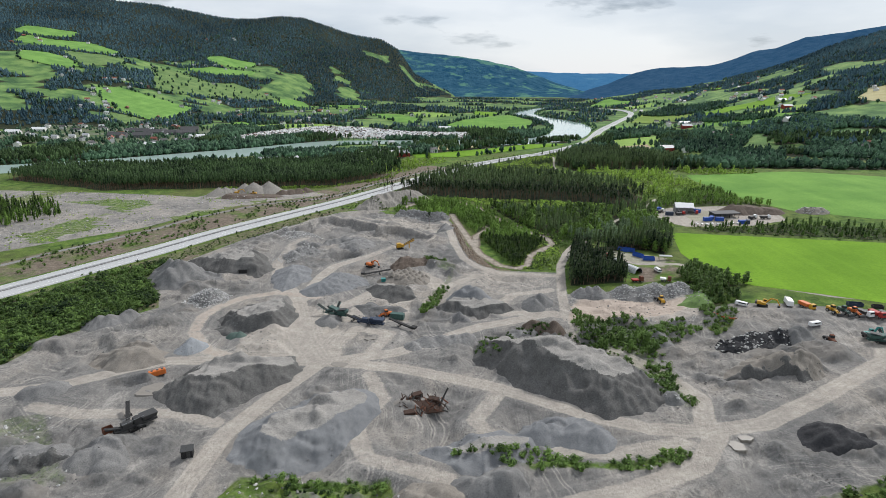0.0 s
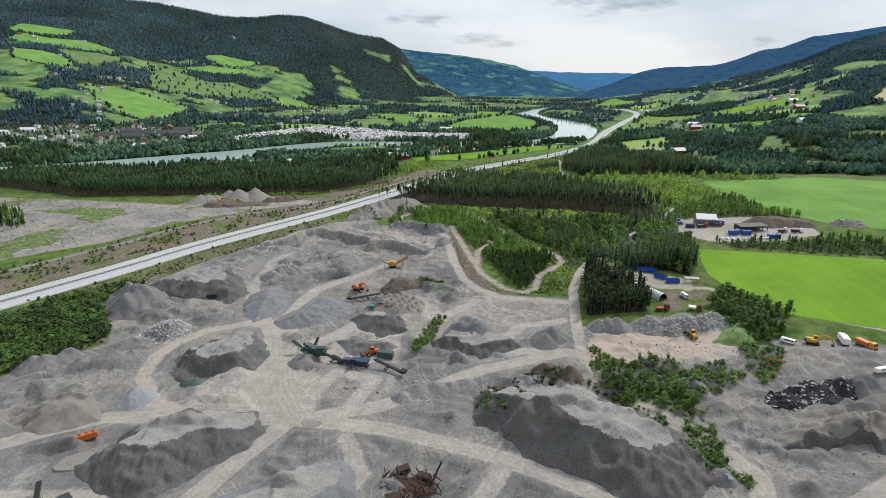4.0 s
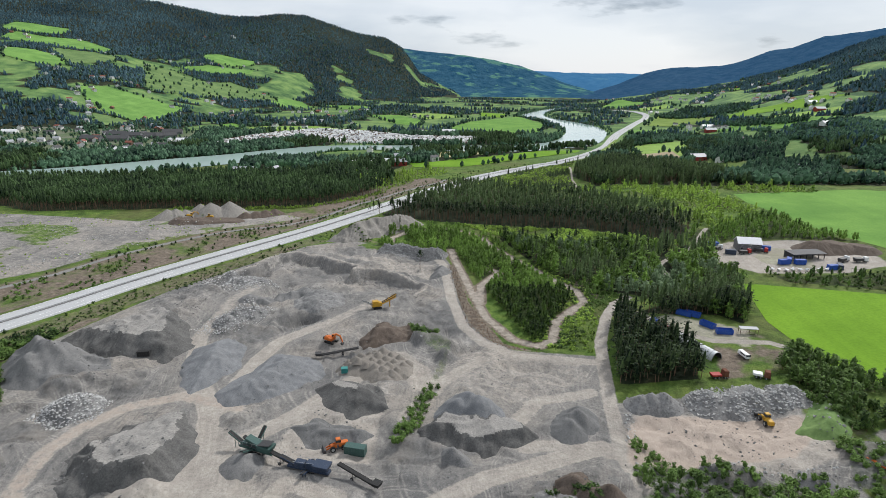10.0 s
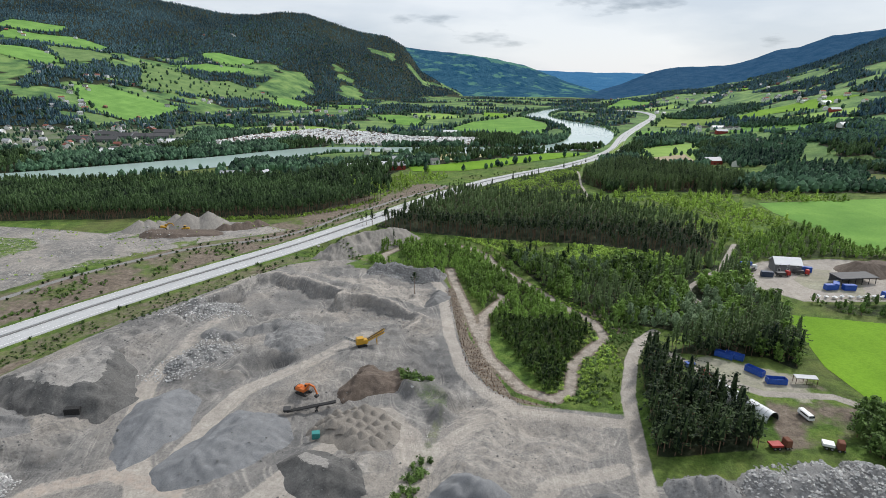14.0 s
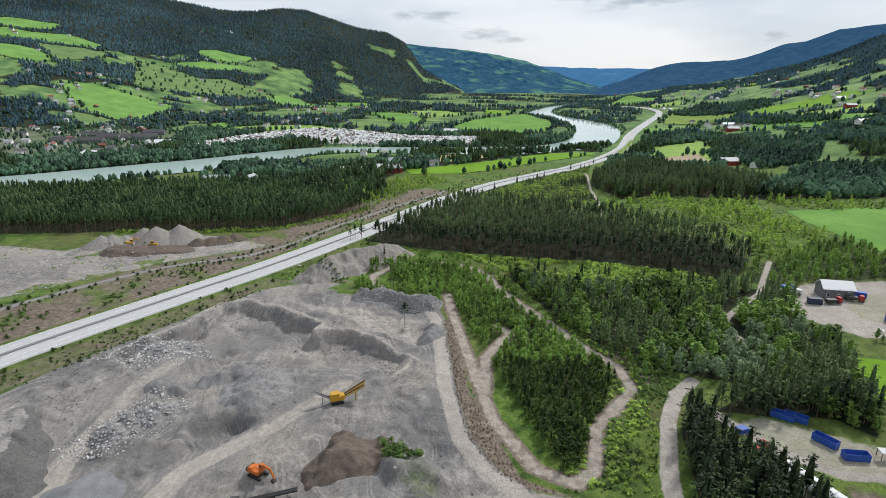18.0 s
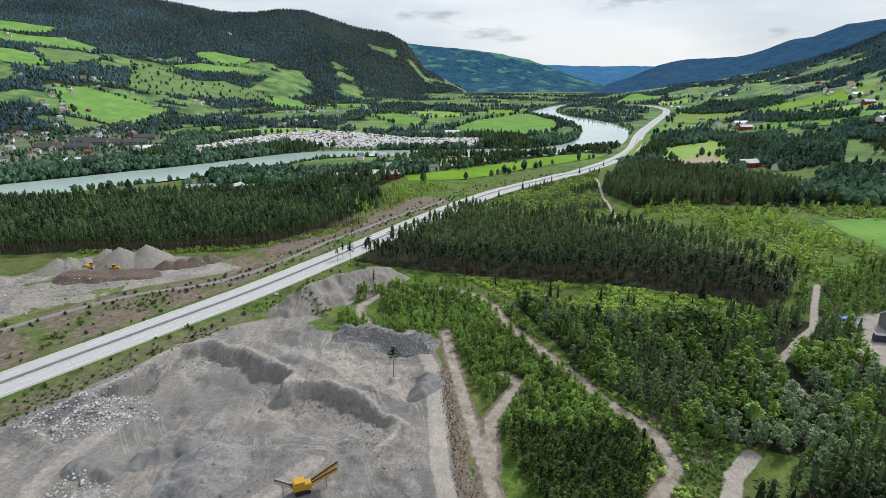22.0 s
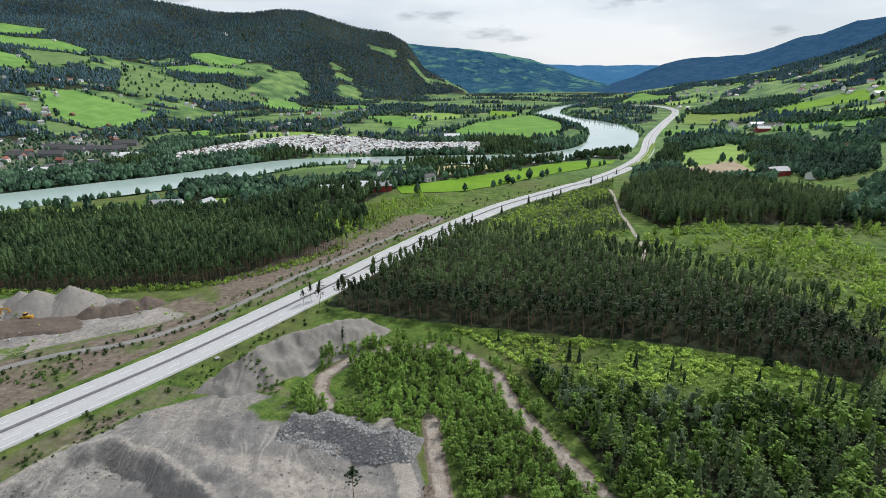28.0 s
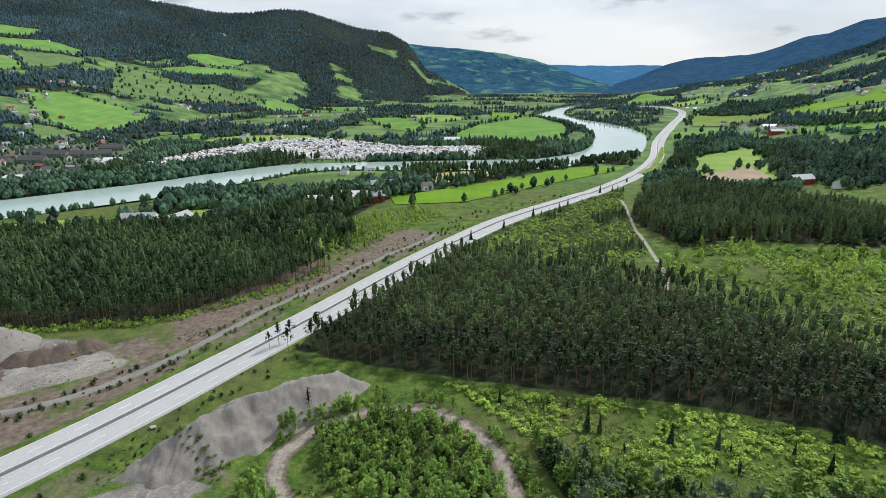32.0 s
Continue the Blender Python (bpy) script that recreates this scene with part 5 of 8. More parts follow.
# rows of single dumped loads on the flat tan pile
for i in range(7):
    for j in range(4):
        u, v = (i - 3) * 3.5, (j - 1.4) * 3.6
        c, s = math.cos(radians(-24)), math.sin(radians(-24))
        x, y = -36 + u * c - v * s, 282 + u * s + v * c
        n, r = 12, 2.1
        gx, gy = np.meshgrid(np.linspace(-r, r, n), np.linspace(-r, r, n))
        p = 1.9 * (1 - np.hypot(gx, gy) / r) + 0.12 * vnoise(gx + x, gy + y, 1.1, 400 + i * 5 + j, 2)
        z = surface_z(np.array([x]), np.array([y]))[0] - 0.55
        ob = new("dumped_load", mesh_from("dumped_load", np.stack([gx.ravel(), gy.ravel(), np.maximum(p, -0.8).ravel()], 1), grid_faces(n, n), True, [M["gravel_tan"]]))
        ob.location = (x, y, z)
        tagged(ob, "small tan cone of dumped gravel in a row", "stockpile", "dumped loads in rows")

# ---- stones ----
def stone_shape(seed, flat=0.7):
    """An angular broken stone about one metre across."""
    rng = np.random.RandomState(seed)
    v = np.array([(1, 0, 0), (-1, 0, 0), (0, 1, 0), (0, -1, 0), (0, 0, 1), (0, 0, -1), (0.6, 0.6, 0.5), (-0.6, -0.55, 0.5)], float) * 0.5
    v = v * rng.uniform(0.65, 1.25, (8, 1)) * np.array([1, 1, flat]) + rng.normal(0, 0.04, (8, 3))
    f = np.array([(0, 2, 6), (2, 4, 6), (4, 0, 6), (2, 1, 4), (1, 3, 7), (3, 4, 7), (4, 1, 7), (3, 0, 4), (2, 0, 5), (1, 2, 5), (3, 1, 5), (0, 3, 5)])
    return v, f


def mat_stone(name, a, b):
    k = Nodes(name, 0.9, 0, 0.2)
    info = k.n.new("ShaderNodeObjectInfo")
    v = k.math("ADD", k.math("MULTIPLY", k.geo.outputs["Random Per Island"], 0.6), k.math("MULTIPLY", info.outputs["Random"], 0.4))
    c = k.ramp(v, (0.1, a), (0.9, b))
    k.color(k.mix(k.ramp(k.noise(0.25, 5, 0.7), (0.4, (0.4, 0.4, 0.4)), (0.6, (0, 0, 0))), c, tuple(q * 0.6 for q in a)))
    return k.m


M["stone"] = mat_stone("grey broken stone", (0.11, 0.109, 0.107), (0.31, 0.305, 0.3))
M["stone_pale"] = mat_stone("pale concrete lumps", (0.27, 0.266, 0.258), (0.62, 0.612, 0.595))
M["stone_mid"] = mat_stone("grey round cobbles", (0.19, 0.188, 0.185), (0.43, 0.425, 0.415))
M["stone_black"] = mat_stone("black asphalt lumps", (0.02, 0.02, 0.022), (0.07, 0.07, 0.075))
SHAPES = [stone_shape(s) for s in range(6)]
STONE_MESH = {k: [mesh_from("stone", v, f, False, [M[k]]) for v, f in SHAPES] for k in ("stone", "stone_mid", "stone_pale", "stone_black")}


def loose_stones(name, places, material, size, label, seed, category="stones"):
    """Uncountable loose stones in one mesh."""
    rng = np.random.RandomState(seed)
    z = surface_z(places[:, 0], places[:, 1])
    parts = []
    pick = rng.randint(0, len(SHAPES), len(places))
    for k, (v, f) in enumerate(SHAPES):
        sel = np.where(pick == k)[0]
        if not len(sel):
            continue
        a, s = rng.uniform(0, 6.283, len(sel)), rng.uniform(*size, len(sel)) * rng.choice([0.7, 1.0, 1.0, 1.5], len(sel))
        x = (v[None, :, 0] * np.cos(a)[:, None] - v[None, :, 1] * np.sin(a)[:, None]) * s[:, None] + places[sel, 0][:, None]
        y = (v[None, :, 0] * np.sin(a)[:, None] + v[None, :, 1] * np.cos(a)[:, None]) * s[:, None] + places[sel, 1][:, None]
        zz = v[None, :, 2] * s[:, None] + (z[sel] + 0.12 * s)[:, None]
        vv = np.stack([x, y, zz], 2).reshape(-1, 3)
        ff = (f[None] + (np.arange(len(sel)) * len(v))[:, None, None]).reshape(-1, 3)
        parts.append((vv, ff))
    v, f = joined(parts)
    return tagged(new(name, mesh_from(name, v, f, False, [M[material]])), label, category, kind="stuff")


def stones_on(parent, h, count, material, size, seed):
    """Single lumps lying on a heap, as its parts."""
    rng = np.random.RandomState(seed)
    cx, cy, a, b, turn = h[:5]
    done = 0
    while done < count:
        u, v = rng.uniform(-a, a), rng.uniform(-b, b) * 0.95
        c, s = math.cos(radians(turn)), math.sin(radians(turn))
        x, y = cx + u * c - v * s, cy + u * s + v * c
        p = heap_profile(h, np.array([x]), np.array([y]))[0]
        if p < 0.15:
            done += 0.05
            continue
        o = new("stone", STONE_MESH[material][rng.randint(0, 6)])
        o.parent = parent
        k = rng.uniform(*size)
        o.matrix_parent_inverse = Matrix.Identity(4)
        o.location = (x - cx, y - cy, gz(x, y) + p + 0.1 * k)
        o.rotation_euler = (rng.uniform(-0.5, 0.5), rng.uniform(-0.5, 0.5), rng.uniform(0, 6.283))
        o.scale = (k * rng.uniform(0.8, 1.5), k, k * rng.uniform(0.6, 1.0))
        done += 1


by_label = {o.get("label", ""): o for o in scene.objects}


def heap_of(words):
    for h in HEAPS:
        o = by_label[words]
        if abs(o.location.x - h[0]) < 0.01 and abs(o.location.y - h[1]) < 0.01:
            return o, h


for words, count, material, size, seed in (
        ("wide heap of demolition rubble", 290, "stone_pale", (0.5, 1.3), 1),
        ("grey crushed concrete pile beside the lane", 90, "stone", (0.4, 0.8), 2),
        ("heap of pale broken stone", 220, "stone_pale", (0.5, 1.2), 3),
        ("black asphalt rubble mixed with pale chunks", 120, "stone_pale", (0.6, 1.4), 4),
        ("long pile of grey blasted rock", 150, "stone_mid", (0.6, 1.5), 6),
        ("spread of pale blasted rock in the pit", 200, "stone_pale", (0.5, 1.2), 7),
        ("pinkish brick rubble heap", 60, "stone_pale", (0.8, 1.8), 8)):
    o, h = heap_of(words)
    stones_on(o, h, count, material, size, seed)
o, h = heap_of("black asphalt rubble mixed with pale chunks")
stones_on(o, h, 130, "stone_black", (0.6, 1.5), 5)

rng = np.random.RandomState(7)
ps = np.column_stack([rng.uniform(-180, 120, 16000), rng.uniform(105, 430, 16000)])
keep = inside(QUARRY, ps[:, 0], ps[:, 1]) & (np.minimum.reduce([line_distance(l, ps[:, 0], ps[:, 1]) for l in HAUL + [RIM_ROAD]]) > 4) & (vnoise(ps[:, 0], ps[:, 1], 22, 101, 4) > 0.05)
loose_stones("loose_stones", ps[keep], "stone", (0.25, 0.6), "loose grey stones strewn over the quarry floor", 8)
cob = spread([(-60, 414), (-58, 427), (-40, 425), (-20, 421), (-19, 407), (-40, 408)], 0.62, 9)
loose_stones("cobbles", cob, "stone_mid", (0.5, 0.9), "grey cobbles covering the long bank", 10)
rim = spread(PIT, 1.2, 11, lambda x, y: (np.abs(depth_in(PIT, x, y)) < 8) & (y > 350) & (vnoise(x, y, 9, 135, 3) > -0.3))
loose_stones("pit_rim_stones", rim, "stone", (0.3, 0.8), "broken stones along the pit edge", 12)
ps = np.concatenate([spread(g, 2.6, 13 + i, lambda x, y: vnoise(x, y, 7, 105, 3) > 0.25) for i, g in enumerate(GREENS[:7])])
loose_stones("bank_boulders", ps, "stone_pale", (0.4, 1.0), "pale boulders along the overgrown banks", 14)
west = spread(WEST_YARD, 3.6, 15, lambda x, y: vnoise(x, y, 18, 107, 3) > 0.1)
loose_stones("west_yard_stones", west, "stone_pale", (0.4, 1.0), "pale stones on the western gravel flat", 16)
rock = tagged(new("boulder", STONE_MESH["stone_pale"][0]), "single pale boulder on the grass verge", "boulder")
rock.location, rock.scale = (-96.6, 457.7, gz(-96.6, 457.7) + 0.5), (2.4, 1.8, 1.8)

blast = spread([(-136, 352), (-126, 374), (-112, 378), (-100, 366), (-108, 352), (-124, 346)], 0.95, 17, lambda x, y: vnoise(x, y, 6, 137, 3) > -0.35)
loose_stones("blasted_rock", blast, "stone_pale", (0.4, 1.0), "spread of pale blasted rock on the pit floor", 18)
lanes = np.concatenate([spread([(-115, 300), (-95, 300), (-88, 330), (-105, 336)], 1.1, 19), spread([(44, 243), (47, 258), (49, 258), (47, 243)], 1.3, 20), spread([(56, 230), (96, 232), (96, 228), (58, 226)], 1.6, 21)])
loose_stones("kerb_rocks", lanes, "stone_pale", (0.4, 0.9), "pale rocks heaped along the lanes", 22)

lumps = spread([(66, 262), (72, 271), (92, 274), (107, 270), (106, 262), (88, 256), (72, 257)], 0.85, 23, lambda x, y: vnoise(x, y, 7, 139, 3) > -0.4)
loose_stones("rubble_lumps", lumps, "stone_pale", (0.4, 1.0), "pale broken concrete covering the rubble heap", 24)
pale = spread([(-134, 238), (-126, 252), (-114, 252), (-112, 240), (-124, 235)], 0.8, 25)
loose_stones("broken_stone", pale, "stone_pale", (0.4, 0.9), "pale broken stone covering a heap", 26)

# ---- machines, containers and buildings ----
def part(name, bm, material, parent, label=""):
    me = bpy.data.meshes.new(name)
    bm.to_mesh(me)
    bm.free()
    me.materials.append(material)
    o = new(name, me)
    o.parent = parent
    return tagged(o, label)


def box(bm, size, at, turn=(0, 0, 0), bevel=0.05, taper=None):
    """A bevelled block with its centre at a point; taper narrows the top."""
    r = bmesh.ops.create_cube(bm, size=1.0)
    vs = r["verts"]
    for v in vs:
        k = taper if taper and v.co.z > 0 else (1, 1)
        v.co = Vector((v.co.x * size[0] * k[0], v.co.y * size[1] * k[1], v.co.z * size[2]))
    if bevel:
        es = list({e for v in vs for e in v.link_edges})
        r = bmesh.ops.bevel(bm, geom=es, offset=min(bevel, min(size) * 0.3), segments=1, affect="EDGES")
        vs = list({v for f in r["faces"] for v in f.verts} | {v for v in vs if v.is_valid})
    bmesh.ops.transform(bm, matrix=pose(*at, *turn), verts=vs)
    return bm


def rod(bm, r, length, at, turn=(0, 0, 0), sides=12):
    """A round bar along its own z, centred at a point."""
    made = bmesh.ops.create_cone(bm, cap_ends=True, segments=sides, radius1=r, radius2=r, depth=length)
    bmesh.ops.transform(bm, matrix=pose(*at, *turn), verts=made["verts"])
    return bm


def B():
    return bmesh.new()


def beam(p, q, w, h, bevel=0.03):
    """A straight member from p to q."""
    p, q = Vector(p), Vector(q)
    bm = B()
    d = q - p
    made = box(bm, (d.length, w, h), (0, 0, 0), (0, 0, 0), bevel)
    m = Matrix.Translation((p + q) / 2) @ d.to_track_quat("X", "Z").to_matrix().to_4x4()
    bmesh.ops.transform(bm, matrix=m, verts=bm.verts)
    return bm


M["yellow"] = mat_plain("worn yellow machine paint", (0.45, 0.24, 0.018), (0.57, 0.33, 0.035), 0.8, 0.5)
M["orange"] = mat_plain("orange machine paint", (0.5, 0.115, 0.018), (0.6, 0.165, 0.035), 0.8, 0.5)
M["green"] = mat_plain("dark green machine paint", (0.03, 0.075, 0.068), (0.06, 0.115, 0.1), 0.9, 0.5)
M["teal"] = mat_plain("teal machine paint", (0.02, 0.18, 0.17), (0.05, 0.26, 0.24), 0.9, 0.5)
M["blue"] = mat_plain("blue container paint", (0.01, 0.06, 0.3), (0.03, 0.1, 0.42), 1.2, 0.5)
M["navy"] = mat_plain("navy machine paint", (0.02, 0.034, 0.062), (0.04, 0.058, 0.1), 0.9, 0.5)
M["red"] = mat_plain("red paint", (0.3, 0.02, 0.02), (0.4, 0.04, 0.03), 1.0, 0.6)
M["rust"] = mat_plain("rusty steel", (0.1, 0.035, 0.02), (0.2, 0.08, 0.045), 0.5, 0.85)
M["rust_dark"] = mat_plain("dark rusty scrap", (0.03, 0.018, 0.013), (0.075, 0.04, 0.028), 0.5, 0.9)
M["black"] = mat_plain("black rubber and grease", (0.012, 0.012, 0.013), (0.03, 0.03, 0.03), 0.4, 0.8)
M["dark_steel"] = mat_plain("dark steel", (0.04, 0.04, 0.042), (0.08, 0.08, 0.08), 0.7, 0.6, 0.4)
M["white"] = mat_plain("white paint", (0.72, 0.72, 0.71), (0.8, 0.8, 0.79), 1.0, 0.5, 0.0, 0.12)
M["roof_dark"] = mat_plain("dark roof tiles", (0.05, 0.05, 0.055), (0.1, 0.098, 0.1), 1.5, 0.7)
M["roof_grey"] = mat_plain("grey sheet roof", (0.3, 0.31, 0.33), (0.42, 0.43, 0.45), 2.0, 0.5)
M["roof_white"] = mat_plain("white sheet roof", (0.7, 0.71, 0.72), (0.8, 0.8, 0.8), 2.0, 0.5, 0, 0.1)
M["roof_red"] = mat_plain("red-brown roof tiles", (0.2, 0.07, 0.05), (0.3, 0.11, 0.08), 1.5, 0.8)
M["wall_white"] = mat_plain("white timber wall", (0.66, 0.66, 0.64), (0.76, 0.75, 0.73), 2.0, 0.7, 0, 0.1)
M["wall_red"] = mat_plain("barn red timber wall", (0.22, 0.03, 0.025), (0.3, 0.05, 0.04), 2.0, 0.8)
M["wall_brown"] = mat_plain("brown timber wall", (0.1, 0.06, 0.04), (0.17, 0.11, 0.08), 2.0, 0.8)
M["wall_grey"] = mat_plain("grey clad wall", (0.12, 0.125, 0.13), (0.18, 0.185, 0.19), 2.0, 0.6)
M["canvas"] = mat_plain("pale tent sheeting", (0.62, 0.64, 0.66), (0.74, 0.75, 0.76), 1.5, 0.6, 0, 0.15)
M["tarp"] = mat_plain("green netting tarpaulin", (0.055, 0.09, 0.078), (0.1, 0.145, 0.125), 0.8, 0.8)


def mat_glass():
    k = Nodes("dark window glass", 0.08, 0, 0.6)
    k.color((0.02, 0.025, 0.03))
    return k.m


M["glass"] = mat_glass()


def put(root, x, y, turn=0.0, up=0.0, on_heap=False):
    z = float(surface_z(x, y)[0]) if on_heap else gz(x, y)
    root.matrix_basis = pose(x, y, z + up, 0, 0, turn)
    return root


def wheel(parent, x, y, r, w):
    t = part("tyre", rod(B(), r, w, (x, y, r), (90, 0, 0), 16), M["black"], parent)
    part("rim", rod(B(), r * 0.55, w * 1.06, (x, y, r), (90, 0, 0), 12), M["steel"], t, "steel rim")


def track_unit(parent, y, length, tall=0.9, w=0.6):
    bm = B()
    box(bm, (length - tall, w, tall), (0, y, tall / 2), bevel=0.05)
    rod(bm, tall / 2, w, ((length - tall) / 2, y, tall / 2), (90, 0, 0), 12)
    rod(bm, tall / 2, w, (-(length - tall) / 2, y, tall / 2), (90, 0, 0), 12)
    return part("track", bm, M["black"], parent, "black crawler track")


def excavator(label, paint, reach=1.0):
    e = tagged(new("excavator"), label, "excavator")
    track_unit(e, -1.25, 4.4)
    track_unit(e, 1.25, 4.4)
    part("undercarriage", box(B(), (2.4, 2.0, 0.5), (0, 0, 0.8)), M["dark_steel"], e)
    bm = box(B(), (3.6, 2.7, 1.1), (-0.6, 0, 1.75), bevel=0.12)
    body = part("body", bm, paint, e)
    part("counterweight", box(B(), (0.9, 2.7, 1.2), (-2.55, 0, 1.75), bevel=0.2), M["dark_steel"], e)
    part("engine_hood", box(B(), (1.5, 1.5, 0.4), (-1.5, -0.4, 2.45), bevel=0.1), paint, e)
    cab = part("cab", box(B(), (1.6, 1.05, 1.6), (0.75, 0.82, 2.6), bevel=0.12, taper=(0.85, 0.92)), paint, e)
    part("window", box(B(), (1.35, 1.09, 0.75), (0.78, 0.82, 2.85), bevel=0.05, taper=(0.88, 0.93)), M["glass"], cab, "dark cab window")
    bm = beam((0.9, -0.2, 1.8), (3.0 * reach, -0.2, 4.4), 0.5, 0.6)
    part("boom", bm, paint, e)
    part("boom_tip", beam((2.9 * reach, -0.2, 4.35), (5.2 * reach, -0.2, 4.0), 0.45, 0.55), paint, e)
    part("stick", beam((5.1 * reach, -0.2, 4.3), (6.6 * reach, -0.2, 1.7), 0.35, 0.45), paint, e)
    part("cylinder", beam((1.5, -0.2, 1.9), (3.4 * reach, -0.2, 3.9), 0.16, 0.16), M["steel"], e, "steel hydraulic cylinder")
    bm = box(B(), (1.1, 1.3, 0.9), (6.3 * reach, -0.2, 1.1), (0, 30, 0), 0.1, (0.75, 1))
    part("bucket", bm, M["dark_steel"], e, "dark steel bucket")
    return e


def wheel_loader(label, paint):
    e = tagged(new("wheel_loader"), label, "wheel loader")
    for x in (-1.6, 1.5):
        for y in (-1.05, 1.05):
            wheel(e, x, y, 0.8, 0.6)
    part("rear_body", box(B(), (2.8, 1.8, 1.3), (-1.7, 0, 1.6), bevel=0.15, taper=(0.9, 0.85)), paint, e)
    part("front_frame", box(B(), (1.8, 1.2, 0.9), (1.1, 0, 1.2), bevel=0.1), paint, e)
    cab = part("cab", box(B(), (1.5, 1.5, 1.6), (-0.2, 0, 2.7), bevel=0.12, taper=(0.88, 0.9)), paint, e)
    part("window", box(B(), (1.54, 1.54, 0.8), (-0.2, 0, 2.85), bevel=0.05, taper=(0.9, 0.92)), M["glass"], cab, "dark cab window")
    for y in (-0.5, 0.5):
        part("lift_arm", beam((0.6, y, 1.9), (3.3, y, 0.8), 0.22, 0.4), paint, e)
    bm = box(B(), (1.1, 2.8, 1.1), (3.8, 0, 0.65), (0, -15, 0), 0.1, (0.6, 1))
    part("bucket", bm, M["dark_steel"], e, "worn steel bucket")
    return e


def conveyor(root, p, q, w, paint, name="conveyor"):
    """A belt conveyor from p to q with side frames, belt, rollers and legs."""
    p, q = Vector(p), Vector(q)
    c = part(name, beam(p, q, w, 0.18), M["black"], root, "black rubber belt on a frame")
    side = (q - p).cross(Vector((0, 0, 1))).normalized() * (w / 2 + 0.08)
    for s in (-1, 1):
        part("side_frame", beam(p + side * s + Vector((0, 0, -0.12)), q + side * s + Vector((0, 0, -0.12)), 0.12, 0.45), paint, c)
    mid = p.lerp(q, 0.6)
    for s in (-1, 1):
        foot = Vector((mid.x, mid.y, 0)) + side * s
        if mid.z > 1.0:
            part("leg", beam(foot, mid + side * s, 0.14, 0.14), paint, c)
    return c


def screening_plant(label, paint, name="screening_plant"):
    e = tagged(new(name), label, "screening plant")
    track_unit(e, -1.1, 3.8, 0.8, 0.5)
    track_unit(e, 1.1, 3.8, 0.8, 0.5)
    part("chassis", box(B(), (11, 1.6, 0.6), (0, 0, 1.2)), paint, e)
    bm = box(B(), (3.6, 2.6, 1.5), (3.2, 0, 2.6), bevel=0.06, taper=(1.25, 1.25))
    part("hopper", bm, paint, e)
    bm = box(B(), (4.6, 2.0, 0.9), (-0.8, 0, 3.3), (0, 16, 0), 0.08)
    box(bm, (4.0, 2.3, 0.25), (-0.8, 0, 3.85), (0, 16, 0), 0.05)
    part("screen_box", bm, paint, e)
    part("engine_box", box(B(), (2.2, 1.9, 1.3), (-3.2, 0, 2.1), bevel=0.1), paint, e)
    conveyor(e, (-3.5, 0, 1.6), (-9.0, 0, 4.4), 0.9, paint)
    conveyor(e, (-1.0, 1.0, 1.5), (-1.6, 6.0, 4.4), 0.8, paint, "side_conveyor")
    conveyor(e, (3.0, 0, 1.0), (-4.0, 0, 4.2), 0.9, M["dark_steel"], "feed_conveyor")
    for x in (-2.2, 2.4):
        part("leg", box(B(), (0.25, 1.9, 0.9), (x, 0, 0.5)), M["dark_steel"], e)
    for y in (-1.15, 1.15):
        part("walkway", box(B(), (5.0, 0.5, 0.06), (-1.2, y, 2.5)), M["dark_steel"], e)
        part("handrail", beam((-3.7, y * 1.2, 3.5), (1.3, y * 1.2, 3.5), 0.06, 0.06, 0), M["steel"], e)
        for x in (-3.6, -2.0, -0.4, 1.2):
            part("rail_post", rod(B(), 0.04, 1.0, (x, y * 1.2, 3.0), (0, 0, 0), 6), M["steel"], e)
    conveyor(e, (-1.0, -1.0, 1.5), (-0.4, -5.4, 3.8), 0.8, paint, "side_conveyor")
    part("exhaust", rod(B(), 0.09, 0.9, (-3.6, 0.5, 3.1), (0, 0, 0), 8), M["black"], e)
    part("grid", box(B(), (3.9, 2.8, 0.12), (3.2, 0, 3.75), (0, -12, 0)), M["dark_steel"], e, "tipping grid of steel bars")
    return e


def crusher(label, paint):
    e = tagged(new("crusher"), label, "crusher")
    track_unit(e, -1.2, 4.6)
    track_unit(e, 1.2, 4.6)
    part("chassis", box(B(), (12, 1.8, 0.7), (0, 0, 1.4)), paint, e)
    bm = box(B(), (3.8, 2.6, 1.4), (3.8, 0, 2.9), bevel=0.06, taper=(1.2, 1.3))
    part("feed_hopper", bm, paint, e)
    part("jaw_box", box(B(), (2.2, 1.9, 2.0), (0.6, 0, 2.6), bevel=0.15), paint, e)
    rod_bm = rod(B(), 0.8, 0.25, (0.6, 1.1, 2.8), (90, 0, 0), 16)
    part("flywheel", rod_bm, M["dark_steel"], e)
    part("power_pack", box(B(), (2.8, 2.0, 1.5), (-2.4, 0, 2.4), bevel=0.1), paint, e)
    conveyor(e, (-1.0, 0, 1.2), (-8.2, 0, 3.6), 1.0, paint)
    conveyor(e, (0, -0.9, 1.5), (0.4, -4.6, 3.0), 0.7, paint, "side_conveyor")
    for y in (-1.15, 1.15):
        part("handrail", beam((-4, y, 3.4), (2.2, y, 3.9), 0.06, 0.06, 0), M["steel"], e)
    return e


def stacker(label, length, paint):
    e = tagged(new("conveyor_belt"), label, "conveyor")
    conveyor(e, (-length / 2, 0, 0.8), (length / 2, 0, 2.9), 1.0, paint, "belt_frame")
    part("hopper", box(B(), (1.8, 1.8, 1.0), (-length / 2, 0, 1.3), taper=(1.3, 1.3)), paint, e)
    for y in (-0.9, 0.9):
        wheel(e, length * 0.1, y, 0.45, 0.3)
    return e


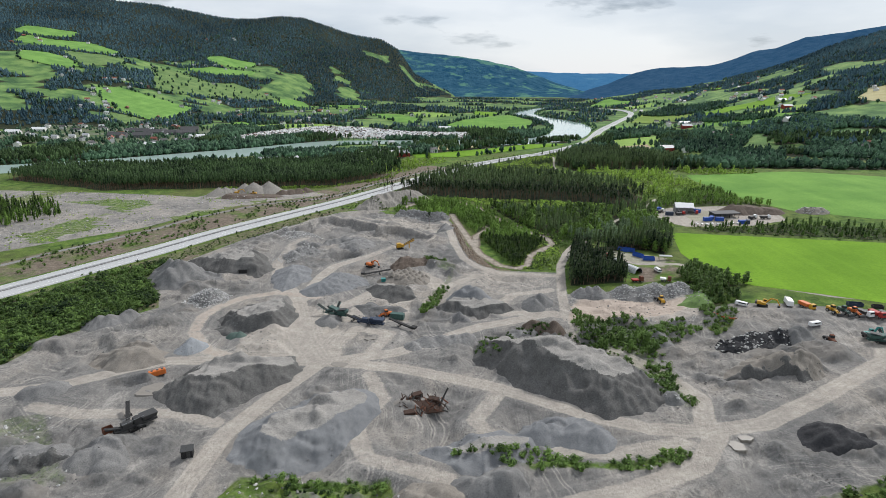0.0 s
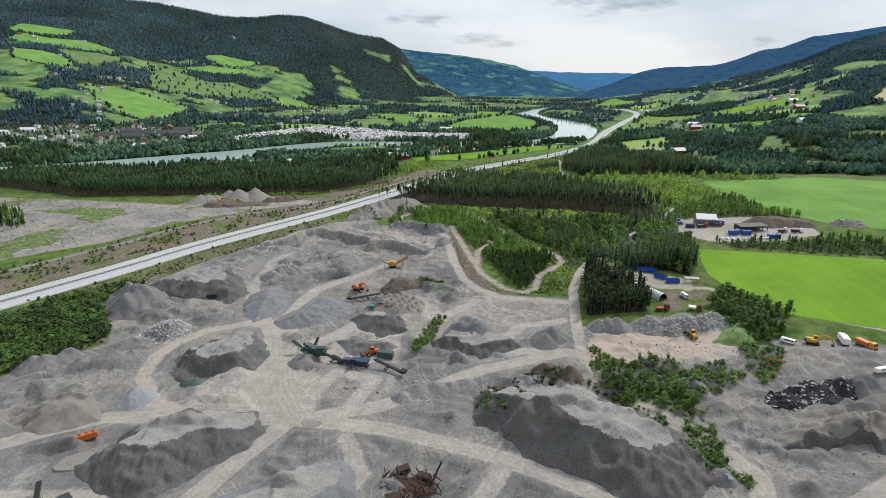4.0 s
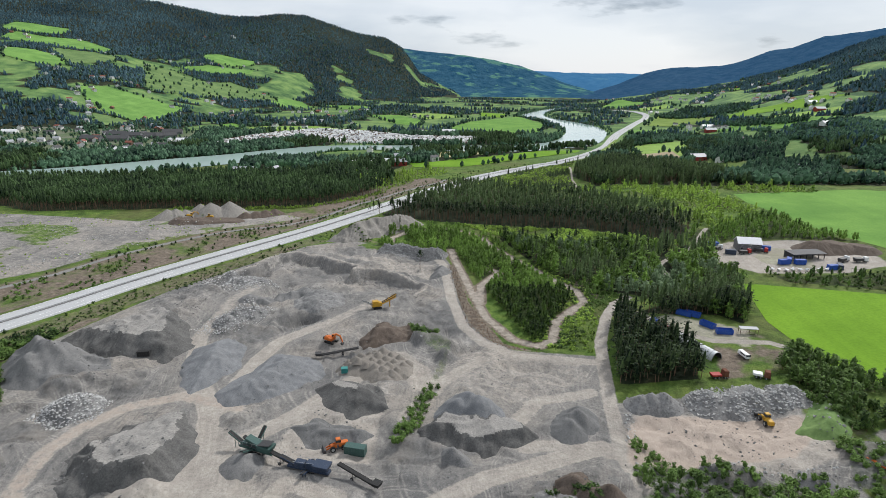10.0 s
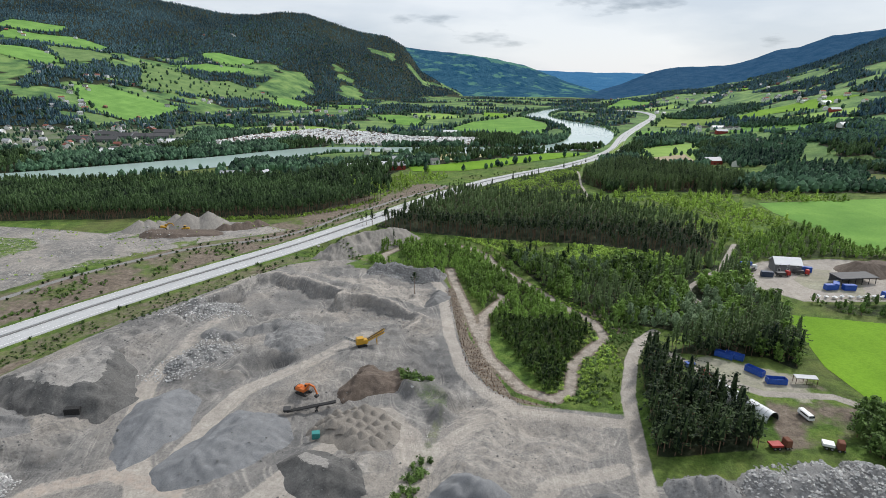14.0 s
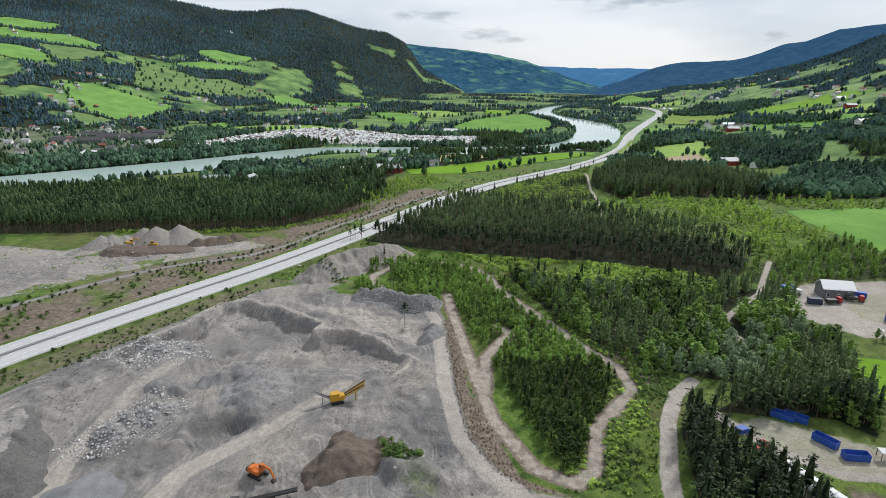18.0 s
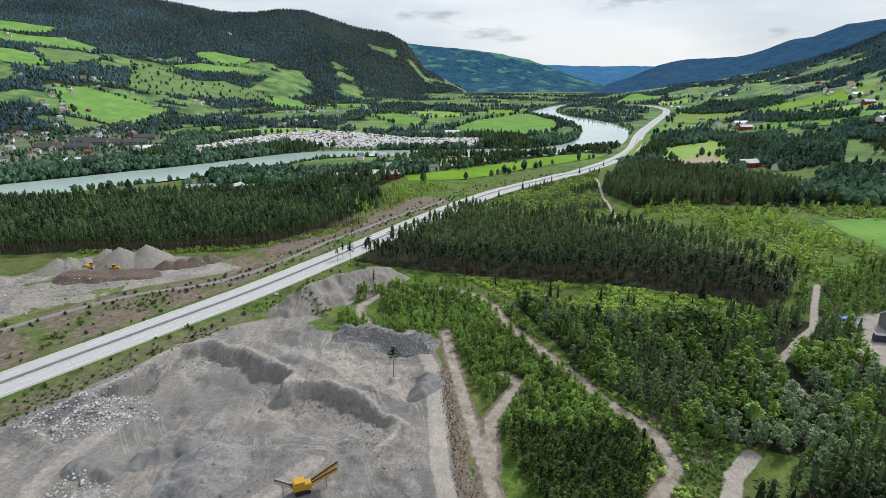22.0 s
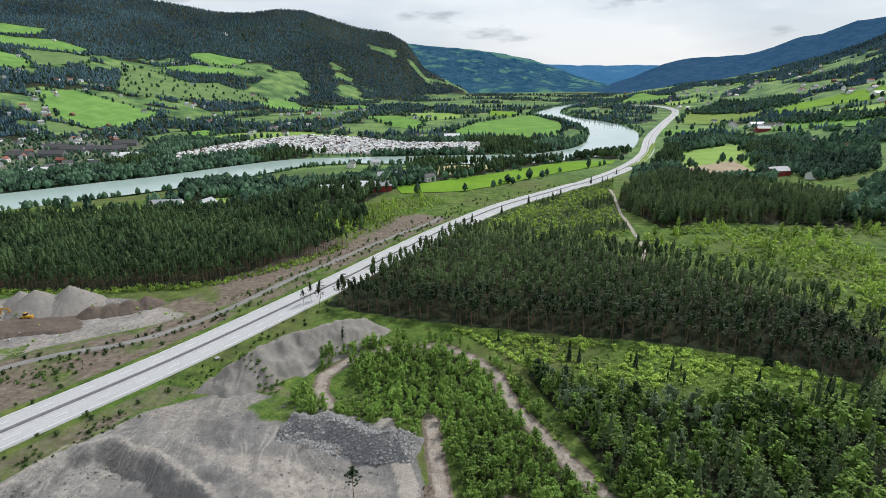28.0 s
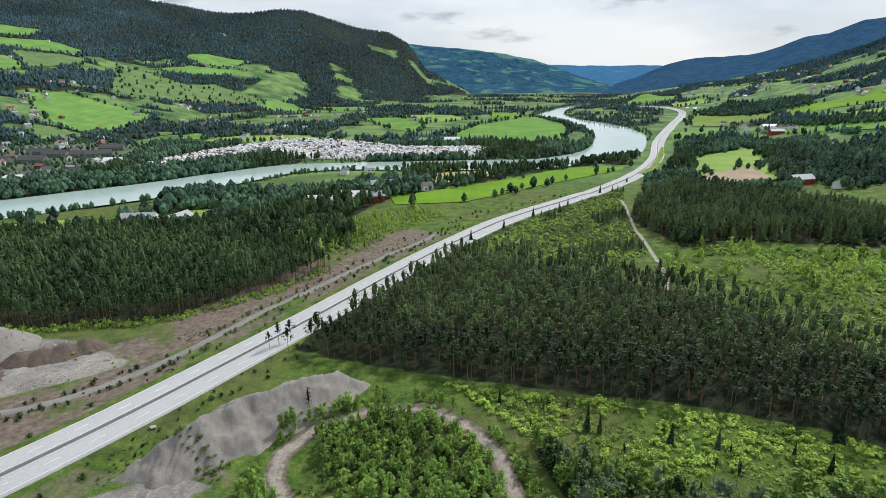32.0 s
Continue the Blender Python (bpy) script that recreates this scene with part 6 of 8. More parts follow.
def boom_screener(label):
    e = tagged(new("boom_screener"), label, "screening plant")
    track_unit(e, -1.1, 3.8, 0.8, 0.5)
    track_unit(e, 1.1, 3.8, 0.8, 0.5)
    part("body", box(B(), (4.4, 2.2, 1.7), (0, 0, 1.9), bevel=0.15), M["yellow"], e)
    part("hopper", box(B(), (2.2, 2.0, 1.0), (-0.6, 0, 3.1), taper=(1.2, 1.2)), M["yellow"], e)
    conveyor(e, (1.4, 0.2, 2.0), (9.2, 0.6, 5.4), 0.8, M["yellow"])
    conveyor(e, (1.4, -0.6, 2.0), (8.6, -1.2, 5.0), 0.8, M["yellow"], "second_conveyor")
    conveyor(e, (-1.6, 0, 2.0), (-6.2, 1.2, 4.4), 0.8, M["steel"], "rear_conveyor")
    return e


def container(name, label, size, paint, open_top=False, ribs=True):
    w, d, h = size
    e = tagged(new(name), label, "container")
    part("floor", box(B(), (w, d, 0.16), (0, 0, 0.16), bevel=0.02), paint, e)
    for s in (-1, 1):
        wall = part("side", box(B(), (w, 0.08, h), (0, s * (d / 2 - 0.04), h / 2 + 0.16), bevel=0.02), paint, e)
        if ribs:
            bm = B()
            for k in range(7):
                box(bm, (0.12, 0.06, h * 0.92), (-w / 2 + w * (k + 0.5) / 7, s * (d / 2 + 0.03), h / 2 + 0.16), bevel=0)
            part("rib", bm, paint, wall)
        part("end", box(B(), (0.08, d - 0.1, h), (s * (w / 2 - 0.04), 0, h / 2 + 0.16), bevel=0.02), paint, e)
    if not open_top:
        part("lid", box(B(), (w + 0.04, d + 0.04, 0.12), (0, 0, h + 0.2), bevel=0.03), paint, e)
    return e


def truck(label, cab_paint, load_paint, box_h=1.2, name="truck", length=8.0):
    e = tagged(new(name), label, "truck")
    for x in (length / 2 - 1.3, -length / 2 + 1.2, -length / 2 + 2.5):
        for y in (-0.95, 0.95):
            wheel(e, x, y, 0.5, 0.35)
    part("chassis", box(B(), (length - 0.6, 1.0, 0.3), (-0.2, 0, 0.8)), M["dark_steel"], e)
    cab = part("cab", box(B(), (1.9, 2.4, 2.2), (length / 2 - 1.0, 0, 1.9), bevel=0.15, taper=(0.85, 0.95)), cab_paint, e)
    part("windscreen", box(B(), (0.2, 2.1, 0.8), (length / 2 - 0.2, 0, 2.4), (0, -8, 0), 0.04), M["glass"], cab, "dark windscreen")
    part("cargo_body", box(B(), (length - 2.6, 2.45, box_h), (-1.2, 0, 1.05 + box_h / 2), bevel=0.06), load_paint, e)
    part("bumper", box(B(), (0.25, 2.4, 0.4), (length / 2 - 0.05, 0, 0.65)), M["dark_steel"], e)
    return e


def van(label, paint, name="van"):
    e = tagged(new(name), label, "van")
    for x in (1.6, -1.6):
        for y in (-0.85, 0.85):
            wheel(e, x, y, 0.36, 0.24)
    body = part("body", box(B(), (5.4, 1.95, 1.6), (0, 0, 1.25), bevel=0.22, taper=(0.92, 0.9)), paint, e)
    part("windscreen", box(B(), (0.3, 1.7, 0.65), (2.42, 0, 1.65), (0, -25, 0), 0.04), M["glass"], body, "dark windscreen")
    for y in (-0.96, 0.96):
        part("window", box(B(), (3.2, 0.06, 0.5), (0.4, y * 0.97, 1.6), bevel=0.02), M["glass"], body, "dark side windows")
    return e


def house(label, size, wall, roof, name="house", category="house", near=False):
    """A gabled building: walls, two roof slopes, windows with panes, a door and a chimney."""
    w, d, h = size
    e = tagged(new(name), label, category)
    rise = d * 0.32
    bm = B()
    pts = [(-w / 2, -d / 2, -1), (w / 2, -d / 2, -1), (w / 2, d / 2, -1), (-w / 2, d / 2, -1), (-w / 2, -d / 2, h), (w / 2, -d / 2, h), (w / 2, d / 2, h), (-w / 2, d / 2, h), (-w / 2, 0, h + rise), (w / 2, 0, h + rise)]
    vs = [bm.verts.new(p) for p in pts]
    for f in ((0, 1, 5, 4), (2, 3, 7, 6), (1, 2, 6, 9, 5), (3, 0, 4, 8, 7), (3, 2, 1, 0)):
        bm.faces.new([vs[i] for i in f])
    part("wall", bm, M[wall], e)
    slant = math.hypot(d / 2 + 0.5, rise * (1 + 1.0 / d))
    tip = math.degrees(math.atan2(rise, d / 2))
    r0 = None
    for s in (-1, 1):
        bm = box(B(), (w + 0.9, slant, 0.22), (0, s * (d / 4 + 0.2), h + rise / 2 - 0.06), (-s * tip, 0, 0), 0.04)
        o = part("roof", bm, M[roof], e)
        r0 = r0 or o
    if category == "house":
        part("chimney", box(B(), (0.7, 0.7, 1.6), (w * 0.2, 0.3, h + rise + 0.3)), M["wall_brown"], r0, "brick chimney")
    n = max(2, int(w / (3.2 if near else 6.0)))
    for s in (-1, 1):
        for row in range(1 if h < 4 or not near else 2):
            for k in range(n):
                x = -w / 2 + w * (k + 0.5) / n
                z = (1.5 if near else 2.0) + row * 2.5
                if near:
                    win = part("window", box(B(), (1.35, 0.12, 1.35), (x, s * (d / 2 + 0.03), z), bevel=0.02), M["white"], e, "white window frame")
                    part("pane", box(B(), (1.1, 0.08, 1.1), (x, s * (d / 2 + 0.08), z), bevel=0), M["glass"], win)
                else:
                    part("window", box(B(), (1.6, 0.12, 1.3), (x, s * (d / 2 + 0.03), z), bevel=0.0), M["glass"], e, "dark window")
    part("door", box(B(), (0.12, 1.1, 2.1), (w / 2 + 0.04, 0, 1.05), bevel=0.02), M["wall_brown"], e, "brown door")
    return e


def arched_hall(label, w, d, h):
    """A tunnel tent on hoops with an open dark front."""
    e = tagged(new("tent_hall"), label, "tent hall")
    a = np.linspace(0, math.pi, 15)
    for name, r, mat in (("cover", 1.0, "canvas"), ("lining", 0.96, "dark_steel")):
        v = np.array([(x, math.cos(t) * d / 2 * r, math.sin(t) * h * r - 0.1) for x in (-w / 2, w / 2) for t in a])
        o = new(name, mesh_from(name, v, grid_faces(2, 15), True, [M[mat]]))
        o.parent = e
    bm = B()
    vs = [bm.verts.new((-w / 2 + 0.05, math.cos(t) * d / 2, math.sin(t) * h)) for t in a]
    bm.faces.new(vs)
    part("back_wall", bm, M["canvas"], e)
    for k in range(6):
        x = -w / 2 + w * k / 5
        bm = B()
        for t0, t1 in zip(a, a[1:]):
            p, q = Vector((x, math.cos(t0) * d * 0.505, math.sin(t0) * h * 1.01)), Vector((x, math.cos(t1) * d * 0.505, math.sin(t1) * h * 1.01))
            c = (p + q) / 2
            box(bm, (0.12, (q - p).length, 0.06), tuple(c), (math.degrees(math.atan2(q.z - p.z, q.y - p.y)), 0, 0), 0)
        part("hoop", bm, M["steel"], e)
    return e


# -- quarry machines --
put(boom_screener("yellow tracked screener with raised conveyor booms"), -44.3, 333, 28)
put(excavator("orange excavator standing above the dumped loads", M["orange"], 0.9), -56, 298.5, -25)
put(stacker("long dark steel conveyor beside the dumped loads", 15, M["dark_steel"]), -51.5, 292, 14)
put(container("generator_box", "small teal generator box on gravel", (2.2, 1.8, 1.6), M["teal"]), -45.3, 275.5, 15, 0.4, True)
put(screening_plant("dark green mobile screening plant with conveyors", M["green"]), -58.5, 229, -18)
put(stacker("black feed conveyor between the two plants", 9, M["dark_steel"]), -50, 226.3, 162)
put(crusher("navy blue mobile crusher beside the screening plant", M["navy"]), -42.5, 223.8, -12)
put(stacker("black stacker conveyor behind the crusher", 12, M["black"]), -29, 221, 155)
put(wheel_loader("orange wheel loader loading the crusher", M["orange"]), -38, 236, 205)
put(container("storage_container", "dark green steel storage container", (6, 2.4, 2.4), M["green"]), -32.5, 234.3, -8)
put(container("dark_trailer", "small dark trailer beside the bank", (4.2, 2.0, 1.8), M["black"]), -119.5, 278.5, 15)
tank = tagged(new("orange_hopper"), "bright orange steel hopper unit parked on gravel", "machine")
part("shell", box(B(), (7.2, 2.5, 2.3), (0, 0, 1.75), bevel=0.2, taper=(0.96, 0.8)), M["orange"], tank)
for x in (-2, 0.2, 2.2):
    part("hatch", rod(B(), 0.55, 0.14, (x, 0, 2.95), (0, 0, 0), 14), M["dark_steel"], tank, "dark round hatch")
part("nose", box(B(), (1.2, 2.2, 1.4), (-3.9, 0, 1.4), bevel=0.2), M["orange"], tank)
for x in (-2.4, 2.4):
    part("skid", box(B(), (0.5, 2.4, 0.6), (x, 0, 0.3)), M["dark_steel"], tank)
put(tank, -108, 173.5, 40)
tank.scale = (0.78, 0.78, 0.78)
put(crusher("old dark crusher with raised conveyor", M["dark_steel"]), -98, 143.5, 52)
put(stacker("dark conveyor leaning over the old crusher", 11, M["dark_steel"]), -103, 148, 120)
put(container("rusty_skip", "rusty brown open skip beside the crusher", (2.6, 2.0, 1.6), M["rust"], True), -103.5, 139, 50)
hut = tagged(new("site_hut"), "small black site hut with a blue-grey roof", "hut")
part("wall", box(B(), (3.0, 2.6, 2.2), (0, 0, 1.1)), M["black"], hut)
part("roof", box(B(), (3.4, 3.0, 0.2), (0, 0, 2.35), (4, 0, 0)), M["dark_steel"], hut, "dark blue-grey sheet roof")
part("door", box(B(), (0.9, 0.1, 1.9), (0.4, -1.33, 1.0)), M["dark_steel"], hut)
put(hut, -76.6, 132, 20)
tarp = heap(-93.5, 206, 4.6, 3.2, 23, 2.8, "tarp", "heap under a green netting tarpaulin", 0.15, "tarpaulin_heap", "covered heap")

scrap = tagged(new("scrap_heap"), "heap of rusty scrap girders and bins", "scrap heap")
rng = np.random.RandomState(5)
part("mound", box(B(), (13, 8.5, 1.5), (0, 0, 0.3), (0, 0, 10), 0.5, (0.45, 0.45)), M["rust_dark"], scrap, "dark rusty fines")
for k in range(90):
    x, y, a = rng.uniform(-7.5, 7.5), rng.uniform(-5, 5), rng.uniform(0, 3.14)
    n, z = rng.uniform(1.0, 4.0), rng.uniform(0.3, 2.2) * (1 - 0.5 * max(abs(x) / 7.5, abs(y) / 5)) + 0.2
    tilt = rng.uniform(-0.9, 1.3)
    d = Vector((math.cos(a) * n, math.sin(a) * n, tilt))
    part("girder", beam(Vector((x, y, z)) - d / 2, Vector((x, y, z + 0.3)) + d / 2, rng.uniform(0.1, 0.3), rng.uniform(0.12, 0.4)), M["rust" if k % 7 == 0 else ("rust_dark", "dark_steel", "rust_dark")[k % 3]], scrap)
for x, y, a in ((-4.5, -5.2, 5), (-1.8, 5.2, 20), (3.5, 2.0, -30)):
    part("bin", box(B(), (3.4, 2.0, 1.6), (x, y, 1.0), (4, -5, a), 0.06), M["rust_dark"], scrap, "battered rusty bin")
part("crane_arm", beam((5.0, -1.0, 0.6), (8.2, 3.4, 4.4), 0.4, 0.5), M["black"], scrap, "black lattice arm")
put(scrap, -14.5, 162.5, 8)

# -- recycling yard and machine yard --
put(wheel_loader("yellow wheel loader facing the rubble heap", M["yellow"]), 87.2, 254, 95)
put(van("white delivery van parked at the yard's edge", M["white"], "white_van"), 119.7, 246, -40)
put(excavator("yellow excavator with lowered arm in the yard", M["yellow"]), 128.5, 245.5, -25)
put(truck("white box lorry parked beside the track", M["white"], M["white"], 2.3, "box_lorry", 7.5), 140, 246.5, 75)
put(truck("yellow dump truck with raised body", M["yellow"], M["orange"], 1.4, "dump_truck", 7.5), 146, 243, -70)
put(wheel_loader("yellow wheel loader parked in a row", M["yellow"]), 152.5, 235.5, -75)
put(wheel_loader("green tractor parked in a row", M["green"]), 156.5, 234.8, -75)
put(wheel_loader("orange wheel loader parked in a row", M["orange"]), 160.5, 234.3, -75)
put(truck("white tipper truck parked in a row", M["white"], M["dark_steel"], 1.1, "tipper_truck", 7), 164.5, 233.8, -75)
put(truck("dark red lorry parked in a row", M["red"], M["red"], 1.3, "lorry", 7), 168.8, 233, -75)
put(truck("dark red lorry at the row's end", M["red"], M["dark_steel"], 1.3, "lorry", 7), 172.8, 233, -75)
put(screening_plant("long green and yellow screening plant in the yard", M["green"]), 156, 209, 172)
put(excavator("teal excavator behind the screening plant", M["teal"], 0.8), 154, 213.5, 10)
put(wheel_loader("rust-brown old loader on gravel", M["rust"]), 135.3, 206.5, 80)
put(stacker("orange drilling frame lying on the bank", 9, M["orange"]), 106.5, 229.5, -62)
put(container("blue_skip", "navy blue open skip by the field edge", (6, 2.4, 1.5), M["navy"], True), 168, 246, -5)
put(container("grey_skip", "grey open skip by the field edge", (4, 2.2, 1.2), M["dark_steel"], True), 176, 243.5, -5)
put(house("red timber shed at the machine yard", (9, 7, 3.6), "wall_red", "roof_dark", "red_shed", "shed", True), 183, 236, 60)
shed = van("white caravan among the bushes", M["white"], "caravan")
put(shed, 137.5, 221.5, 20)

# -- clearing behind the grove --
for x, y, a in ((89, 333.5, -35), (92.3, 332.5, -35), (94.5, 321.3, -55), (98.6, 314.8, -3)):
    put(container("blue_container", "blue open-topped waste container on gravel", (6.2, 2.4, 1.9), M["blue"], True), x, y, a)
port = tagged(new("carport"), "low open shelter with a pale flat roof", "shelter")
part("roof", box(B(), (7.0, 2.6, 0.18), (0, 0, 2.3), (3, 0, 0)), M["roof_grey"], port)
for x in (-3.3, 0, 3.3):
    for y in (-1.1, 1.1):
        part("post", box(B(), (0.15, 0.15, 2.3), (x, y, 1.15), bevel=0), M["wall_brown"], port)
put(port, 107.7, 314.8, -3)
put(arched_hall("white arched tent hall with open front", 10, 6.5, 4.0), 79.5, 305, -62)
put(arched_hall("pale grey arched tent hall among trees", 8, 5, 3.2), 85.5, 296, -62)
put(van("cream camper van on the grass", M["white"], "camper_van"), 97.6, 294.5, -80)
put(truck("old red flatbed trailer on grass", M["rust"], M["red"], 0.6, "trailer", 6), 83.2, 279.5, 8)
put(truck("rusty farm trailer with pale lid", M["rust"], M["white"], 0.8, "trailer", 5.5), 97, 279.3, -20)
put(wheel_loader("small white and red loader in the clearing", M["red"]), 76.2, 317.2, 30)
put(container("blue_tarpaulin_box", "bright blue covered box by the trees", (3, 2.2, 1.2), M["blue"]), 74.5, 326, 20)

# -- waste yard to the north-east --
put(house("dark grey workshop with a white sheet roof", (12.5, 8.5, 4.4), "wall_grey", "roof_white", "workshop", "workshop", True), 156, 430.5, -6)
low = tagged(new("open_shed"), "long dark flat-roofed storage shed", "shed")
part("roof", box(B(), (20, 8, 0.35), (0, 0, 3.6), (3, 0, 0)), M["roof_dark"], low)
part("back_wall", box(B(), (19.4, 0.2, 3.6), (0, 3.6, 1.7)), M["wall_grey"], low)
for k in range(6):
    part("post", box(B(), (0.25, 0.25, 3.5), (-9 + 3.6 * k, -3.5, 1.7), bevel=0), M["dark_steel"], low)
put(low, 178, 411, 12)
for x, y, a, m in ((163, 402, 10, "blue"), (166.5, 404, 60, "blue"), (171, 401.5, 5, "blue"), (183, 393, 10, "blue"), (187, 394, 70, "navy"), (165, 428, -20, "blue"), (139, 436, 10, "blue"), (134, 431, 5, "navy"), (143, 421, -10, "navy")):
    put(container("waste_container", "closed blue steel waste container in the yard", (5.5, 2.4, 2.4), M[m]), x, y, a)
for x, y, a, m in ((139, 429, 40, "white"), (151, 421.5, 10, "red"), (161, 424, -20, "red"), (195, 405, 30, "white"), (203, 404, 0, "white")):
    put(truck("parked lorry in the waste yard", M[m], M["dark_steel"], 1.2, "lorry", 7), x, y, a)
for k in range(9):
    o = new("wrapped_bale", mesh_from("wrapped_bale", *stone_shape(40 + k, 0.8), False, [M["white"]]))
    o.location, o.scale = (152 + k * 3.4, 391.5 - 0.4 * (k % 3), gz(152 + k * 3.4, 391.5) + 0.9), (3.2, 2.6, 2.4)
    tagged(o, "white wrapped bale at the yard's edge", "bale", "white bales along the yard")

# -- western flat --
put(wheel_loader("yellow wheel loader on dark earth", M["yellow"]), -194, 487, 190)
put(excavator("yellow excavator digging the dark earth", M["yellow"]), -208.9, 489, 10)
sign = tagged(new("road_sign"), "grey backed road sign on two posts", "road sign")
part("panel", box(B(), (2.4, 0.1, 2.2), (0, 0, 3.0)), M["steel"], sign)
for x in (-0.8, 0.8):
    part("post", rod(B(), 0.07, 4.0, (x, 0.1, 1.9), (0, 0, 0), 8), M["steel"], sign)
put(sign, -109.5, 494, -65)

# -- farms and houses of the valley --
VARIANTS = [
    house("white timber house with a dark roof", (11, 8, 5.2), "wall_white", "roof_dark"),
    house("white timber house with a grey roof", (10, 8, 4.8), "wall_white", "roof_grey"),
    house("red timber house with a dark roof", (11, 8, 4.8), "wall_red", "roof_dark"),
    house("brown timber house with a red-brown roof", (10, 7.5, 4.6), "wall_brown", "roof_red"),
    house("yellowish white house with a red-brown roof", (12, 8, 5.4), "wall_white", "roof_red"),
    house("white-roofed low hall among gardens", (26, 12, 4.5), "wall_white", "roof_white", "hall", "hall"),
    house("long grey commercial building with a dark roof", (34, 15, 5.5), "wall_grey", "roof_dark", "commercial_building", "building"),
    house("red timber barn with a grey sheet roof", (22, 11, 5.5), "wall_red", "roof_grey", "barn", "barn"),
]
VARIANT_GROUP = ["houses in the valley"] * 5 + ["halls in the town", "commercial buildings in the town", "barns in the valley"]
for o, g in zip(VARIANTS, VARIANT_GROUP):
    tagged(o, group=g)
used = set()


def site(kind, x, y, turn):
    if kind in used:
        o = copy_thing(VARIANTS[kind], pose(x, y, gz(x, y), 0, 0, turn))
    else:
        o = put(VARIANTS[kind], x, y, turn)
        used.add(kind)
    return o


rng = np.random.RandomState(9)
HILL_HOMES = [(-1140, 2212), (-1085, 2244), (-1056, 2281), (-1038, 2324), (-975, 2475), (-950, 2571), (-1218, 2959), (-1266, 2770), (-1094, 1744), (-1080, 1766), (-1002, 1758), (-1202, 1717),
              (-910, 1414), (-931, 1431), (-888, 1364), (-904, 1477), (-981, 1439), (-822, 1928), (-1550, 2055), (-1520, 2030), (-1190, 1690), (-1169, 1622), (-1072, 1786), (-996, 2323), (-1020, 2340), (-1200, 2940)]
TOWN_HOMES = [(-700, 1204), (-496, 1008), (-512, 973), (-515, 923), (-486, 916), (-643, 1376), (-385, 1340), (-745, 1736), (-747, 1802), (-456, 1513), (-446, 1538), (-395, 1513), (-307, 1454),
              (-511, 1823), (-478, 1866), (-433, 1929), (-930, 1435), (-815, 1460), (-709, 1314), (-745, 964), (-727, 880), (-445, 1318), (-430, 1497), (-825, 1187), (-802, 1120), (-690, 1150), (-660, 1240), (-740, 1280), (-780, 1330), (-850, 1300)]
MID_HOMES = [(-130, 1309), (-86, 1310), (-191, 1729), (-159, 1745), (-168, 957), (-144, 979), (-63, 854)]
EAST_HOMES = [(208, 830), (296, 835), (483, 1378), (478, 1593), (500, 1375), (448, 1136), (451, 1055), (812, 1867), (829, 1852), (745, 1593), (764, 1560), (828, 1954), (783, 2347), (800, 2302), (838, 2290),
              (638, 2397), (665, 2380), (587, 2990), (615, 2972), (979, 2481), (966, 2268), (994, 2651), (1227, 2734), (1078, 3300), (710, 1430), (758, 1480), (770, 1406)]
FAR_EAST_HOMES = [(823, 1835), (796, 1886), (913, 1434), (899, 1400), (622, 1052), (606, 1190), (640, 1197), (558, 905), (568, 885), (588, 903), (350, 753), (343, 723), (403, 950), (509, 1364), (840, 1800), (860, 1850), (805, 1800), (875, 1900)]
for x, y in spread(TOWN, 46, 23, lambda x, y: np.random.RandomState(24).uniform(0, 1, len(x)) < 0.75):
    TOWN_HOMES.append((float(x), float(y)))
for poly in (FIELDS[2][0], FIELDS[5][0], FIELDS[10][0], FIELDS[7][0], FIELDS[29][0]):
    for k in range(0, len(poly), 2):
        HILL_HOMES.append((poly[k][0] + 14.0, poly[k][1] - 18.0))
VILLAGES = [(826, 1895), (763, 1634), (753, 1560), (742, 2221), (838, 2295), (546, 2000), (760, 2478), (1023, 2441), (1004, 2164), (578, 2308), (477, 1453),
            (-465, 1445), (-421, 1656), (-411, 1954), (-689, 1656), (-1008, 1504), (-931, 1358), (-1072, 1724), (-800, 1821), (-541, 1844)]
for x, y in VILLAGES:
    for _ in range(4):
        MID_HOMES.append((x + rng.normal(0, 30), y + rng.normal(0, 45)))
for homes in (HILL_HOMES, TOWN_HOMES, MID_HOMES, EAST_HOMES, FAR_EAST_HOMES):
    for x, y in homes:
        site(rng.choice([0, 1, 4, 0, 1, 1, 3, 0]), x, y, rng.uniform(0, 180))
for x, y, a in ((-612, 1037, 10), (-621, 1090, 5), (-580, 1091, 12), (-586, 1164, 20), (-660, 1110, 5), (-481, 946, 10), (-561, 1097, 30), (-653, 1028, 0)):
    site(6, x, y, a)
for x, y, a in ((-880, 1061, 5), (-865, 1109, 10), (-525, 898, 20), (-496, 1035, 10), (-70, 1290, 0), (490, 1415, 10), (610, 1180, 15), (745, 1500, 20), (-142, 781, 10), (-120, 800, 0)):
    site(5, x, y, a)
for x, y, a in ((-103, 794, 20), (276, 860, 20), (-106, 860, 15), (470, 1340, 0), (-227, 707, 80), (700, 1380, 10)):
    site(7, x, y, a)
put(house("long white barn with a grey roof in a meadow", (24, 10, 5), "wall_white", "roof_grey", "barn", "barn", True), -261, 714, 12)
rng = np.random.RandomState(15)
for k in range(9):
    o = tagged(new("hay_bale", mesh_from("hay_bale", *stone_shape(60 + k, 0.9), True, [M["white"]])), "white wrapped round hay bale on a meadow", "hay bale", "bales on the meadow")
    x, y = -45 + rng.uniform(-12, 35), 930 + rng.uniform(-20, 40)
    o.location, o.scale = (x, y, gz(x, y) + 1.2), (2.2, 2.2, 2.2)

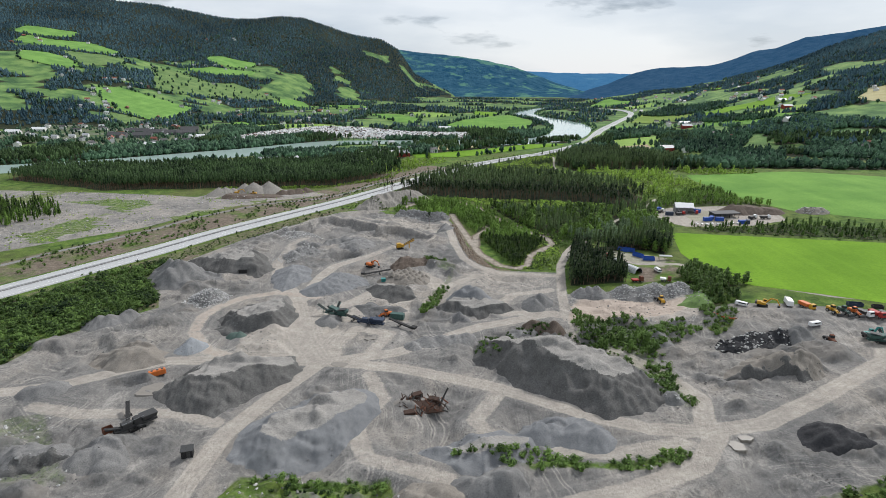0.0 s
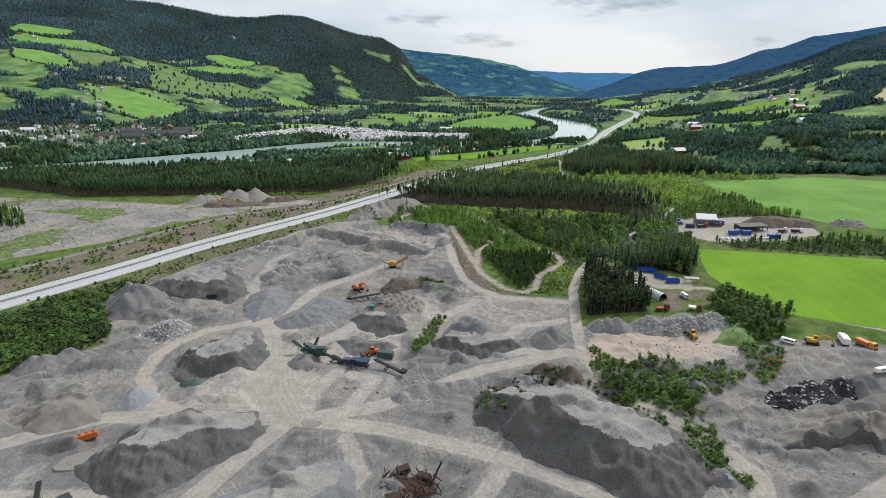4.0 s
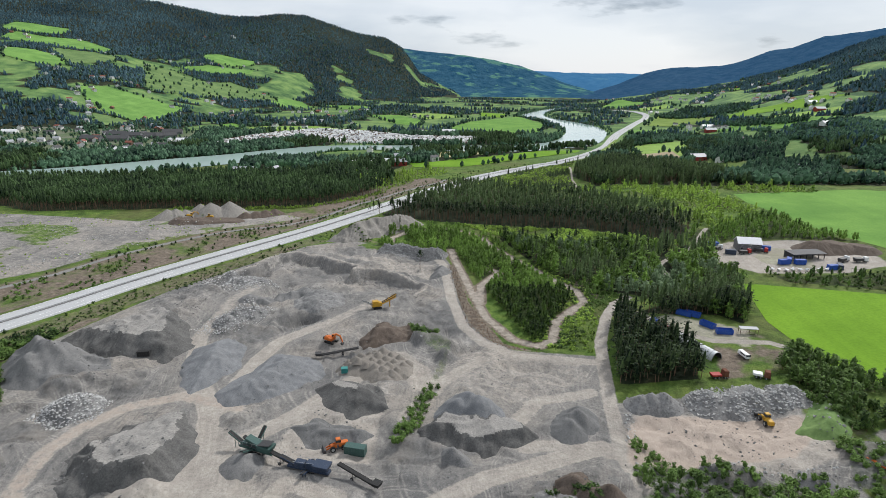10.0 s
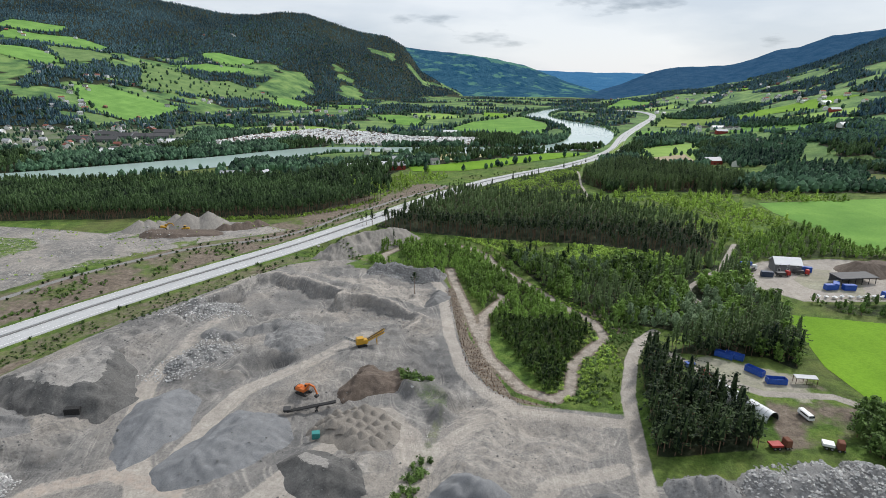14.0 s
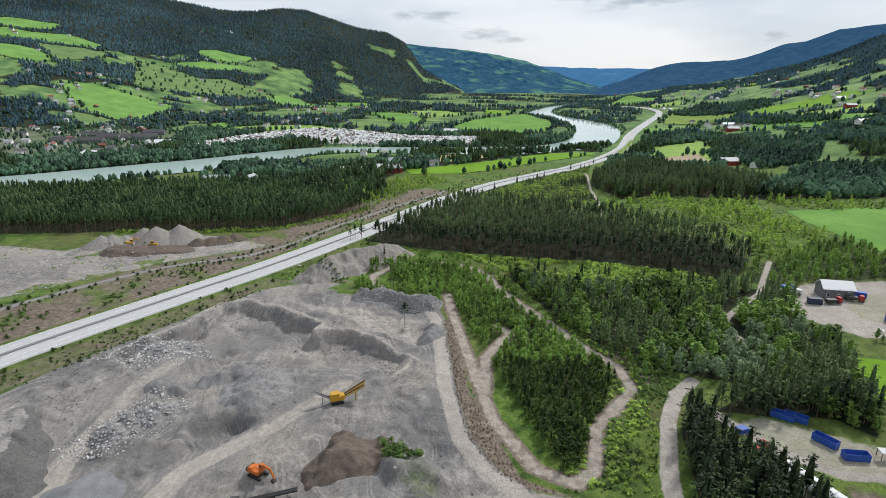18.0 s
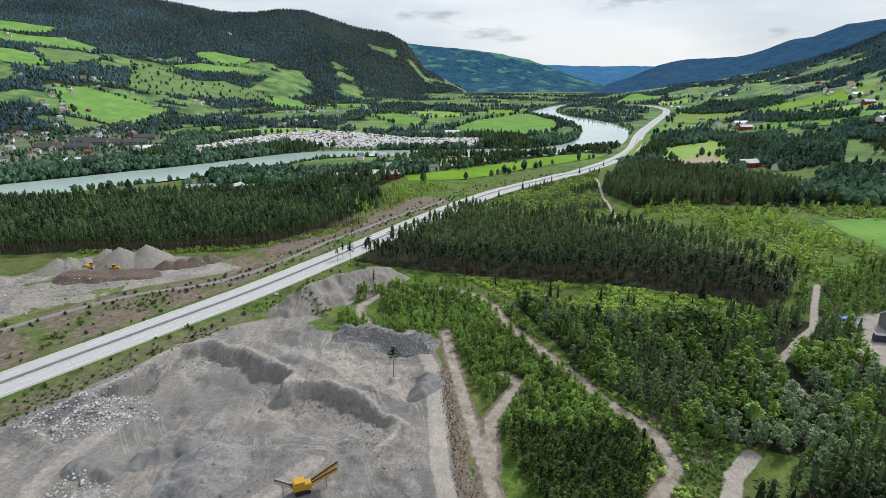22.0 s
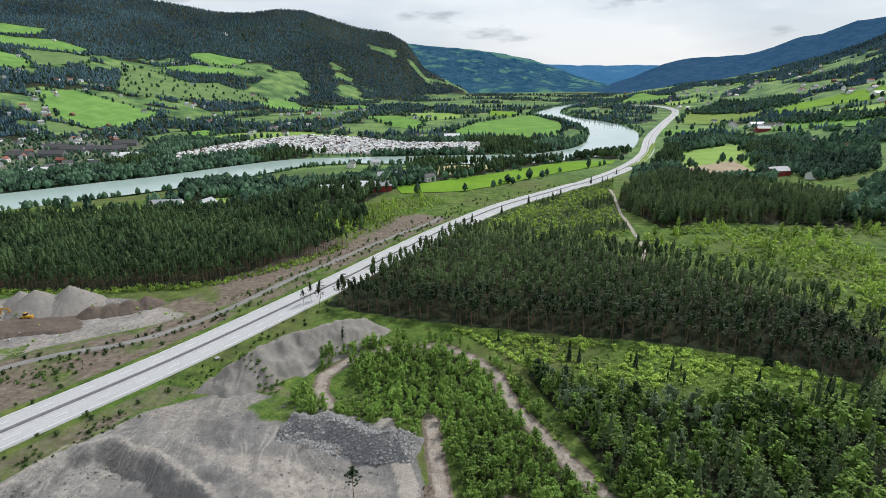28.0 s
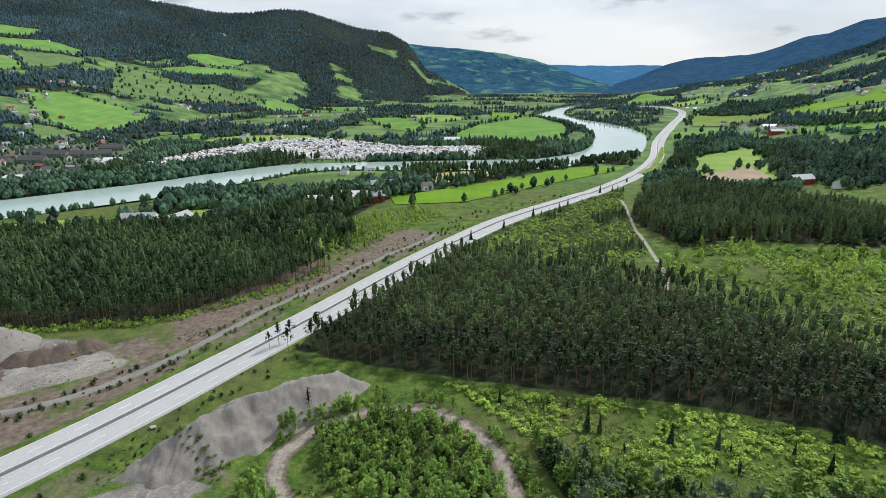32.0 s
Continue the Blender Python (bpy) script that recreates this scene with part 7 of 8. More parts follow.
# -- the crowded camp site: caravans and awnings beyond counting --
rng = np.random.RandomState(21)
spots = spread(CAMP, 5.6, 22, lambda x, y: rng.uniform(0, 1, len(x)) < 0.9)
cv, cf = box_arrays(5.8, 2.4, 2.5)
cv[4:, :2] *= 0.88
vs, fs, ix = [], [], []
for k, (x, y) in enumerate(spots):
    a = rng.choice([0.2, 1.75]) + rng.normal(0, 0.12)
    s = rng.uniform(0.75, 1.25)
    c, d = math.cos(a), math.sin(a)
    q = np.column_stack([(cv[:, 0] * c - cv[:, 1] * d) * s + x, (cv[:, 0] * d + cv[:, 1] * c) * s + y, cv[:, 2] * rng.uniform(0.8, 1.2)])
    q[:, 2] += gz(x, y) + 0.6
    vs.append(q)
    fs.append(cf + k * 8)
    ix.append(np.full(6, rng.choice([0, 0, 0, 0, 1, 2])))
camp_me = mesh_from("caravans", np.concatenate(vs), np.concatenate(fs), False, [M["white"], M["roof_grey"], M["wall_brown"]], np.concatenate(ix))
tagged(new("caravans", camp_me), "rows of white caravans and awnings on a camp site", "caravans", kind="stuff")

# -- puddles on the haul roads --
def mat_puddle():
    k = Nodes("muddy puddle", 0.4, 0, 0.3)
    k.color(k.mix(k.noise(1.5, 4), (0.17, 0.152, 0.13), (0.26, 0.235, 0.205)))
    return k.m


M["puddle"] = mat_puddle()
rng = np.random.RandomState(31)
for x, y, r in ((-47, 186, 2.6), (75.4, 144.2, 2.4), (79, 147.5, 1.8), (-104, 163, 4.5), (-40, 208, 1.8)):
    a = np.linspace(0, 6.283, 24, endpoint=False)
    rr = r * (1 + 0.18 * np.sin(a * 2 + rng.uniform(0, 6)) + 0.1 * np.sin(a * 5 + rng.uniform(0, 6)))
    rim = np.column_stack([rr * np.cos(a), rr * np.sin(a) * 0.8])
    top = max(gz(x + p[0], y + p[1]) for p in rim) + 0.05
    v = np.concatenate([np.column_stack([rim, np.zeros(24)]), np.column_stack([rim * 1.12, np.full(24, -0.8)]), [[0, 0, 0.0]]])
    f = np.array([(k, (k + 1) % 24, 48) for k in range(24)] + [(k, 24 + k, 24 + (k + 1) % 24) for k in range(24)] + [(k, 24 + (k + 1) % 24, (k + 1) % 24) for k in range(24)])
    o = tagged(new("puddle", mesh_from("puddle", v, f, False, [M["puddle"]])), "shallow muddy puddle on the haul road", "puddle", "puddles on the haul roads")
    o.location = (x, y, top)

# ---- trees ----
def tuft(rng, centre, size, count, fine=0.85):
    """A loose clump of leaf or needle triangles round a point, facing outwards."""
    c = np.asarray(centre, float)
    p = rng.normal(0, 1, (count, 3))
    p /= np.linalg.norm(p, axis=1)[:, None]
    base = c + p * size * rng.uniform(0.5, 1.0, (count, 1)) * np.array([1, 1, 0.75])
    n = p + rng.normal(0, 0.45, (count, 3)) + np.array([0, 0, 0.8])
    n /= np.linalg.norm(n, axis=1)[:, None]
    a = np.cross(n, rng.normal(0, 1, (count, 3)))
    a /= np.linalg.norm(a, axis=1)[:, None]
    b = np.cross(n, a)
    s = size * fine * rng.uniform(0.55, 1.0, (count, 1))
    tri = np.stack([base + a * s, base - a * s * 0.5 + b * s * 0.87, base - a * s * 0.5 - b * s * 0.87], 1)
    return tri.reshape(-1, 3)


def stem(x, y, h, r0, r1, sides=5, lean=(0, 0), z0=-0.4):
    a = np.linspace(0, 6.283, sides, endpoint=False)
    low = np.column_stack([x + r0 * np.cos(a), y + r0 * np.sin(a), np.full(sides, z0)])
    top = np.column_stack([x + lean[0] + r1 * np.cos(a), y + lean[1] + r1 * np.sin(a), np.full(sides, h)])
    tri = []
    for i in range(sides):
        j = (i + 1) % sides
        tri += [low[i], low[j], top[j], low[i], top[j], top[i]]
    return np.array(tri)


def limb(p, q, r):
    """A thin three-sided branch from p to q."""
    p, q = np.asarray(p, float), np.asarray(q, float)
    d = q - p
    u = np.cross(d, (0.3, 0.2, 1.0))
    u *= r / max(np.linalg.norm(u), 1e-6)
    w = np.cross(d, u)
    w *= r / max(np.linalg.norm(w), 1e-6)
    a, b, c = p + u, p - 0.5 * u + w * 0.87, p - 0.5 * u - w * 0.87
    return np.array([a, b, q, b, c, q, c, a, q])


def core(rng, levels, sides=6):
    """A closed inner crown from rings of (height, radius), with uneven edges."""
    a = np.linspace(0, 6.283, sides, endpoint=False)
    rings = []
    for z, r in levels:
        rr = r * rng.uniform(0.75, 1.25, sides)
        rings.append(np.column_stack([rr * np.cos(a), rr * np.sin(a), z + rng.normal(0, 0.15, sides)]))
    tri = []
    for lo, hi in zip(rings, rings[1:]):
        for i in range(sides):
            j = (i + 1) % sides
            tri += [lo[i], lo[j], hi[j], lo[i], hi[j], hi[i]]
    return np.array(tri)


def make_pine(seed, full=1.0, low=0.45):
    """A pine 13 m tall with a domed crown of separate pads: (trunk triangles, crown triangles)."""
    rng = np.random.RandomState(seed)
    h = 13.0
    lean = rng.normal(0, 0.3, 2)
    wood, crown = [stem(0, 0, h * 0.9, 0.17, 0.05, 5, lean)], []
    wide = rng.uniform(1.7, 2.4)
    crown.append(core(rng, ((h * (low + 0.08), 0.15), (h * (low + 0.22), wide * 0.38), (h * (low + 0.38), wide * 0.36), (h * 0.92, wide * 0.2), (h * 0.98, 0.05)), 5))
    n = int(13 * full) + 4
    for i in range(n):
        s = (i + rng.uniform(0, 0.8)) / n
        z = h * (low + 0.04 + (0.95 - low) * s)
        reach = wide * (0.45 + 0.75 * math.sin(min(1.0, 0.25 + s * 1.1) * 3.0)) * rng.uniform(0.6, 1.15)
        a = i * 2.4 + rng.uniform(-0.5, 0.5)
        tip = (reach * math.cos(a) + lean[0] * s, reach * math.sin(a) + lean[1] * s, z)
        if full > 0.8 and i % 2:
            wood.append(limb((lean[0] * s, lean[1] * s, z - 0.3), tip, 0.05))
        pad = tuft(rng, (0, 0, 0), rng.uniform(0.75, 1.05) * (1.0 - 0.3 * s), max(5, int(9 * full)), 0.62) * np.array([1, 1, 0.6])
        crown.append(pad + np.array(tip))
    crown.append(tuft(rng, (lean[0], lean[1], h * 0.97), 0.5, 5))
    return np.concatenate(wood), np.concatenate(crown)


def make_spruce(seed, full=1.0):
    rng = np.random.RandomState(seed)
    h = 12.0
    wood, crown = [stem(0, 0, h * 0.9, 0.18, 0.03, 4)], []
    tiers = int(9 * full) + 3
    for i in range(tiers):
        s = i / tiers
        z, r = h * (0.1 + 0.88 * s), (2.3 * (1 - s) + 0.25)
        m = max(4, int((9 - 4 * s) * (0.5 + 0.5 * full)))
        for k in range(m):
            a = 6.283 * (k + rng.uniform(0, 0.7)) / m
            q = r * rng.uniform(0.75, 1.15)
            tip = np.array((q * math.cos(a), q * math.sin(a), z - 0.25 * q))
            wide = np.array((-math.sin(a), math.cos(a), 0)) * (0.5 + 0.28 * r)
            root = np.array((0, 0, z + 0.75))
            mid = root * 0.45 + tip * 0.55
            crown.append(np.array([root, mid - wide, tip, root, tip, mid + wide]))
    crown.append(tuft(rng, (0, 0, h), 0.3, 4))
    return np.concatenate(wood), np.concatenate(crown)


def make_birch(seed, full=1.0):
    """A broadleaf tree 9 m tall with an uneven crown of leaf clumps."""
    rng = np.random.RandomState(seed)
    h = 9.0
    wood, crown = [stem(0, 0, h * 0.8, 0.13, 0.03, 5, rng.normal(0, 0.3, 2))], []
    crown.append(core(rng, ((h * 0.18, 0.25), (h * 0.36, 0.85), (h * 0.62, 0.8), (h * 0.85, 0.4), (h * 0.97, 0.05)), 6))
    for i in range(int(15 * full) + 5):
        s = rng.uniform(0, 1)
        z = h * (0.18 + 0.78 * s)
        r = 2.2 * math.sin(0.5 + 2.5 * s ** 0.8) * rng.uniform(0.35, 1.1)
        a = rng.uniform(0, 6.283)
        tip = (r * math.cos(a), r * math.sin(a), z)
        if full > 0.8:
            wood.append(limb((0, 0, z * 0.75), tip, 0.04))
        crown.append(tuft(rng, tip, rng.uniform(0.6, 1.0), max(6, int(15 * full)), 0.5))
    return np.concatenate(wood), np.concatenate(crown)


def make_bush(seed, full=1.0):
    """Low scrub 2.5 m tall, several stems."""
    rng = np.random.RandomState(seed)
    wood, crown = [], []
    for i in range(3):
        wood.append(limb((0, 0, -0.2), (*rng.normal(0, 0.6, 2), 1.5), 0.06))
    crown.append(core(rng, ((0.0, 0.5), (0.9, 0.6), (1.6, 0.3), (2.0, 0.05)), 6))
    for i in range(int(6 * full) + 2):
        a, r = rng.uniform(0, 6.283), rng.uniform(0, 1.1)
        crown.append(tuft(rng, (r * math.cos(a), r * math.sin(a), rng.uniform(0.5, 2.0)), rng.uniform(0.45, 0.75), max(5, int(13 * full)), 0.5))
    return np.concatenate(wood), np.concatenate(crown)


def make_fir(seed):
    """A rounded, uneven pine of the middle distance, 12 m tall."""
    rng = np.random.RandomState(seed)
    wide = rng.uniform(1.5, 2.1)
    crown = [core(rng, ((2.5, 0.5), (5.5, wide * 0.85), (8.2, wide * 0.8), (10.6, wide * 0.45), (12.2, 0.1)), 5)]
    for i in range(8):
        a, z = rng.uniform(0, 6.283), rng.uniform(5.0, 11.4)
        r = wide * math.sqrt(max(0.05, 1 - ((z - 5) / 7.4) ** 2)) * rng.uniform(0.7, 1.15)
        crown.append(tuft(rng, (r * math.cos(a), r * math.sin(a), z), 0.8, 3, 0.95))
    return stem(0, 0, 6, 0.16, 0.1, 3), np.concatenate(crown)


def make_far(seed):
    """A small uneven conifer for distant slopes."""
    rng = np.random.RandomState(seed)
    n = 5
    a = np.linspace(0, 6.283, n, endpoint=False) + rng.uniform(0, 1)
    r = 2.6 * rng.uniform(0.7, 1.3, n)
    low = np.column_stack([r * np.cos(a), r * np.sin(a), rng.uniform(-0.5, 2.5, n)])
    r2 = r * rng.uniform(0.4, 0.75, n)
    mid = np.column_stack([r2 * np.cos(a + 0.5), r2 * np.sin(a + 0.5), rng.uniform(5.0, 7.5, n)])
    top = np.array((rng.uniform(-0.6, 0.6), rng.uniform(-0.6, 0.6), rng.uniform(9.5, 12.0)))
    tri = []
    for i in range(n):
        j = (i + 1) % n
        tri += [low[i], low[j], mid[i], low[j], mid[j], mid[i], mid[i], mid[j], top]
    return np.zeros((0, 3)), np.array(tri)


def make_round(seed):
    """A rounded broadleaf crown for the middle distance."""
    rng = np.random.RandomState(seed)
    body = core(rng, ((0.6, 0.8), (3, 2.4), (5.5, 2.0), (8, 0.1)), 6)
    return stem(0, 0, 4, 0.2, 0.1, 3), np.concatenate([body] + [tuft(rng, (*rng.normal(0, 1.1, 2), rng.uniform(2.0, 7.0)), 1.5, 3) for _ in range(3)])


def tri_mesh(name, tris, mats, index=None, tint=None):
    tris = np.asarray(tris, np.float32)
    me = mesh_from(name, tris, np.arange(len(tris)).reshape(-1, 3), False, mats, index)
    if tint is not None:
        at = me.attributes.new("tint", "FLOAT", "POINT")
        at.data.foreach_set("value", np.asarray(tint, np.float32))
    return me


def off_ways(x, y, gap=3.0):
    """True away from every road, trail and path."""
    ok = line_distance(HIGHWAY, x, y) > 12 + gap
    for line in [LANE, RIM_ROAD, YARD_ROAD, TRACK] + TRAILS + SIDE_PATHS:
        ok &= line_distance(line, x, y) > gap
    return ok


def stand(name, shapes, places, mats, label, category, tall=(0.8, 1.15), seed=1, wide=None, patches=24.0):
    """Many trees as one object, where nobody could count them."""
    rng = np.random.RandomState(seed)
    pick = rng.randint(0, len(shapes), len(places))
    tris, index, tint = [], [], []
    zs = surface_z(places[:, 0], places[:, 1]) if len(places) < 4000 else ground_z(places[:, 0], places[:, 1])
    for k, (wood, crown) in enumerate(shapes):
        sel = np.where(pick == k)[0]
        if not len(sel):
            continue
        a, s = rng.uniform(0, 6.283, len(sel)), rng.uniform(*tall, len(sel))
        w = s * (rng.uniform(*wide, len(sel)) if wide else 1.0)
        both = np.concatenate([wood, crown])
        x = (both[None, :, 0] * np.cos(a)[:, None] - both[None, :, 1] * np.sin(a)[:, None]) * w[:, None] + places[sel, 0][:, None]
        y = (both[None, :, 0] * np.sin(a)[:, None] + both[None, :, 1] * np.cos(a)[:, None]) * w[:, None] + places[sel, 1][:, None]
        z = both[None, :, 2] * s[:, None] + zs[sel][:, None]
        tris.append(np.stack([x, y, z], 2).reshape(-1, 3))
        index.append(np.tile(np.concatenate([np.zeros(len(wood) // 3), np.ones(len(crown) // 3)]), len(sel)))
        patch = np.clip(0.22 + 0.28 * vnoise(places[sel, 0], places[sel, 1], patches, 157, 3), 0, 0.5)
        tint.append(np.repeat(patch + rng.uniform(-0.1, 0.3, len(sel)), len(both)))
    me = tri_mesh(name, np.concatenate(tris), mats, np.concatenate(index), np.concatenate(tint))
    return tagged(new(name, me), label, category, kind="stuff")



pines = [make_pine(s, 1.0, 0.5) for s in range(5)]
grove_pines = [make_pine(30 + s, 1.0, 0.22) for s in range(4)]
pines_low = [make_pine(20 + s, 0.62) for s in range(4)]
spruces = [make_spruce(40 + s, 1.0) for s in range(4)]
birches = [make_birch(60 + s, 1.0) for s in range(5)]
birches_low = [make_birch(80 + s, 0.55) for s in range(4)]
bushes = [make_bush(100 + s) for s in range(5)]
fars = [make_far(120 + s) for s in range(6)]
firs = [make_fir(320 + s) for s in range(5)]
rounds = [make_round(140 + s) for s in range(5)]

PINE_MATS, BIRCH_MATS, SCRUB_MATS = [M["bark"], M["leaf_pine"]], [M["bark"], M["leaf_birch"]], [M["bark"], M["leaf_shrub"]]
FIR_MATS = [M["bark"], M["leaf_fir"]]
BANK_MATS, WILLOW_MATS = [M["bark"], M["leaf_scrub"]], [M["bark"], M["leaf_willow"]]


def tree_thing(name, shape, mats, label, category, group):
    """A single tree: an empty at its foot with trunk and crown."""
    root = tagged(new(name), label, category, group)
    for k, (piece, tris) in enumerate(zip(("trunk", "crown"), shape)):
        o = new(piece, tri_mesh(piece, tris, [mats[k]]))
        o.parent = root
    return root


def plant(name, shapes, mats, places, label, category, group, tall, seed, wide=(0.95, 1.15)):
    """Single trees as things of their own."""
    rng = np.random.RandomState(seed)
    zs = surface_z(places[:, 0], places[:, 1])
    made = []
    for (x, y), z in zip(places, zs):
        k = rng.randint(0, len(shapes))
        s, w = rng.uniform(*tall), rng.uniform(*wide)
        m = Matrix.LocRotScale((x, y, z), Euler((0, 0, rng.uniform(0, 6.283))), None)
        sc = (s * w, s * w, s)
        first = [o for j, o in made if j == k]
        if not first:
            t = tree_thing(name, shapes[k], mats, label, category, group)
            made.append((k, t))
        else:
            t = copy_thing(first[0], m)
        t.matrix_basis = m
        t.scale = sc


def split_near(places, score, count=240):
    """The places with the lowest score apart from the rest."""
    order = np.argsort(score)
    return places[order[:count]], places[order[count:]]


# right-hand pine wood: its front rows stand singly
ps = spread(PINE_R, 4.3, 1, lambda x, y: off_ways(x, y, 3) & (vnoise(x, y, 22, 151, 3) > -0.75))
front, rest = split_near(ps, ps[:, 1] + 0.25 * ps[:, 0] * (ps[:, 0] > 0), 260)
plant("pine_tree", pines, PINE_MATS, front, "tall pine with a bare reddish trunk at the wood's edge", "tree", "pines at the wood's edge", (0.6, 1.15), 2, (0.95, 1.35))
stand("pine_forest", pines_low, rest, PINE_MATS, "dense dark green pine wood with bare reddish trunks", "forest", (0.6, 1.15), 2, (0.95, 1.35))
ps = spread(PINE_L, 3.7, 3, lambda x, y: off_ways(x, y, 4) & (vnoise(x, y, 16, 159, 3) > -0.9))
deep = depth_in(PINE_L, ps[:, 0], ps[:, 1]) > 28
stand("plantation_core", firs, ps[deep], FIR_MATS, "inner rows of the pine plantation", "forest", (0.62, 1.05), 5, (1.0, 1.45))
stand("pine_plantation", pines_low, ps[~deep], FIR_MATS, "even dark green pine plantation beside the highway", "forest", (0.6, 1.05), 4, (0.95, 1.3))
# birch thicket inside the trail loop
ps = spread(YOUNG, 2.5, 5, lambda x, y: off_ways(x, y, 2.4))
front, rest = split_near(ps, ps[:, 1], 220)
plant("birch_tree", birches, BIRCH_MATS, front, "young bright green birch inside the trail loop", "tree", "birches inside the trail loop", (0.25, 0.6), 6, (1.1, 1.5))
stand("birch_thicket", birches, rest, BIRCH_MATS, "bright green young birch thicket inside the trail loop", "thicket", (0.25, 0.6), 6, (1.1, 1.6))
ps = spread(MIXED, 3.6, 7, lambda x, y: off_ways(x, y, 3))
mood = vnoise(ps[:, 0], ps[:, 1], 30, 81, 3) + np.random.RandomState(8).uniform(-0.35, 0.35, len(ps))
grey, dark = mood > 0.5, mood < -0.2
stand("birch_wood", birches, ps[~grey & ~dark], BIRCH_MATS, "mixed green birch wood", "forest", (0.4, 1.05), 8, (1.1, 1.7))
stand("willow_wood", birches, ps[grey], WILLOW_MATS, "grey-green willows and aspens among birches", "forest", (0.5, 0.9), 28, (1.1, 1.5))
stand("pine_wood", grove_pines + spruces[:1], ps[dark], PINE_MATS, "dark pines standing among birches", "forest", (0.45, 0.95), 9)
OPEN_PINES = spread(OPEN_SCRUB, 13, 29, lambda x, y: off_ways(x, y, 3))
plant("clearing_pine", pines[:3] + spruces[:2], PINE_MATS, OPEN_PINES, "slim conifer standing alone in the felled clearing", "tree", "conifers in the clearing", (0.3, 0.85), 30, (0.7, 0.95))
ps = spread(GROVE, 3.0, 9, lambda x, y: off_ways(x, y, 3))
front, rest = split_near(ps, ps[:, 1], 150)
plant("grove_tree", grove_pines + birches[:1], PINE_MATS, front, "dark green tree in the grove beside the lane", "tree", "trees in the grove", (0.65, 1.0), 10, (1.0, 1.3))
stand("conifer_grove", grove_pines + birches_low[:1], rest, PINE_MATS, "dark conifer grove beside the lane", "forest", (0.65, 1.05), 10)

# clearing with scrub between the trail and the pine wood, and the cut-over land behind the wood
ps = spread(OPEN_SCRUB, 2.4, 11, lambda x, y: off_ways(x, y, 2.5) & (vnoise(x, y, 12, 83, 3) > -0.2))
stand("scrub_clearing", bushes, ps, SCRUB_MATS, "low bright green scrub in a felled clearing", "scrub", (0.25, 1.0), 12, (1.0, 1.7), 10.0)
ps = spread(CUT, 3.6, 13, lambda x, y: off_ways(x, y, 2.5))
pick = vnoise(ps[:, 0], ps[:, 1], 20, 85, 3) > 0.4
stand("young_spruces", spruces, ps[pick], PINE_MATS, "scattered young spruces on cut-over land", "thicket", (0.25, 0.55), 14)
stand("cutover_scrub", bushes, ps[~pick], SCRUB_MATS, "green scrub on cut-over land", "scrub", (0.4, 1.0), 15, (1.1, 1.6))
ps = spread(OPEN_EAST, 3.4, 16, lambda x, y: off_ways(x, y, 2.5) & (vnoise(x, y, 26, 87, 3) > -0.3))
stand("east_scrub", bushes + birches_low[:1], ps, SCRUB_MATS, "pale green scrub and young birches on open ground", "scrub", (0.4, 0.9), 17, (1.2, 1.8))
stand("yard_thicket", birches_low, spread(EDGE_EAST, 4.0, 18, lambda x, y: off_ways(x, y, 3)), BIRCH_MATS, "green broadleaf thicket behind the yard", "thicket", (0.4, 0.75), 19, (1.3, 1.8))
stand("spruce_wood", spruces[:2] + pines_low, spread(DARK_WOOD, 4.2, 20, lambda x, y: off_ways(x, y, 3)), PINE_MATS, "dark spruce wood beyond the cut-over land", "forest", (0.9, 1.3), 21)
stand("field_edge_trees", birches, spread(HEDGE, 3.0, 22), BANK_MATS, "green trees between the yard and the crop field", "thicket", (0.45, 0.8), 23, (1.3, 1.8))
stand("yard_hedge", birches_low + bushes, spread(HEDGE_N, 3.6, 24), BANK_MATS, "dark green hedge trees between yard and field", "thicket", (0.35, 0.65), 25, (1.3, 1.8))

# scrub on the banks inside and beside the quarry
WEST_SCRUB = [(-168, 178), (-165, 200), (-141, 233), (-152, 252), (-168, 270), (-163, 300), (-176, 292), (-212, 232), (-260, 140), (-230, 110)]
ps = np.concatenate([spread(g, 2.0, 30 + i, lambda x, y: (vnoise(x, y, 11, 89, 3) > 0.05)) for i, g in enumerate(GREENS[:6] + GREENS[7:8])])
front, rest = split_near(ps, ps[:, 1], 200)
plant("bush", bushes, BANK_MATS, front, "low green bush on the quarry bank", "bush", "bushes on the quarry banks", (0.2, 0.68), 31, (1.1, 1.6))
stand("bank_scrub", bushes, rest, BANK_MATS, "green scrub on the quarry banks", "scrub", (0.4, 1.0), 32, (1.1, 1.6))
stand("west_scrub", bushes, spread(WEST_SCRUB, 2.3, 33), BANK_MATS, "dense dark green scrub between quarry and highway", "scrub", (0.3, 1.5), 34, (1.1, 1.8), 9.0)
STRIP_C = [(42, 236), (56, 226), (70, 206), (72, 196), (60, 190), (50, 200), (42, 216)]
stand("strip_trees", birches + bushes, spread(STRIP_C, 2.4, 35, lambda x, y: line_distance(HAUL[2], x, y) > 4), BANK_MATS, "young green trees along the branch road", "thicket", (0.3, 0.6), 36, (1.3, 1.8))
MACHINE_EDGE = [(104, 262), (112, 270), (126, 264), (122, 252), (112, 248)]
stand("yard_edge_trees", birches + bushes, spread(MACHINE_EDGE, 3.2, 37), BANK_MATS, "green trees beside the machine yard", "thicket", (0.35, 0.7), 38, (1.3, 1.8))
FORE = [(66, 104), (90, 116), (120, 122), (150, 122), (150, 80), (70, 80)]
stand("foreground_trees", birches, spread(FORE, 3.6, 39), BIRCH_MATS, "green trees at the quarry's near rim", "thicket", (0.4, 0.7), 40, (1.2, 1.6))

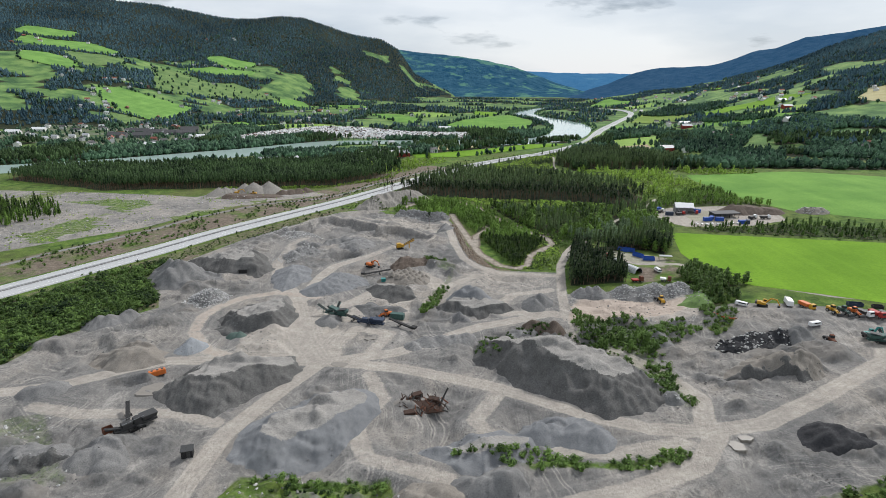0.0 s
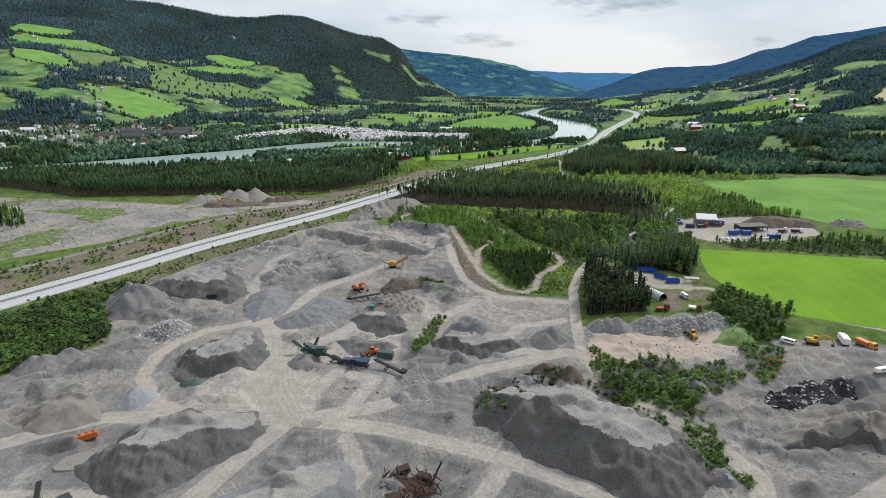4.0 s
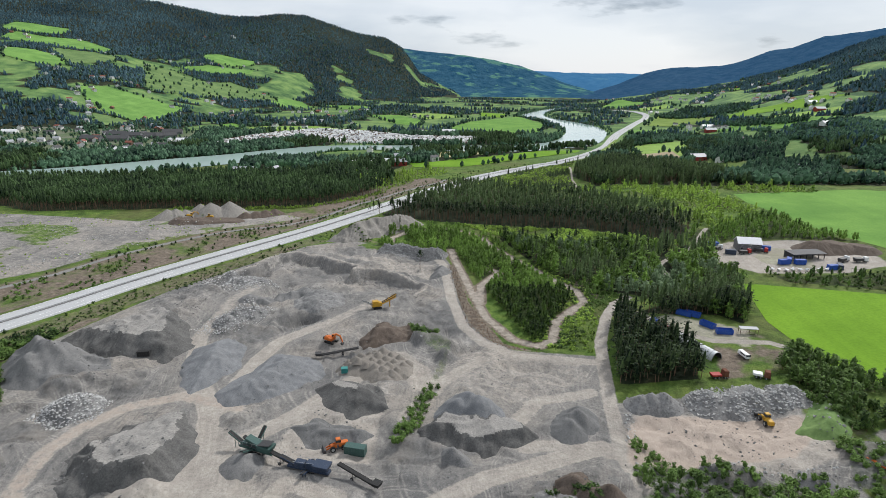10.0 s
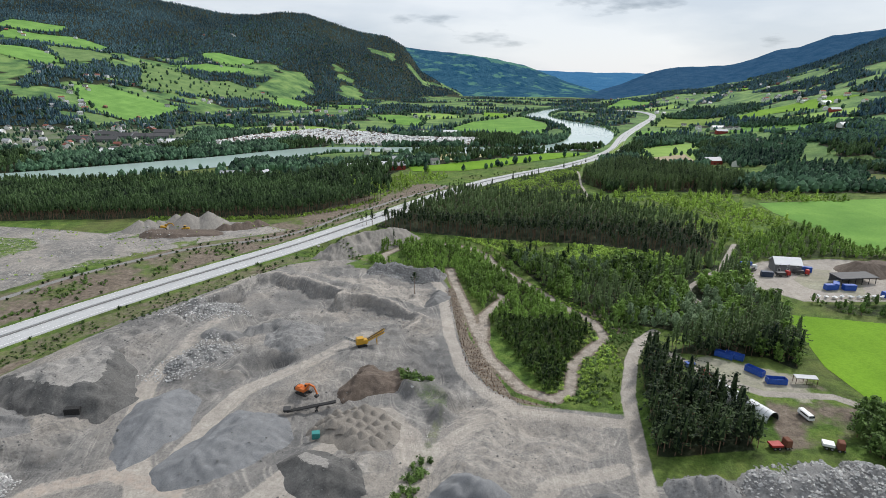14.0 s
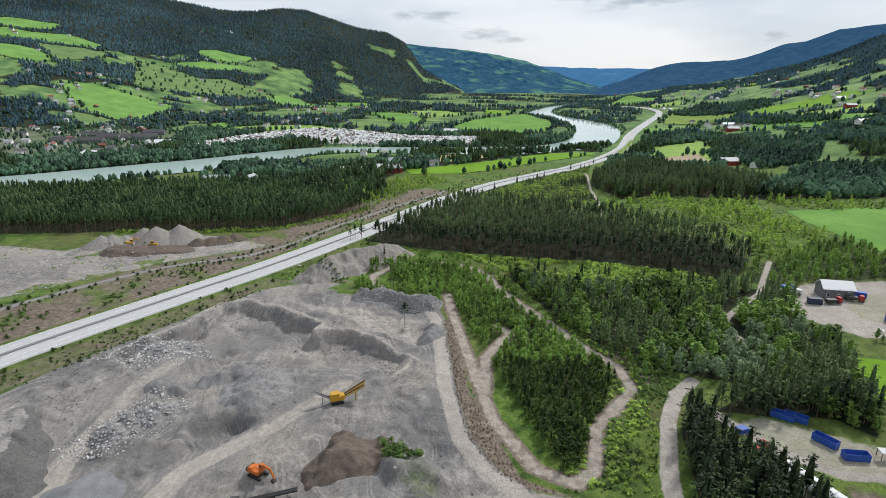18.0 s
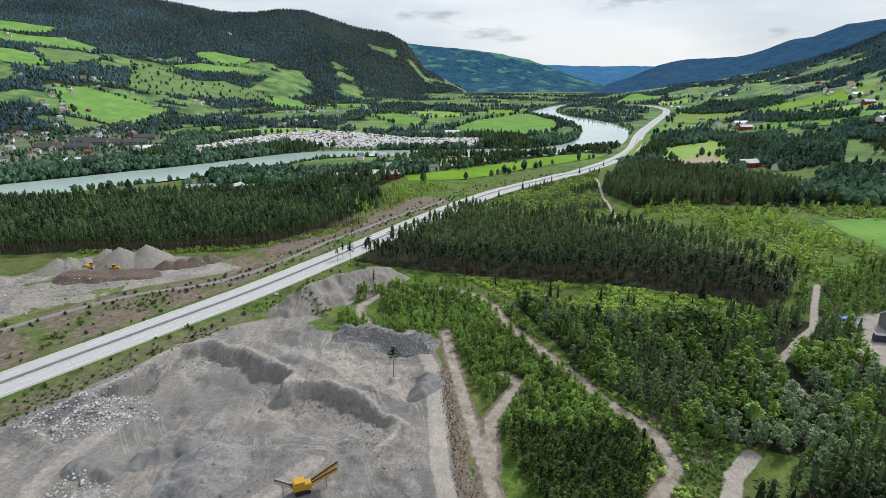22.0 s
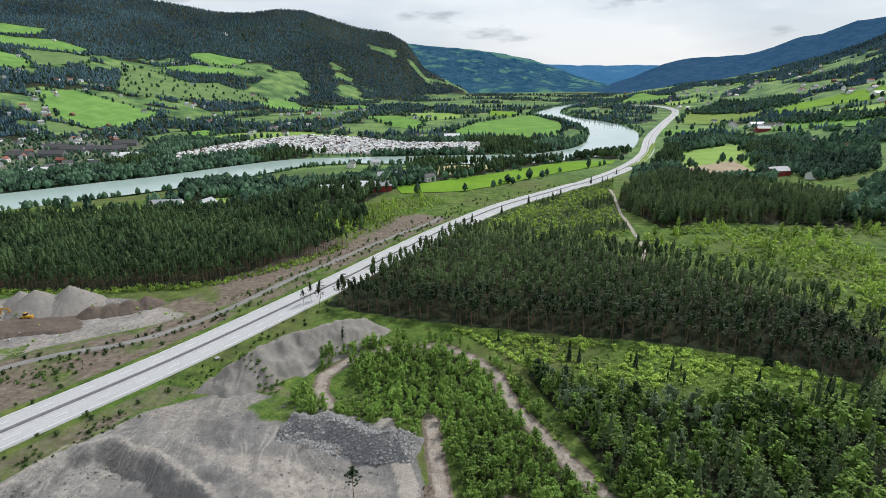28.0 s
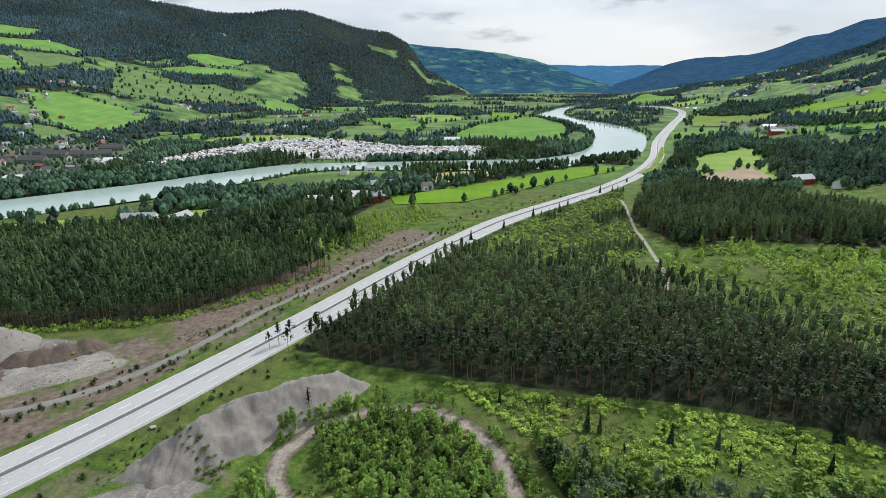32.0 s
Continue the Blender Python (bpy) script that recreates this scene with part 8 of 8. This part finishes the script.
# small dark bushes in rows along the highway and the gravel track
line = spline(HIGHWAY[1:13], 3.0)
_, side = along(line)
rng = np.random.RandomState(41)
rows = []
for o, chance in ((13.5, 0.5), (16.5, 0.35), (-14, 0.2), (-20, 0.15), (-29, 0.3)):
    keep = rng.uniform(0, 1, len(line)) < chance
    rows.append((line + side * (o + rng.normal(0, 2.2, len(line)))[:, None])[keep])
line = spline(TRACK, 3.0)
_, side = along(line)
for o, chance in ((3.2, 0.6), (-3.4, 0.35), (6, 0.2)):
    keep = rng.uniform(0, 1, len(line)) < chance
    rows.append((line + side * (o + rng.normal(0, 0.7, len(line)))[:, None])[keep])
verge = np.concatenate(rows)
front, rest = split_near(verge[verge[:, 1] > 250], np.abs(verge[verge[:, 1] > 250][:, 1] - 430), 160)
plant("roadside_bush", bushes[:3], BANK_MATS, front, "small dark green bush on the highway verge", "bush", "bushes along the highway", (0.35, 0.85), 42)
stand("verge_scrub", bushes, rest, BANK_MATS, "scattered bushes along highway and track", "scrub", (0.4, 0.9), 43)
WEST_BANK = [(-322, 95), (-262, 212), (-212, 310), (-186, 362), (-158, 414), (-134, 456), (-150, 458), (-196, 398), (-226, 345), (-262, 262), (-345, 110)]
stand("west_bank_scrub", bushes, spread(WEST_BANK, 3.0, 110, lambda x, y: off_ways(x, y, 2.0) & (vnoise(x, y, 12, 195, 3) > 0.15)), BANK_MATS, "dark green scrub on the brown bank beside the highway", "scrub", (0.2, 0.75), 111, (1.1, 1.8))
CREST_SCRUB = [(2, 206), (2, 194), (10, 190), (18, 196), (14, 206), (30, 213), (40, 208), (52, 198), (58, 190), (61, 194), (42, 216), (20, 220)]
stand("crest_scrub", bushes, spread(CREST_SCRUB, 1.9, 112, lambda x, y: vnoise(x, y, 6, 197, 3) > 0.0), BANK_MATS, "low green scrub on the crest of the sand bank", "scrub", (0.2, 0.6), 113, (1.2, 2.0))
WEST_ROUGH = [(-330, 210), (-280, 300), (-340, 320), (-440, 420), (-520, 420), (-520, 260)]
stand("west_rough", bushes, spread(WEST_ROUGH, 4.2, 114, lambda x, y: vnoise(x, y, 24, 199, 3) > -0.1), BANK_MATS, "rough green scrub round the western gravel flat", "scrub", (0.3, 0.9), 115, (1.2, 2.0))
PLANT_EDGE = [(-236, 514), (-179, 517), (-131, 533), (-104, 562), (-83, 603), (-90, 603), (-112, 566), (-134, 540), (-180, 524), (-236, 521)]
stand("plantation_edge", bushes, spread(PLANT_EDGE, 2.4, 44), SCRUB_MATS, "bright green scrub along the plantation's edge", "scrub", (0.5, 1.1), 45)
RIGHT_OF_ROAD = [(-86, 618), (-60, 690), (-36, 740), (-60, 770), (-130, 690), (-140, 660)]
stand("cutting_scrub", bushes + birches_low[:1], spread(RIGHT_OF_ROAD, 4.0, 46), SCRUB_MATS, "pale green scrub beside the plantation", "scrub", (0.6, 1.1), 47)

# single trees that stand apart
plant("lone_pine", [make_pine(300, 1.0, 0.62)], PINE_MATS, np.array([(-31.3, 391.4)]), "lone pine with a bare trunk and small crown", "tree", "", (0.86, 0.87), 50)
plant("lone_spruce", [make_pine(301, 1.0, 0.3)], PINE_MATS, np.array([(-53, 467)]), "slim dark tree on the gravel ridge", "tree", "", (0.62, 0.63), 51, (0.6, 0.65))
plant("roadside_pine", pines[:3], PINE_MATS, np.array([(-79, 512), (-76, 516), (-81, 508), (-74, 508)]), "pine standing apart at the wood's corner", "tree", "pines at the wood's corner", (0.6, 0.8), 52)
plant("verge_pine", spruces, PINE_MATS, np.array([(-13, 668), (8, 700), (30, 737), (60, 778), (95, 835), (130, 890)]), "single conifer beside the highway", "tree", "conifers beside the highway", (0.4, 0.65), 53)


# ---- woods of the wider valley ----
def scattered(n, x0, x1, y0, y1, seed, test):
    rng = np.random.RandomState(seed)
    x, y = rng.uniform(x0, x1, n), rng.uniform(y0, y1, n)
    ok = wooded(x, y)
    ok[ok] = test(x[ok], y[ok], rng)
    return np.column_stack([x, y])[ok]


def in_view(x, y, spare=46):
    return np.abs(np.degrees(np.arctan2(x, np.maximum(y - 60, 1)))) < spare


near_valley = scattered(26000, -800, 800, 640, 1250, 61, lambda x, y, r: in_view(x, y))
pick = vnoise(near_valley[:, 0], near_valley[:, 1], 120, 91, 3) > 0.1
stand("valley_conifers", firs, near_valley[pick], FIR_MATS, "dark conifers on the valley floor", "forest", (0.7, 1.15), 62, (1.1, 1.5))
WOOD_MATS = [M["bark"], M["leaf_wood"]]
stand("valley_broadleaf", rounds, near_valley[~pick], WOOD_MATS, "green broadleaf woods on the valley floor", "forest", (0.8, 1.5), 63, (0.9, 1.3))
EAST_WOODS = [[(316, 1015), (397, 1155), (457, 1127), (491, 1065), (394, 897), (295, 815), (286, 861)], [(510, 1842), (644, 2017), (708, 1735), (666, 1630), (562, 1654)], [(513, 1412), (580, 1434), (646, 1307), (617, 1258), (541, 1355)],
              [(242, 1081), (314, 1227), (325, 1201), (266, 1077)], [(296, 1203), (362, 1278), (405, 1309), (334, 1198)], [(303, 779), (362, 836), (420, 820), (380, 730), (275, 696), (268, 709)]]
east = np.concatenate([spread(g, 7.0, 180 + i) for i, g in enumerate(EAST_WOODS)])
stand("east_woods", rounds + firs[:2], east, WOOD_MATS, "dark broadleaf woods and tree belts between eastern fields", "forest", (0.8, 1.35), 187, (1.0, 1.4), 60.0)
far_valley = scattered(30000, -1300, 1300, 1250, 3300, 64, lambda x, y, r: in_view(x, y, 42) & (r.uniform(0, 1, len(x)) < 1500 / y))
half = np.arange(len(far_valley)) % 2 == 0
rounds_far = [(w[:0], c) for w, c in rounds]
stand("far_broadleaf", rounds_far, far_valley[half], WOOD_MATS, "broadleaf belts along fields and river", "forest", (0.8, 1.4), 65, (1.1, 1.5), 160.0)
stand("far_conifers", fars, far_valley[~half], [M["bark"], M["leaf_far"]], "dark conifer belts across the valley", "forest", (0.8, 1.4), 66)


def hillside():
    rng = np.random.RandomState(12)
    n = 230000
    x, y = rng.uniform(-2600, 2300, n), rng.uniform(900, 4300, n)
    d = np.hypot(x, y - 200)
    ok = in_view(x, y, 46) & (rng.uniform(0, 1, n) < np.clip(2400 / d, 0.35, 1)) & (big_height(x, y) > floor_height(x, y) + 8)
    x, y = x[ok], y[ok]
    ok = wooded(x, y)
    return np.column_stack([x, y])[ok]


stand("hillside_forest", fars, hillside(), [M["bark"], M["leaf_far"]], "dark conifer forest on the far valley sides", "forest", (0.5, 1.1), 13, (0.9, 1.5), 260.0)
# trees dotted over the hill pastures, and hedgerows along field edges
rng = np.random.RandomState(67)
dots = []
for poly, _, _, _ in FIELDS[2:]:
    edge = spline(poly + poly[:1], 9.0)
    dots.append(edge[rng.uniform(0, 1, len(edge)) < 0.45])
dots.append(spread(FIELDS[10][0], 36, 68))
dots = np.concatenate(dots)
dots = dots[(line_distance(HIGHWAY, dots[:, 0], dots[:, 1]) > 22) & (river_near(dots[:, 0], dots[:, 1])[0] > 50)]
stand("hedgerow_trees", rounds_far, dots + np.random.RandomState(69).normal(0, 4, dots.shape), WOOD_MATS, "hedgerow trees along field edges", "trees", (0.7, 1.5), 70, (0.9, 1.3))
# trees along the river banks
line = spline(RIVER, 7)
_, side = along(line)
w = river_near(line[:, 0], line[:, 1])[1]
rows = []
for s in (-1, 1):
    for extra in (7, 13, 20):
        keep = np.random.RandomState(71 + extra + s).uniform(0, 1, len(line)) < (0.6 if s < 0 else 0.35)
        rows.append((line + side * (s * (w + extra))[:, None] + np.random.RandomState(75 + extra).normal(0, 2.5, line.shape))[keep])
bank = np.concatenate(rows)
bank = bank[in_view(bank[:, 0], bank[:, 1], 48) & (bank[:, 1] > 650) & (line_distance(HIGHWAY, bank[:, 0], bank[:, 1]) > 20)]
stand("riverbank_trees", rounds, bank, WOOD_MATS, "green broadleaf trees lining the river", "trees", (0.5, 1.0), 76, (0.9, 1.3))

town_trees = spread(TOWN, 13, 80, lambda x, y: vnoise(x, y, 60, 117, 3) > -0.2)
stand("town_trees", rounds, town_trees, WOOD_MATS, "garden trees among the town's houses", "trees", (0.6, 1.1), 81)
WEST_TREES = [(-330, 330), (-300, 395), (-340, 440), (-420, 420), (-420, 340)]
stand("west_flat_trees", birches_low + spruces[:1], spread(WEST_TREES, 5, 82), BIRCH_MATS, "green trees at the edge of the gravel flat", "thicket", (0.6, 1.0), 83)

TRAIL_SCRUB = [(48, 338), (60, 344), (68, 352), (62, 366), (54, 378), (46, 392), (42, 390), (52, 366)]
stand("trail_scrub", bushes + birches_low[:1], spread(TRAIL_SCRUB, 2.4, 116, lambda x, y: off_ways(x, y, 2.6)), BANK_MATS, "green scrub beside the trail bend", "scrub", (0.3, 0.75), 117, (1.1, 1.7))
LOOP_SCRUB = [(33, 300), (45, 296), (53, 332), (51, 344), (36, 320)]
stand("loop_scrub", bushes, spread(LOOP_SCRUB, 2.2, 84, lambda x, y: off_ways(x, y, 2.4)), SCRUB_MATS, "low green scrub between trail and lane", "scrub", (0.3, 0.7), 85)
M["leaf_brush"] = mat_leaf("reddish felled brushwood", (0.05, 0.032, 0.022), (0.22, 0.14, 0.09))
stand("felled_brush", bushes, spread(FELLED, 1.25, 86, lambda x, y: off_ways(x, y, 1.8)), [M["bark"], M["leaf_brush"]], "reddish-brown felled brushwood beside the rim road", "brushwood", (0.1, 0.26), 87)

# rough grass and weeds that break the flat verges
def weeds(name, poly, gap, seed, label, mats, tall=(0.12, 0.35), share=-0.1):
    keep = lambda x, y: off_ways(x, y, 2.2) & (vnoise(x, y, 8, 141 + seed, 3) > share)
    stand(name, bushes[:3], spread(poly, gap, seed, keep), mats, label, "weeds", tall, seed + 1, (1.2, 2.2))


EAST_VERGE = [(-232, 195), (-160, 340), (-132, 392), (-96, 458), (-84, 452), (-112, 408), (-140, 352), (-158, 310), (-172, 292), (-212, 228)]
weeds("verge_weeds", EAST_VERGE, 2.0, 90, "tall weeds between quarry and highway", BANK_MATS)
weeds("loop_weeds", [(20, 300), (34, 302), (52, 340), (62, 352), (48, 372), (36, 396), (14, 430), (8, 456), (-16, 470), (10, 440), (32, 385), (42, 360), (30, 330)], 1.9, 92, "green weeds along the trail loop", SCRUB_MATS, (0.15, 0.5), -0.3)
weeds("trail_ferns", [(20, 298), (36, 300), (54, 336), (64, 350), (50, 374), (38, 398), (16, 432), (10, 458), (-14, 472), (10, 440), (30, 385), (40, 360), (28, 328)], 1.7, 106, "dark green ferns beside the trail loop", BANK_MATS, (0.2, 0.5), -0.25)
weeds("quarry_top_weeds", [(-62, 430), (-42, 428), (-20, 424), (-18, 440), (-50, 447), (-72, 446), (-90, 452)], 2.0, 94, "weeds and small bushes behind the cobble bank", BANK_MATS, (0.15, 0.6))
weeds("west_flat_weeds", WEST_YARD, 4.2, 96, "patches of weeds on the western gravel flat", SCRUB_MATS, (0.15, 0.4), 0.35)
weeds("bank_weeds", BANK_BROWN, 3.0, 98, "sparse weeds on the brown earth bank", SCRUB_MATS, (0.12, 0.3), 0.2)

OUTER = [(-62, 436), (-60, 456), (-54, 467), (-36, 482), (-30, 478), (-52, 462), (-60, 450), (-57, 436), (-46, 432), (-20, 426), (-19, 419), (-37, 424), (-57, 425)]
stand("outer_birches", birches + bushes, spread(OUTER, 2.2, 100, lambda x, y: off_ways(x, y, 2.2)), BIRCH_MATS, "young birches between the trail and the gravel ridge", "thicket", (0.35, 0.65), 101, (1.0, 1.5))
weeds("clearing_ferns", OPEN_SCRUB, 1.5, 104, "bright ferns and grass tufts in the clearing", SCRUB_MATS, (0.12, 0.3), -0.25)
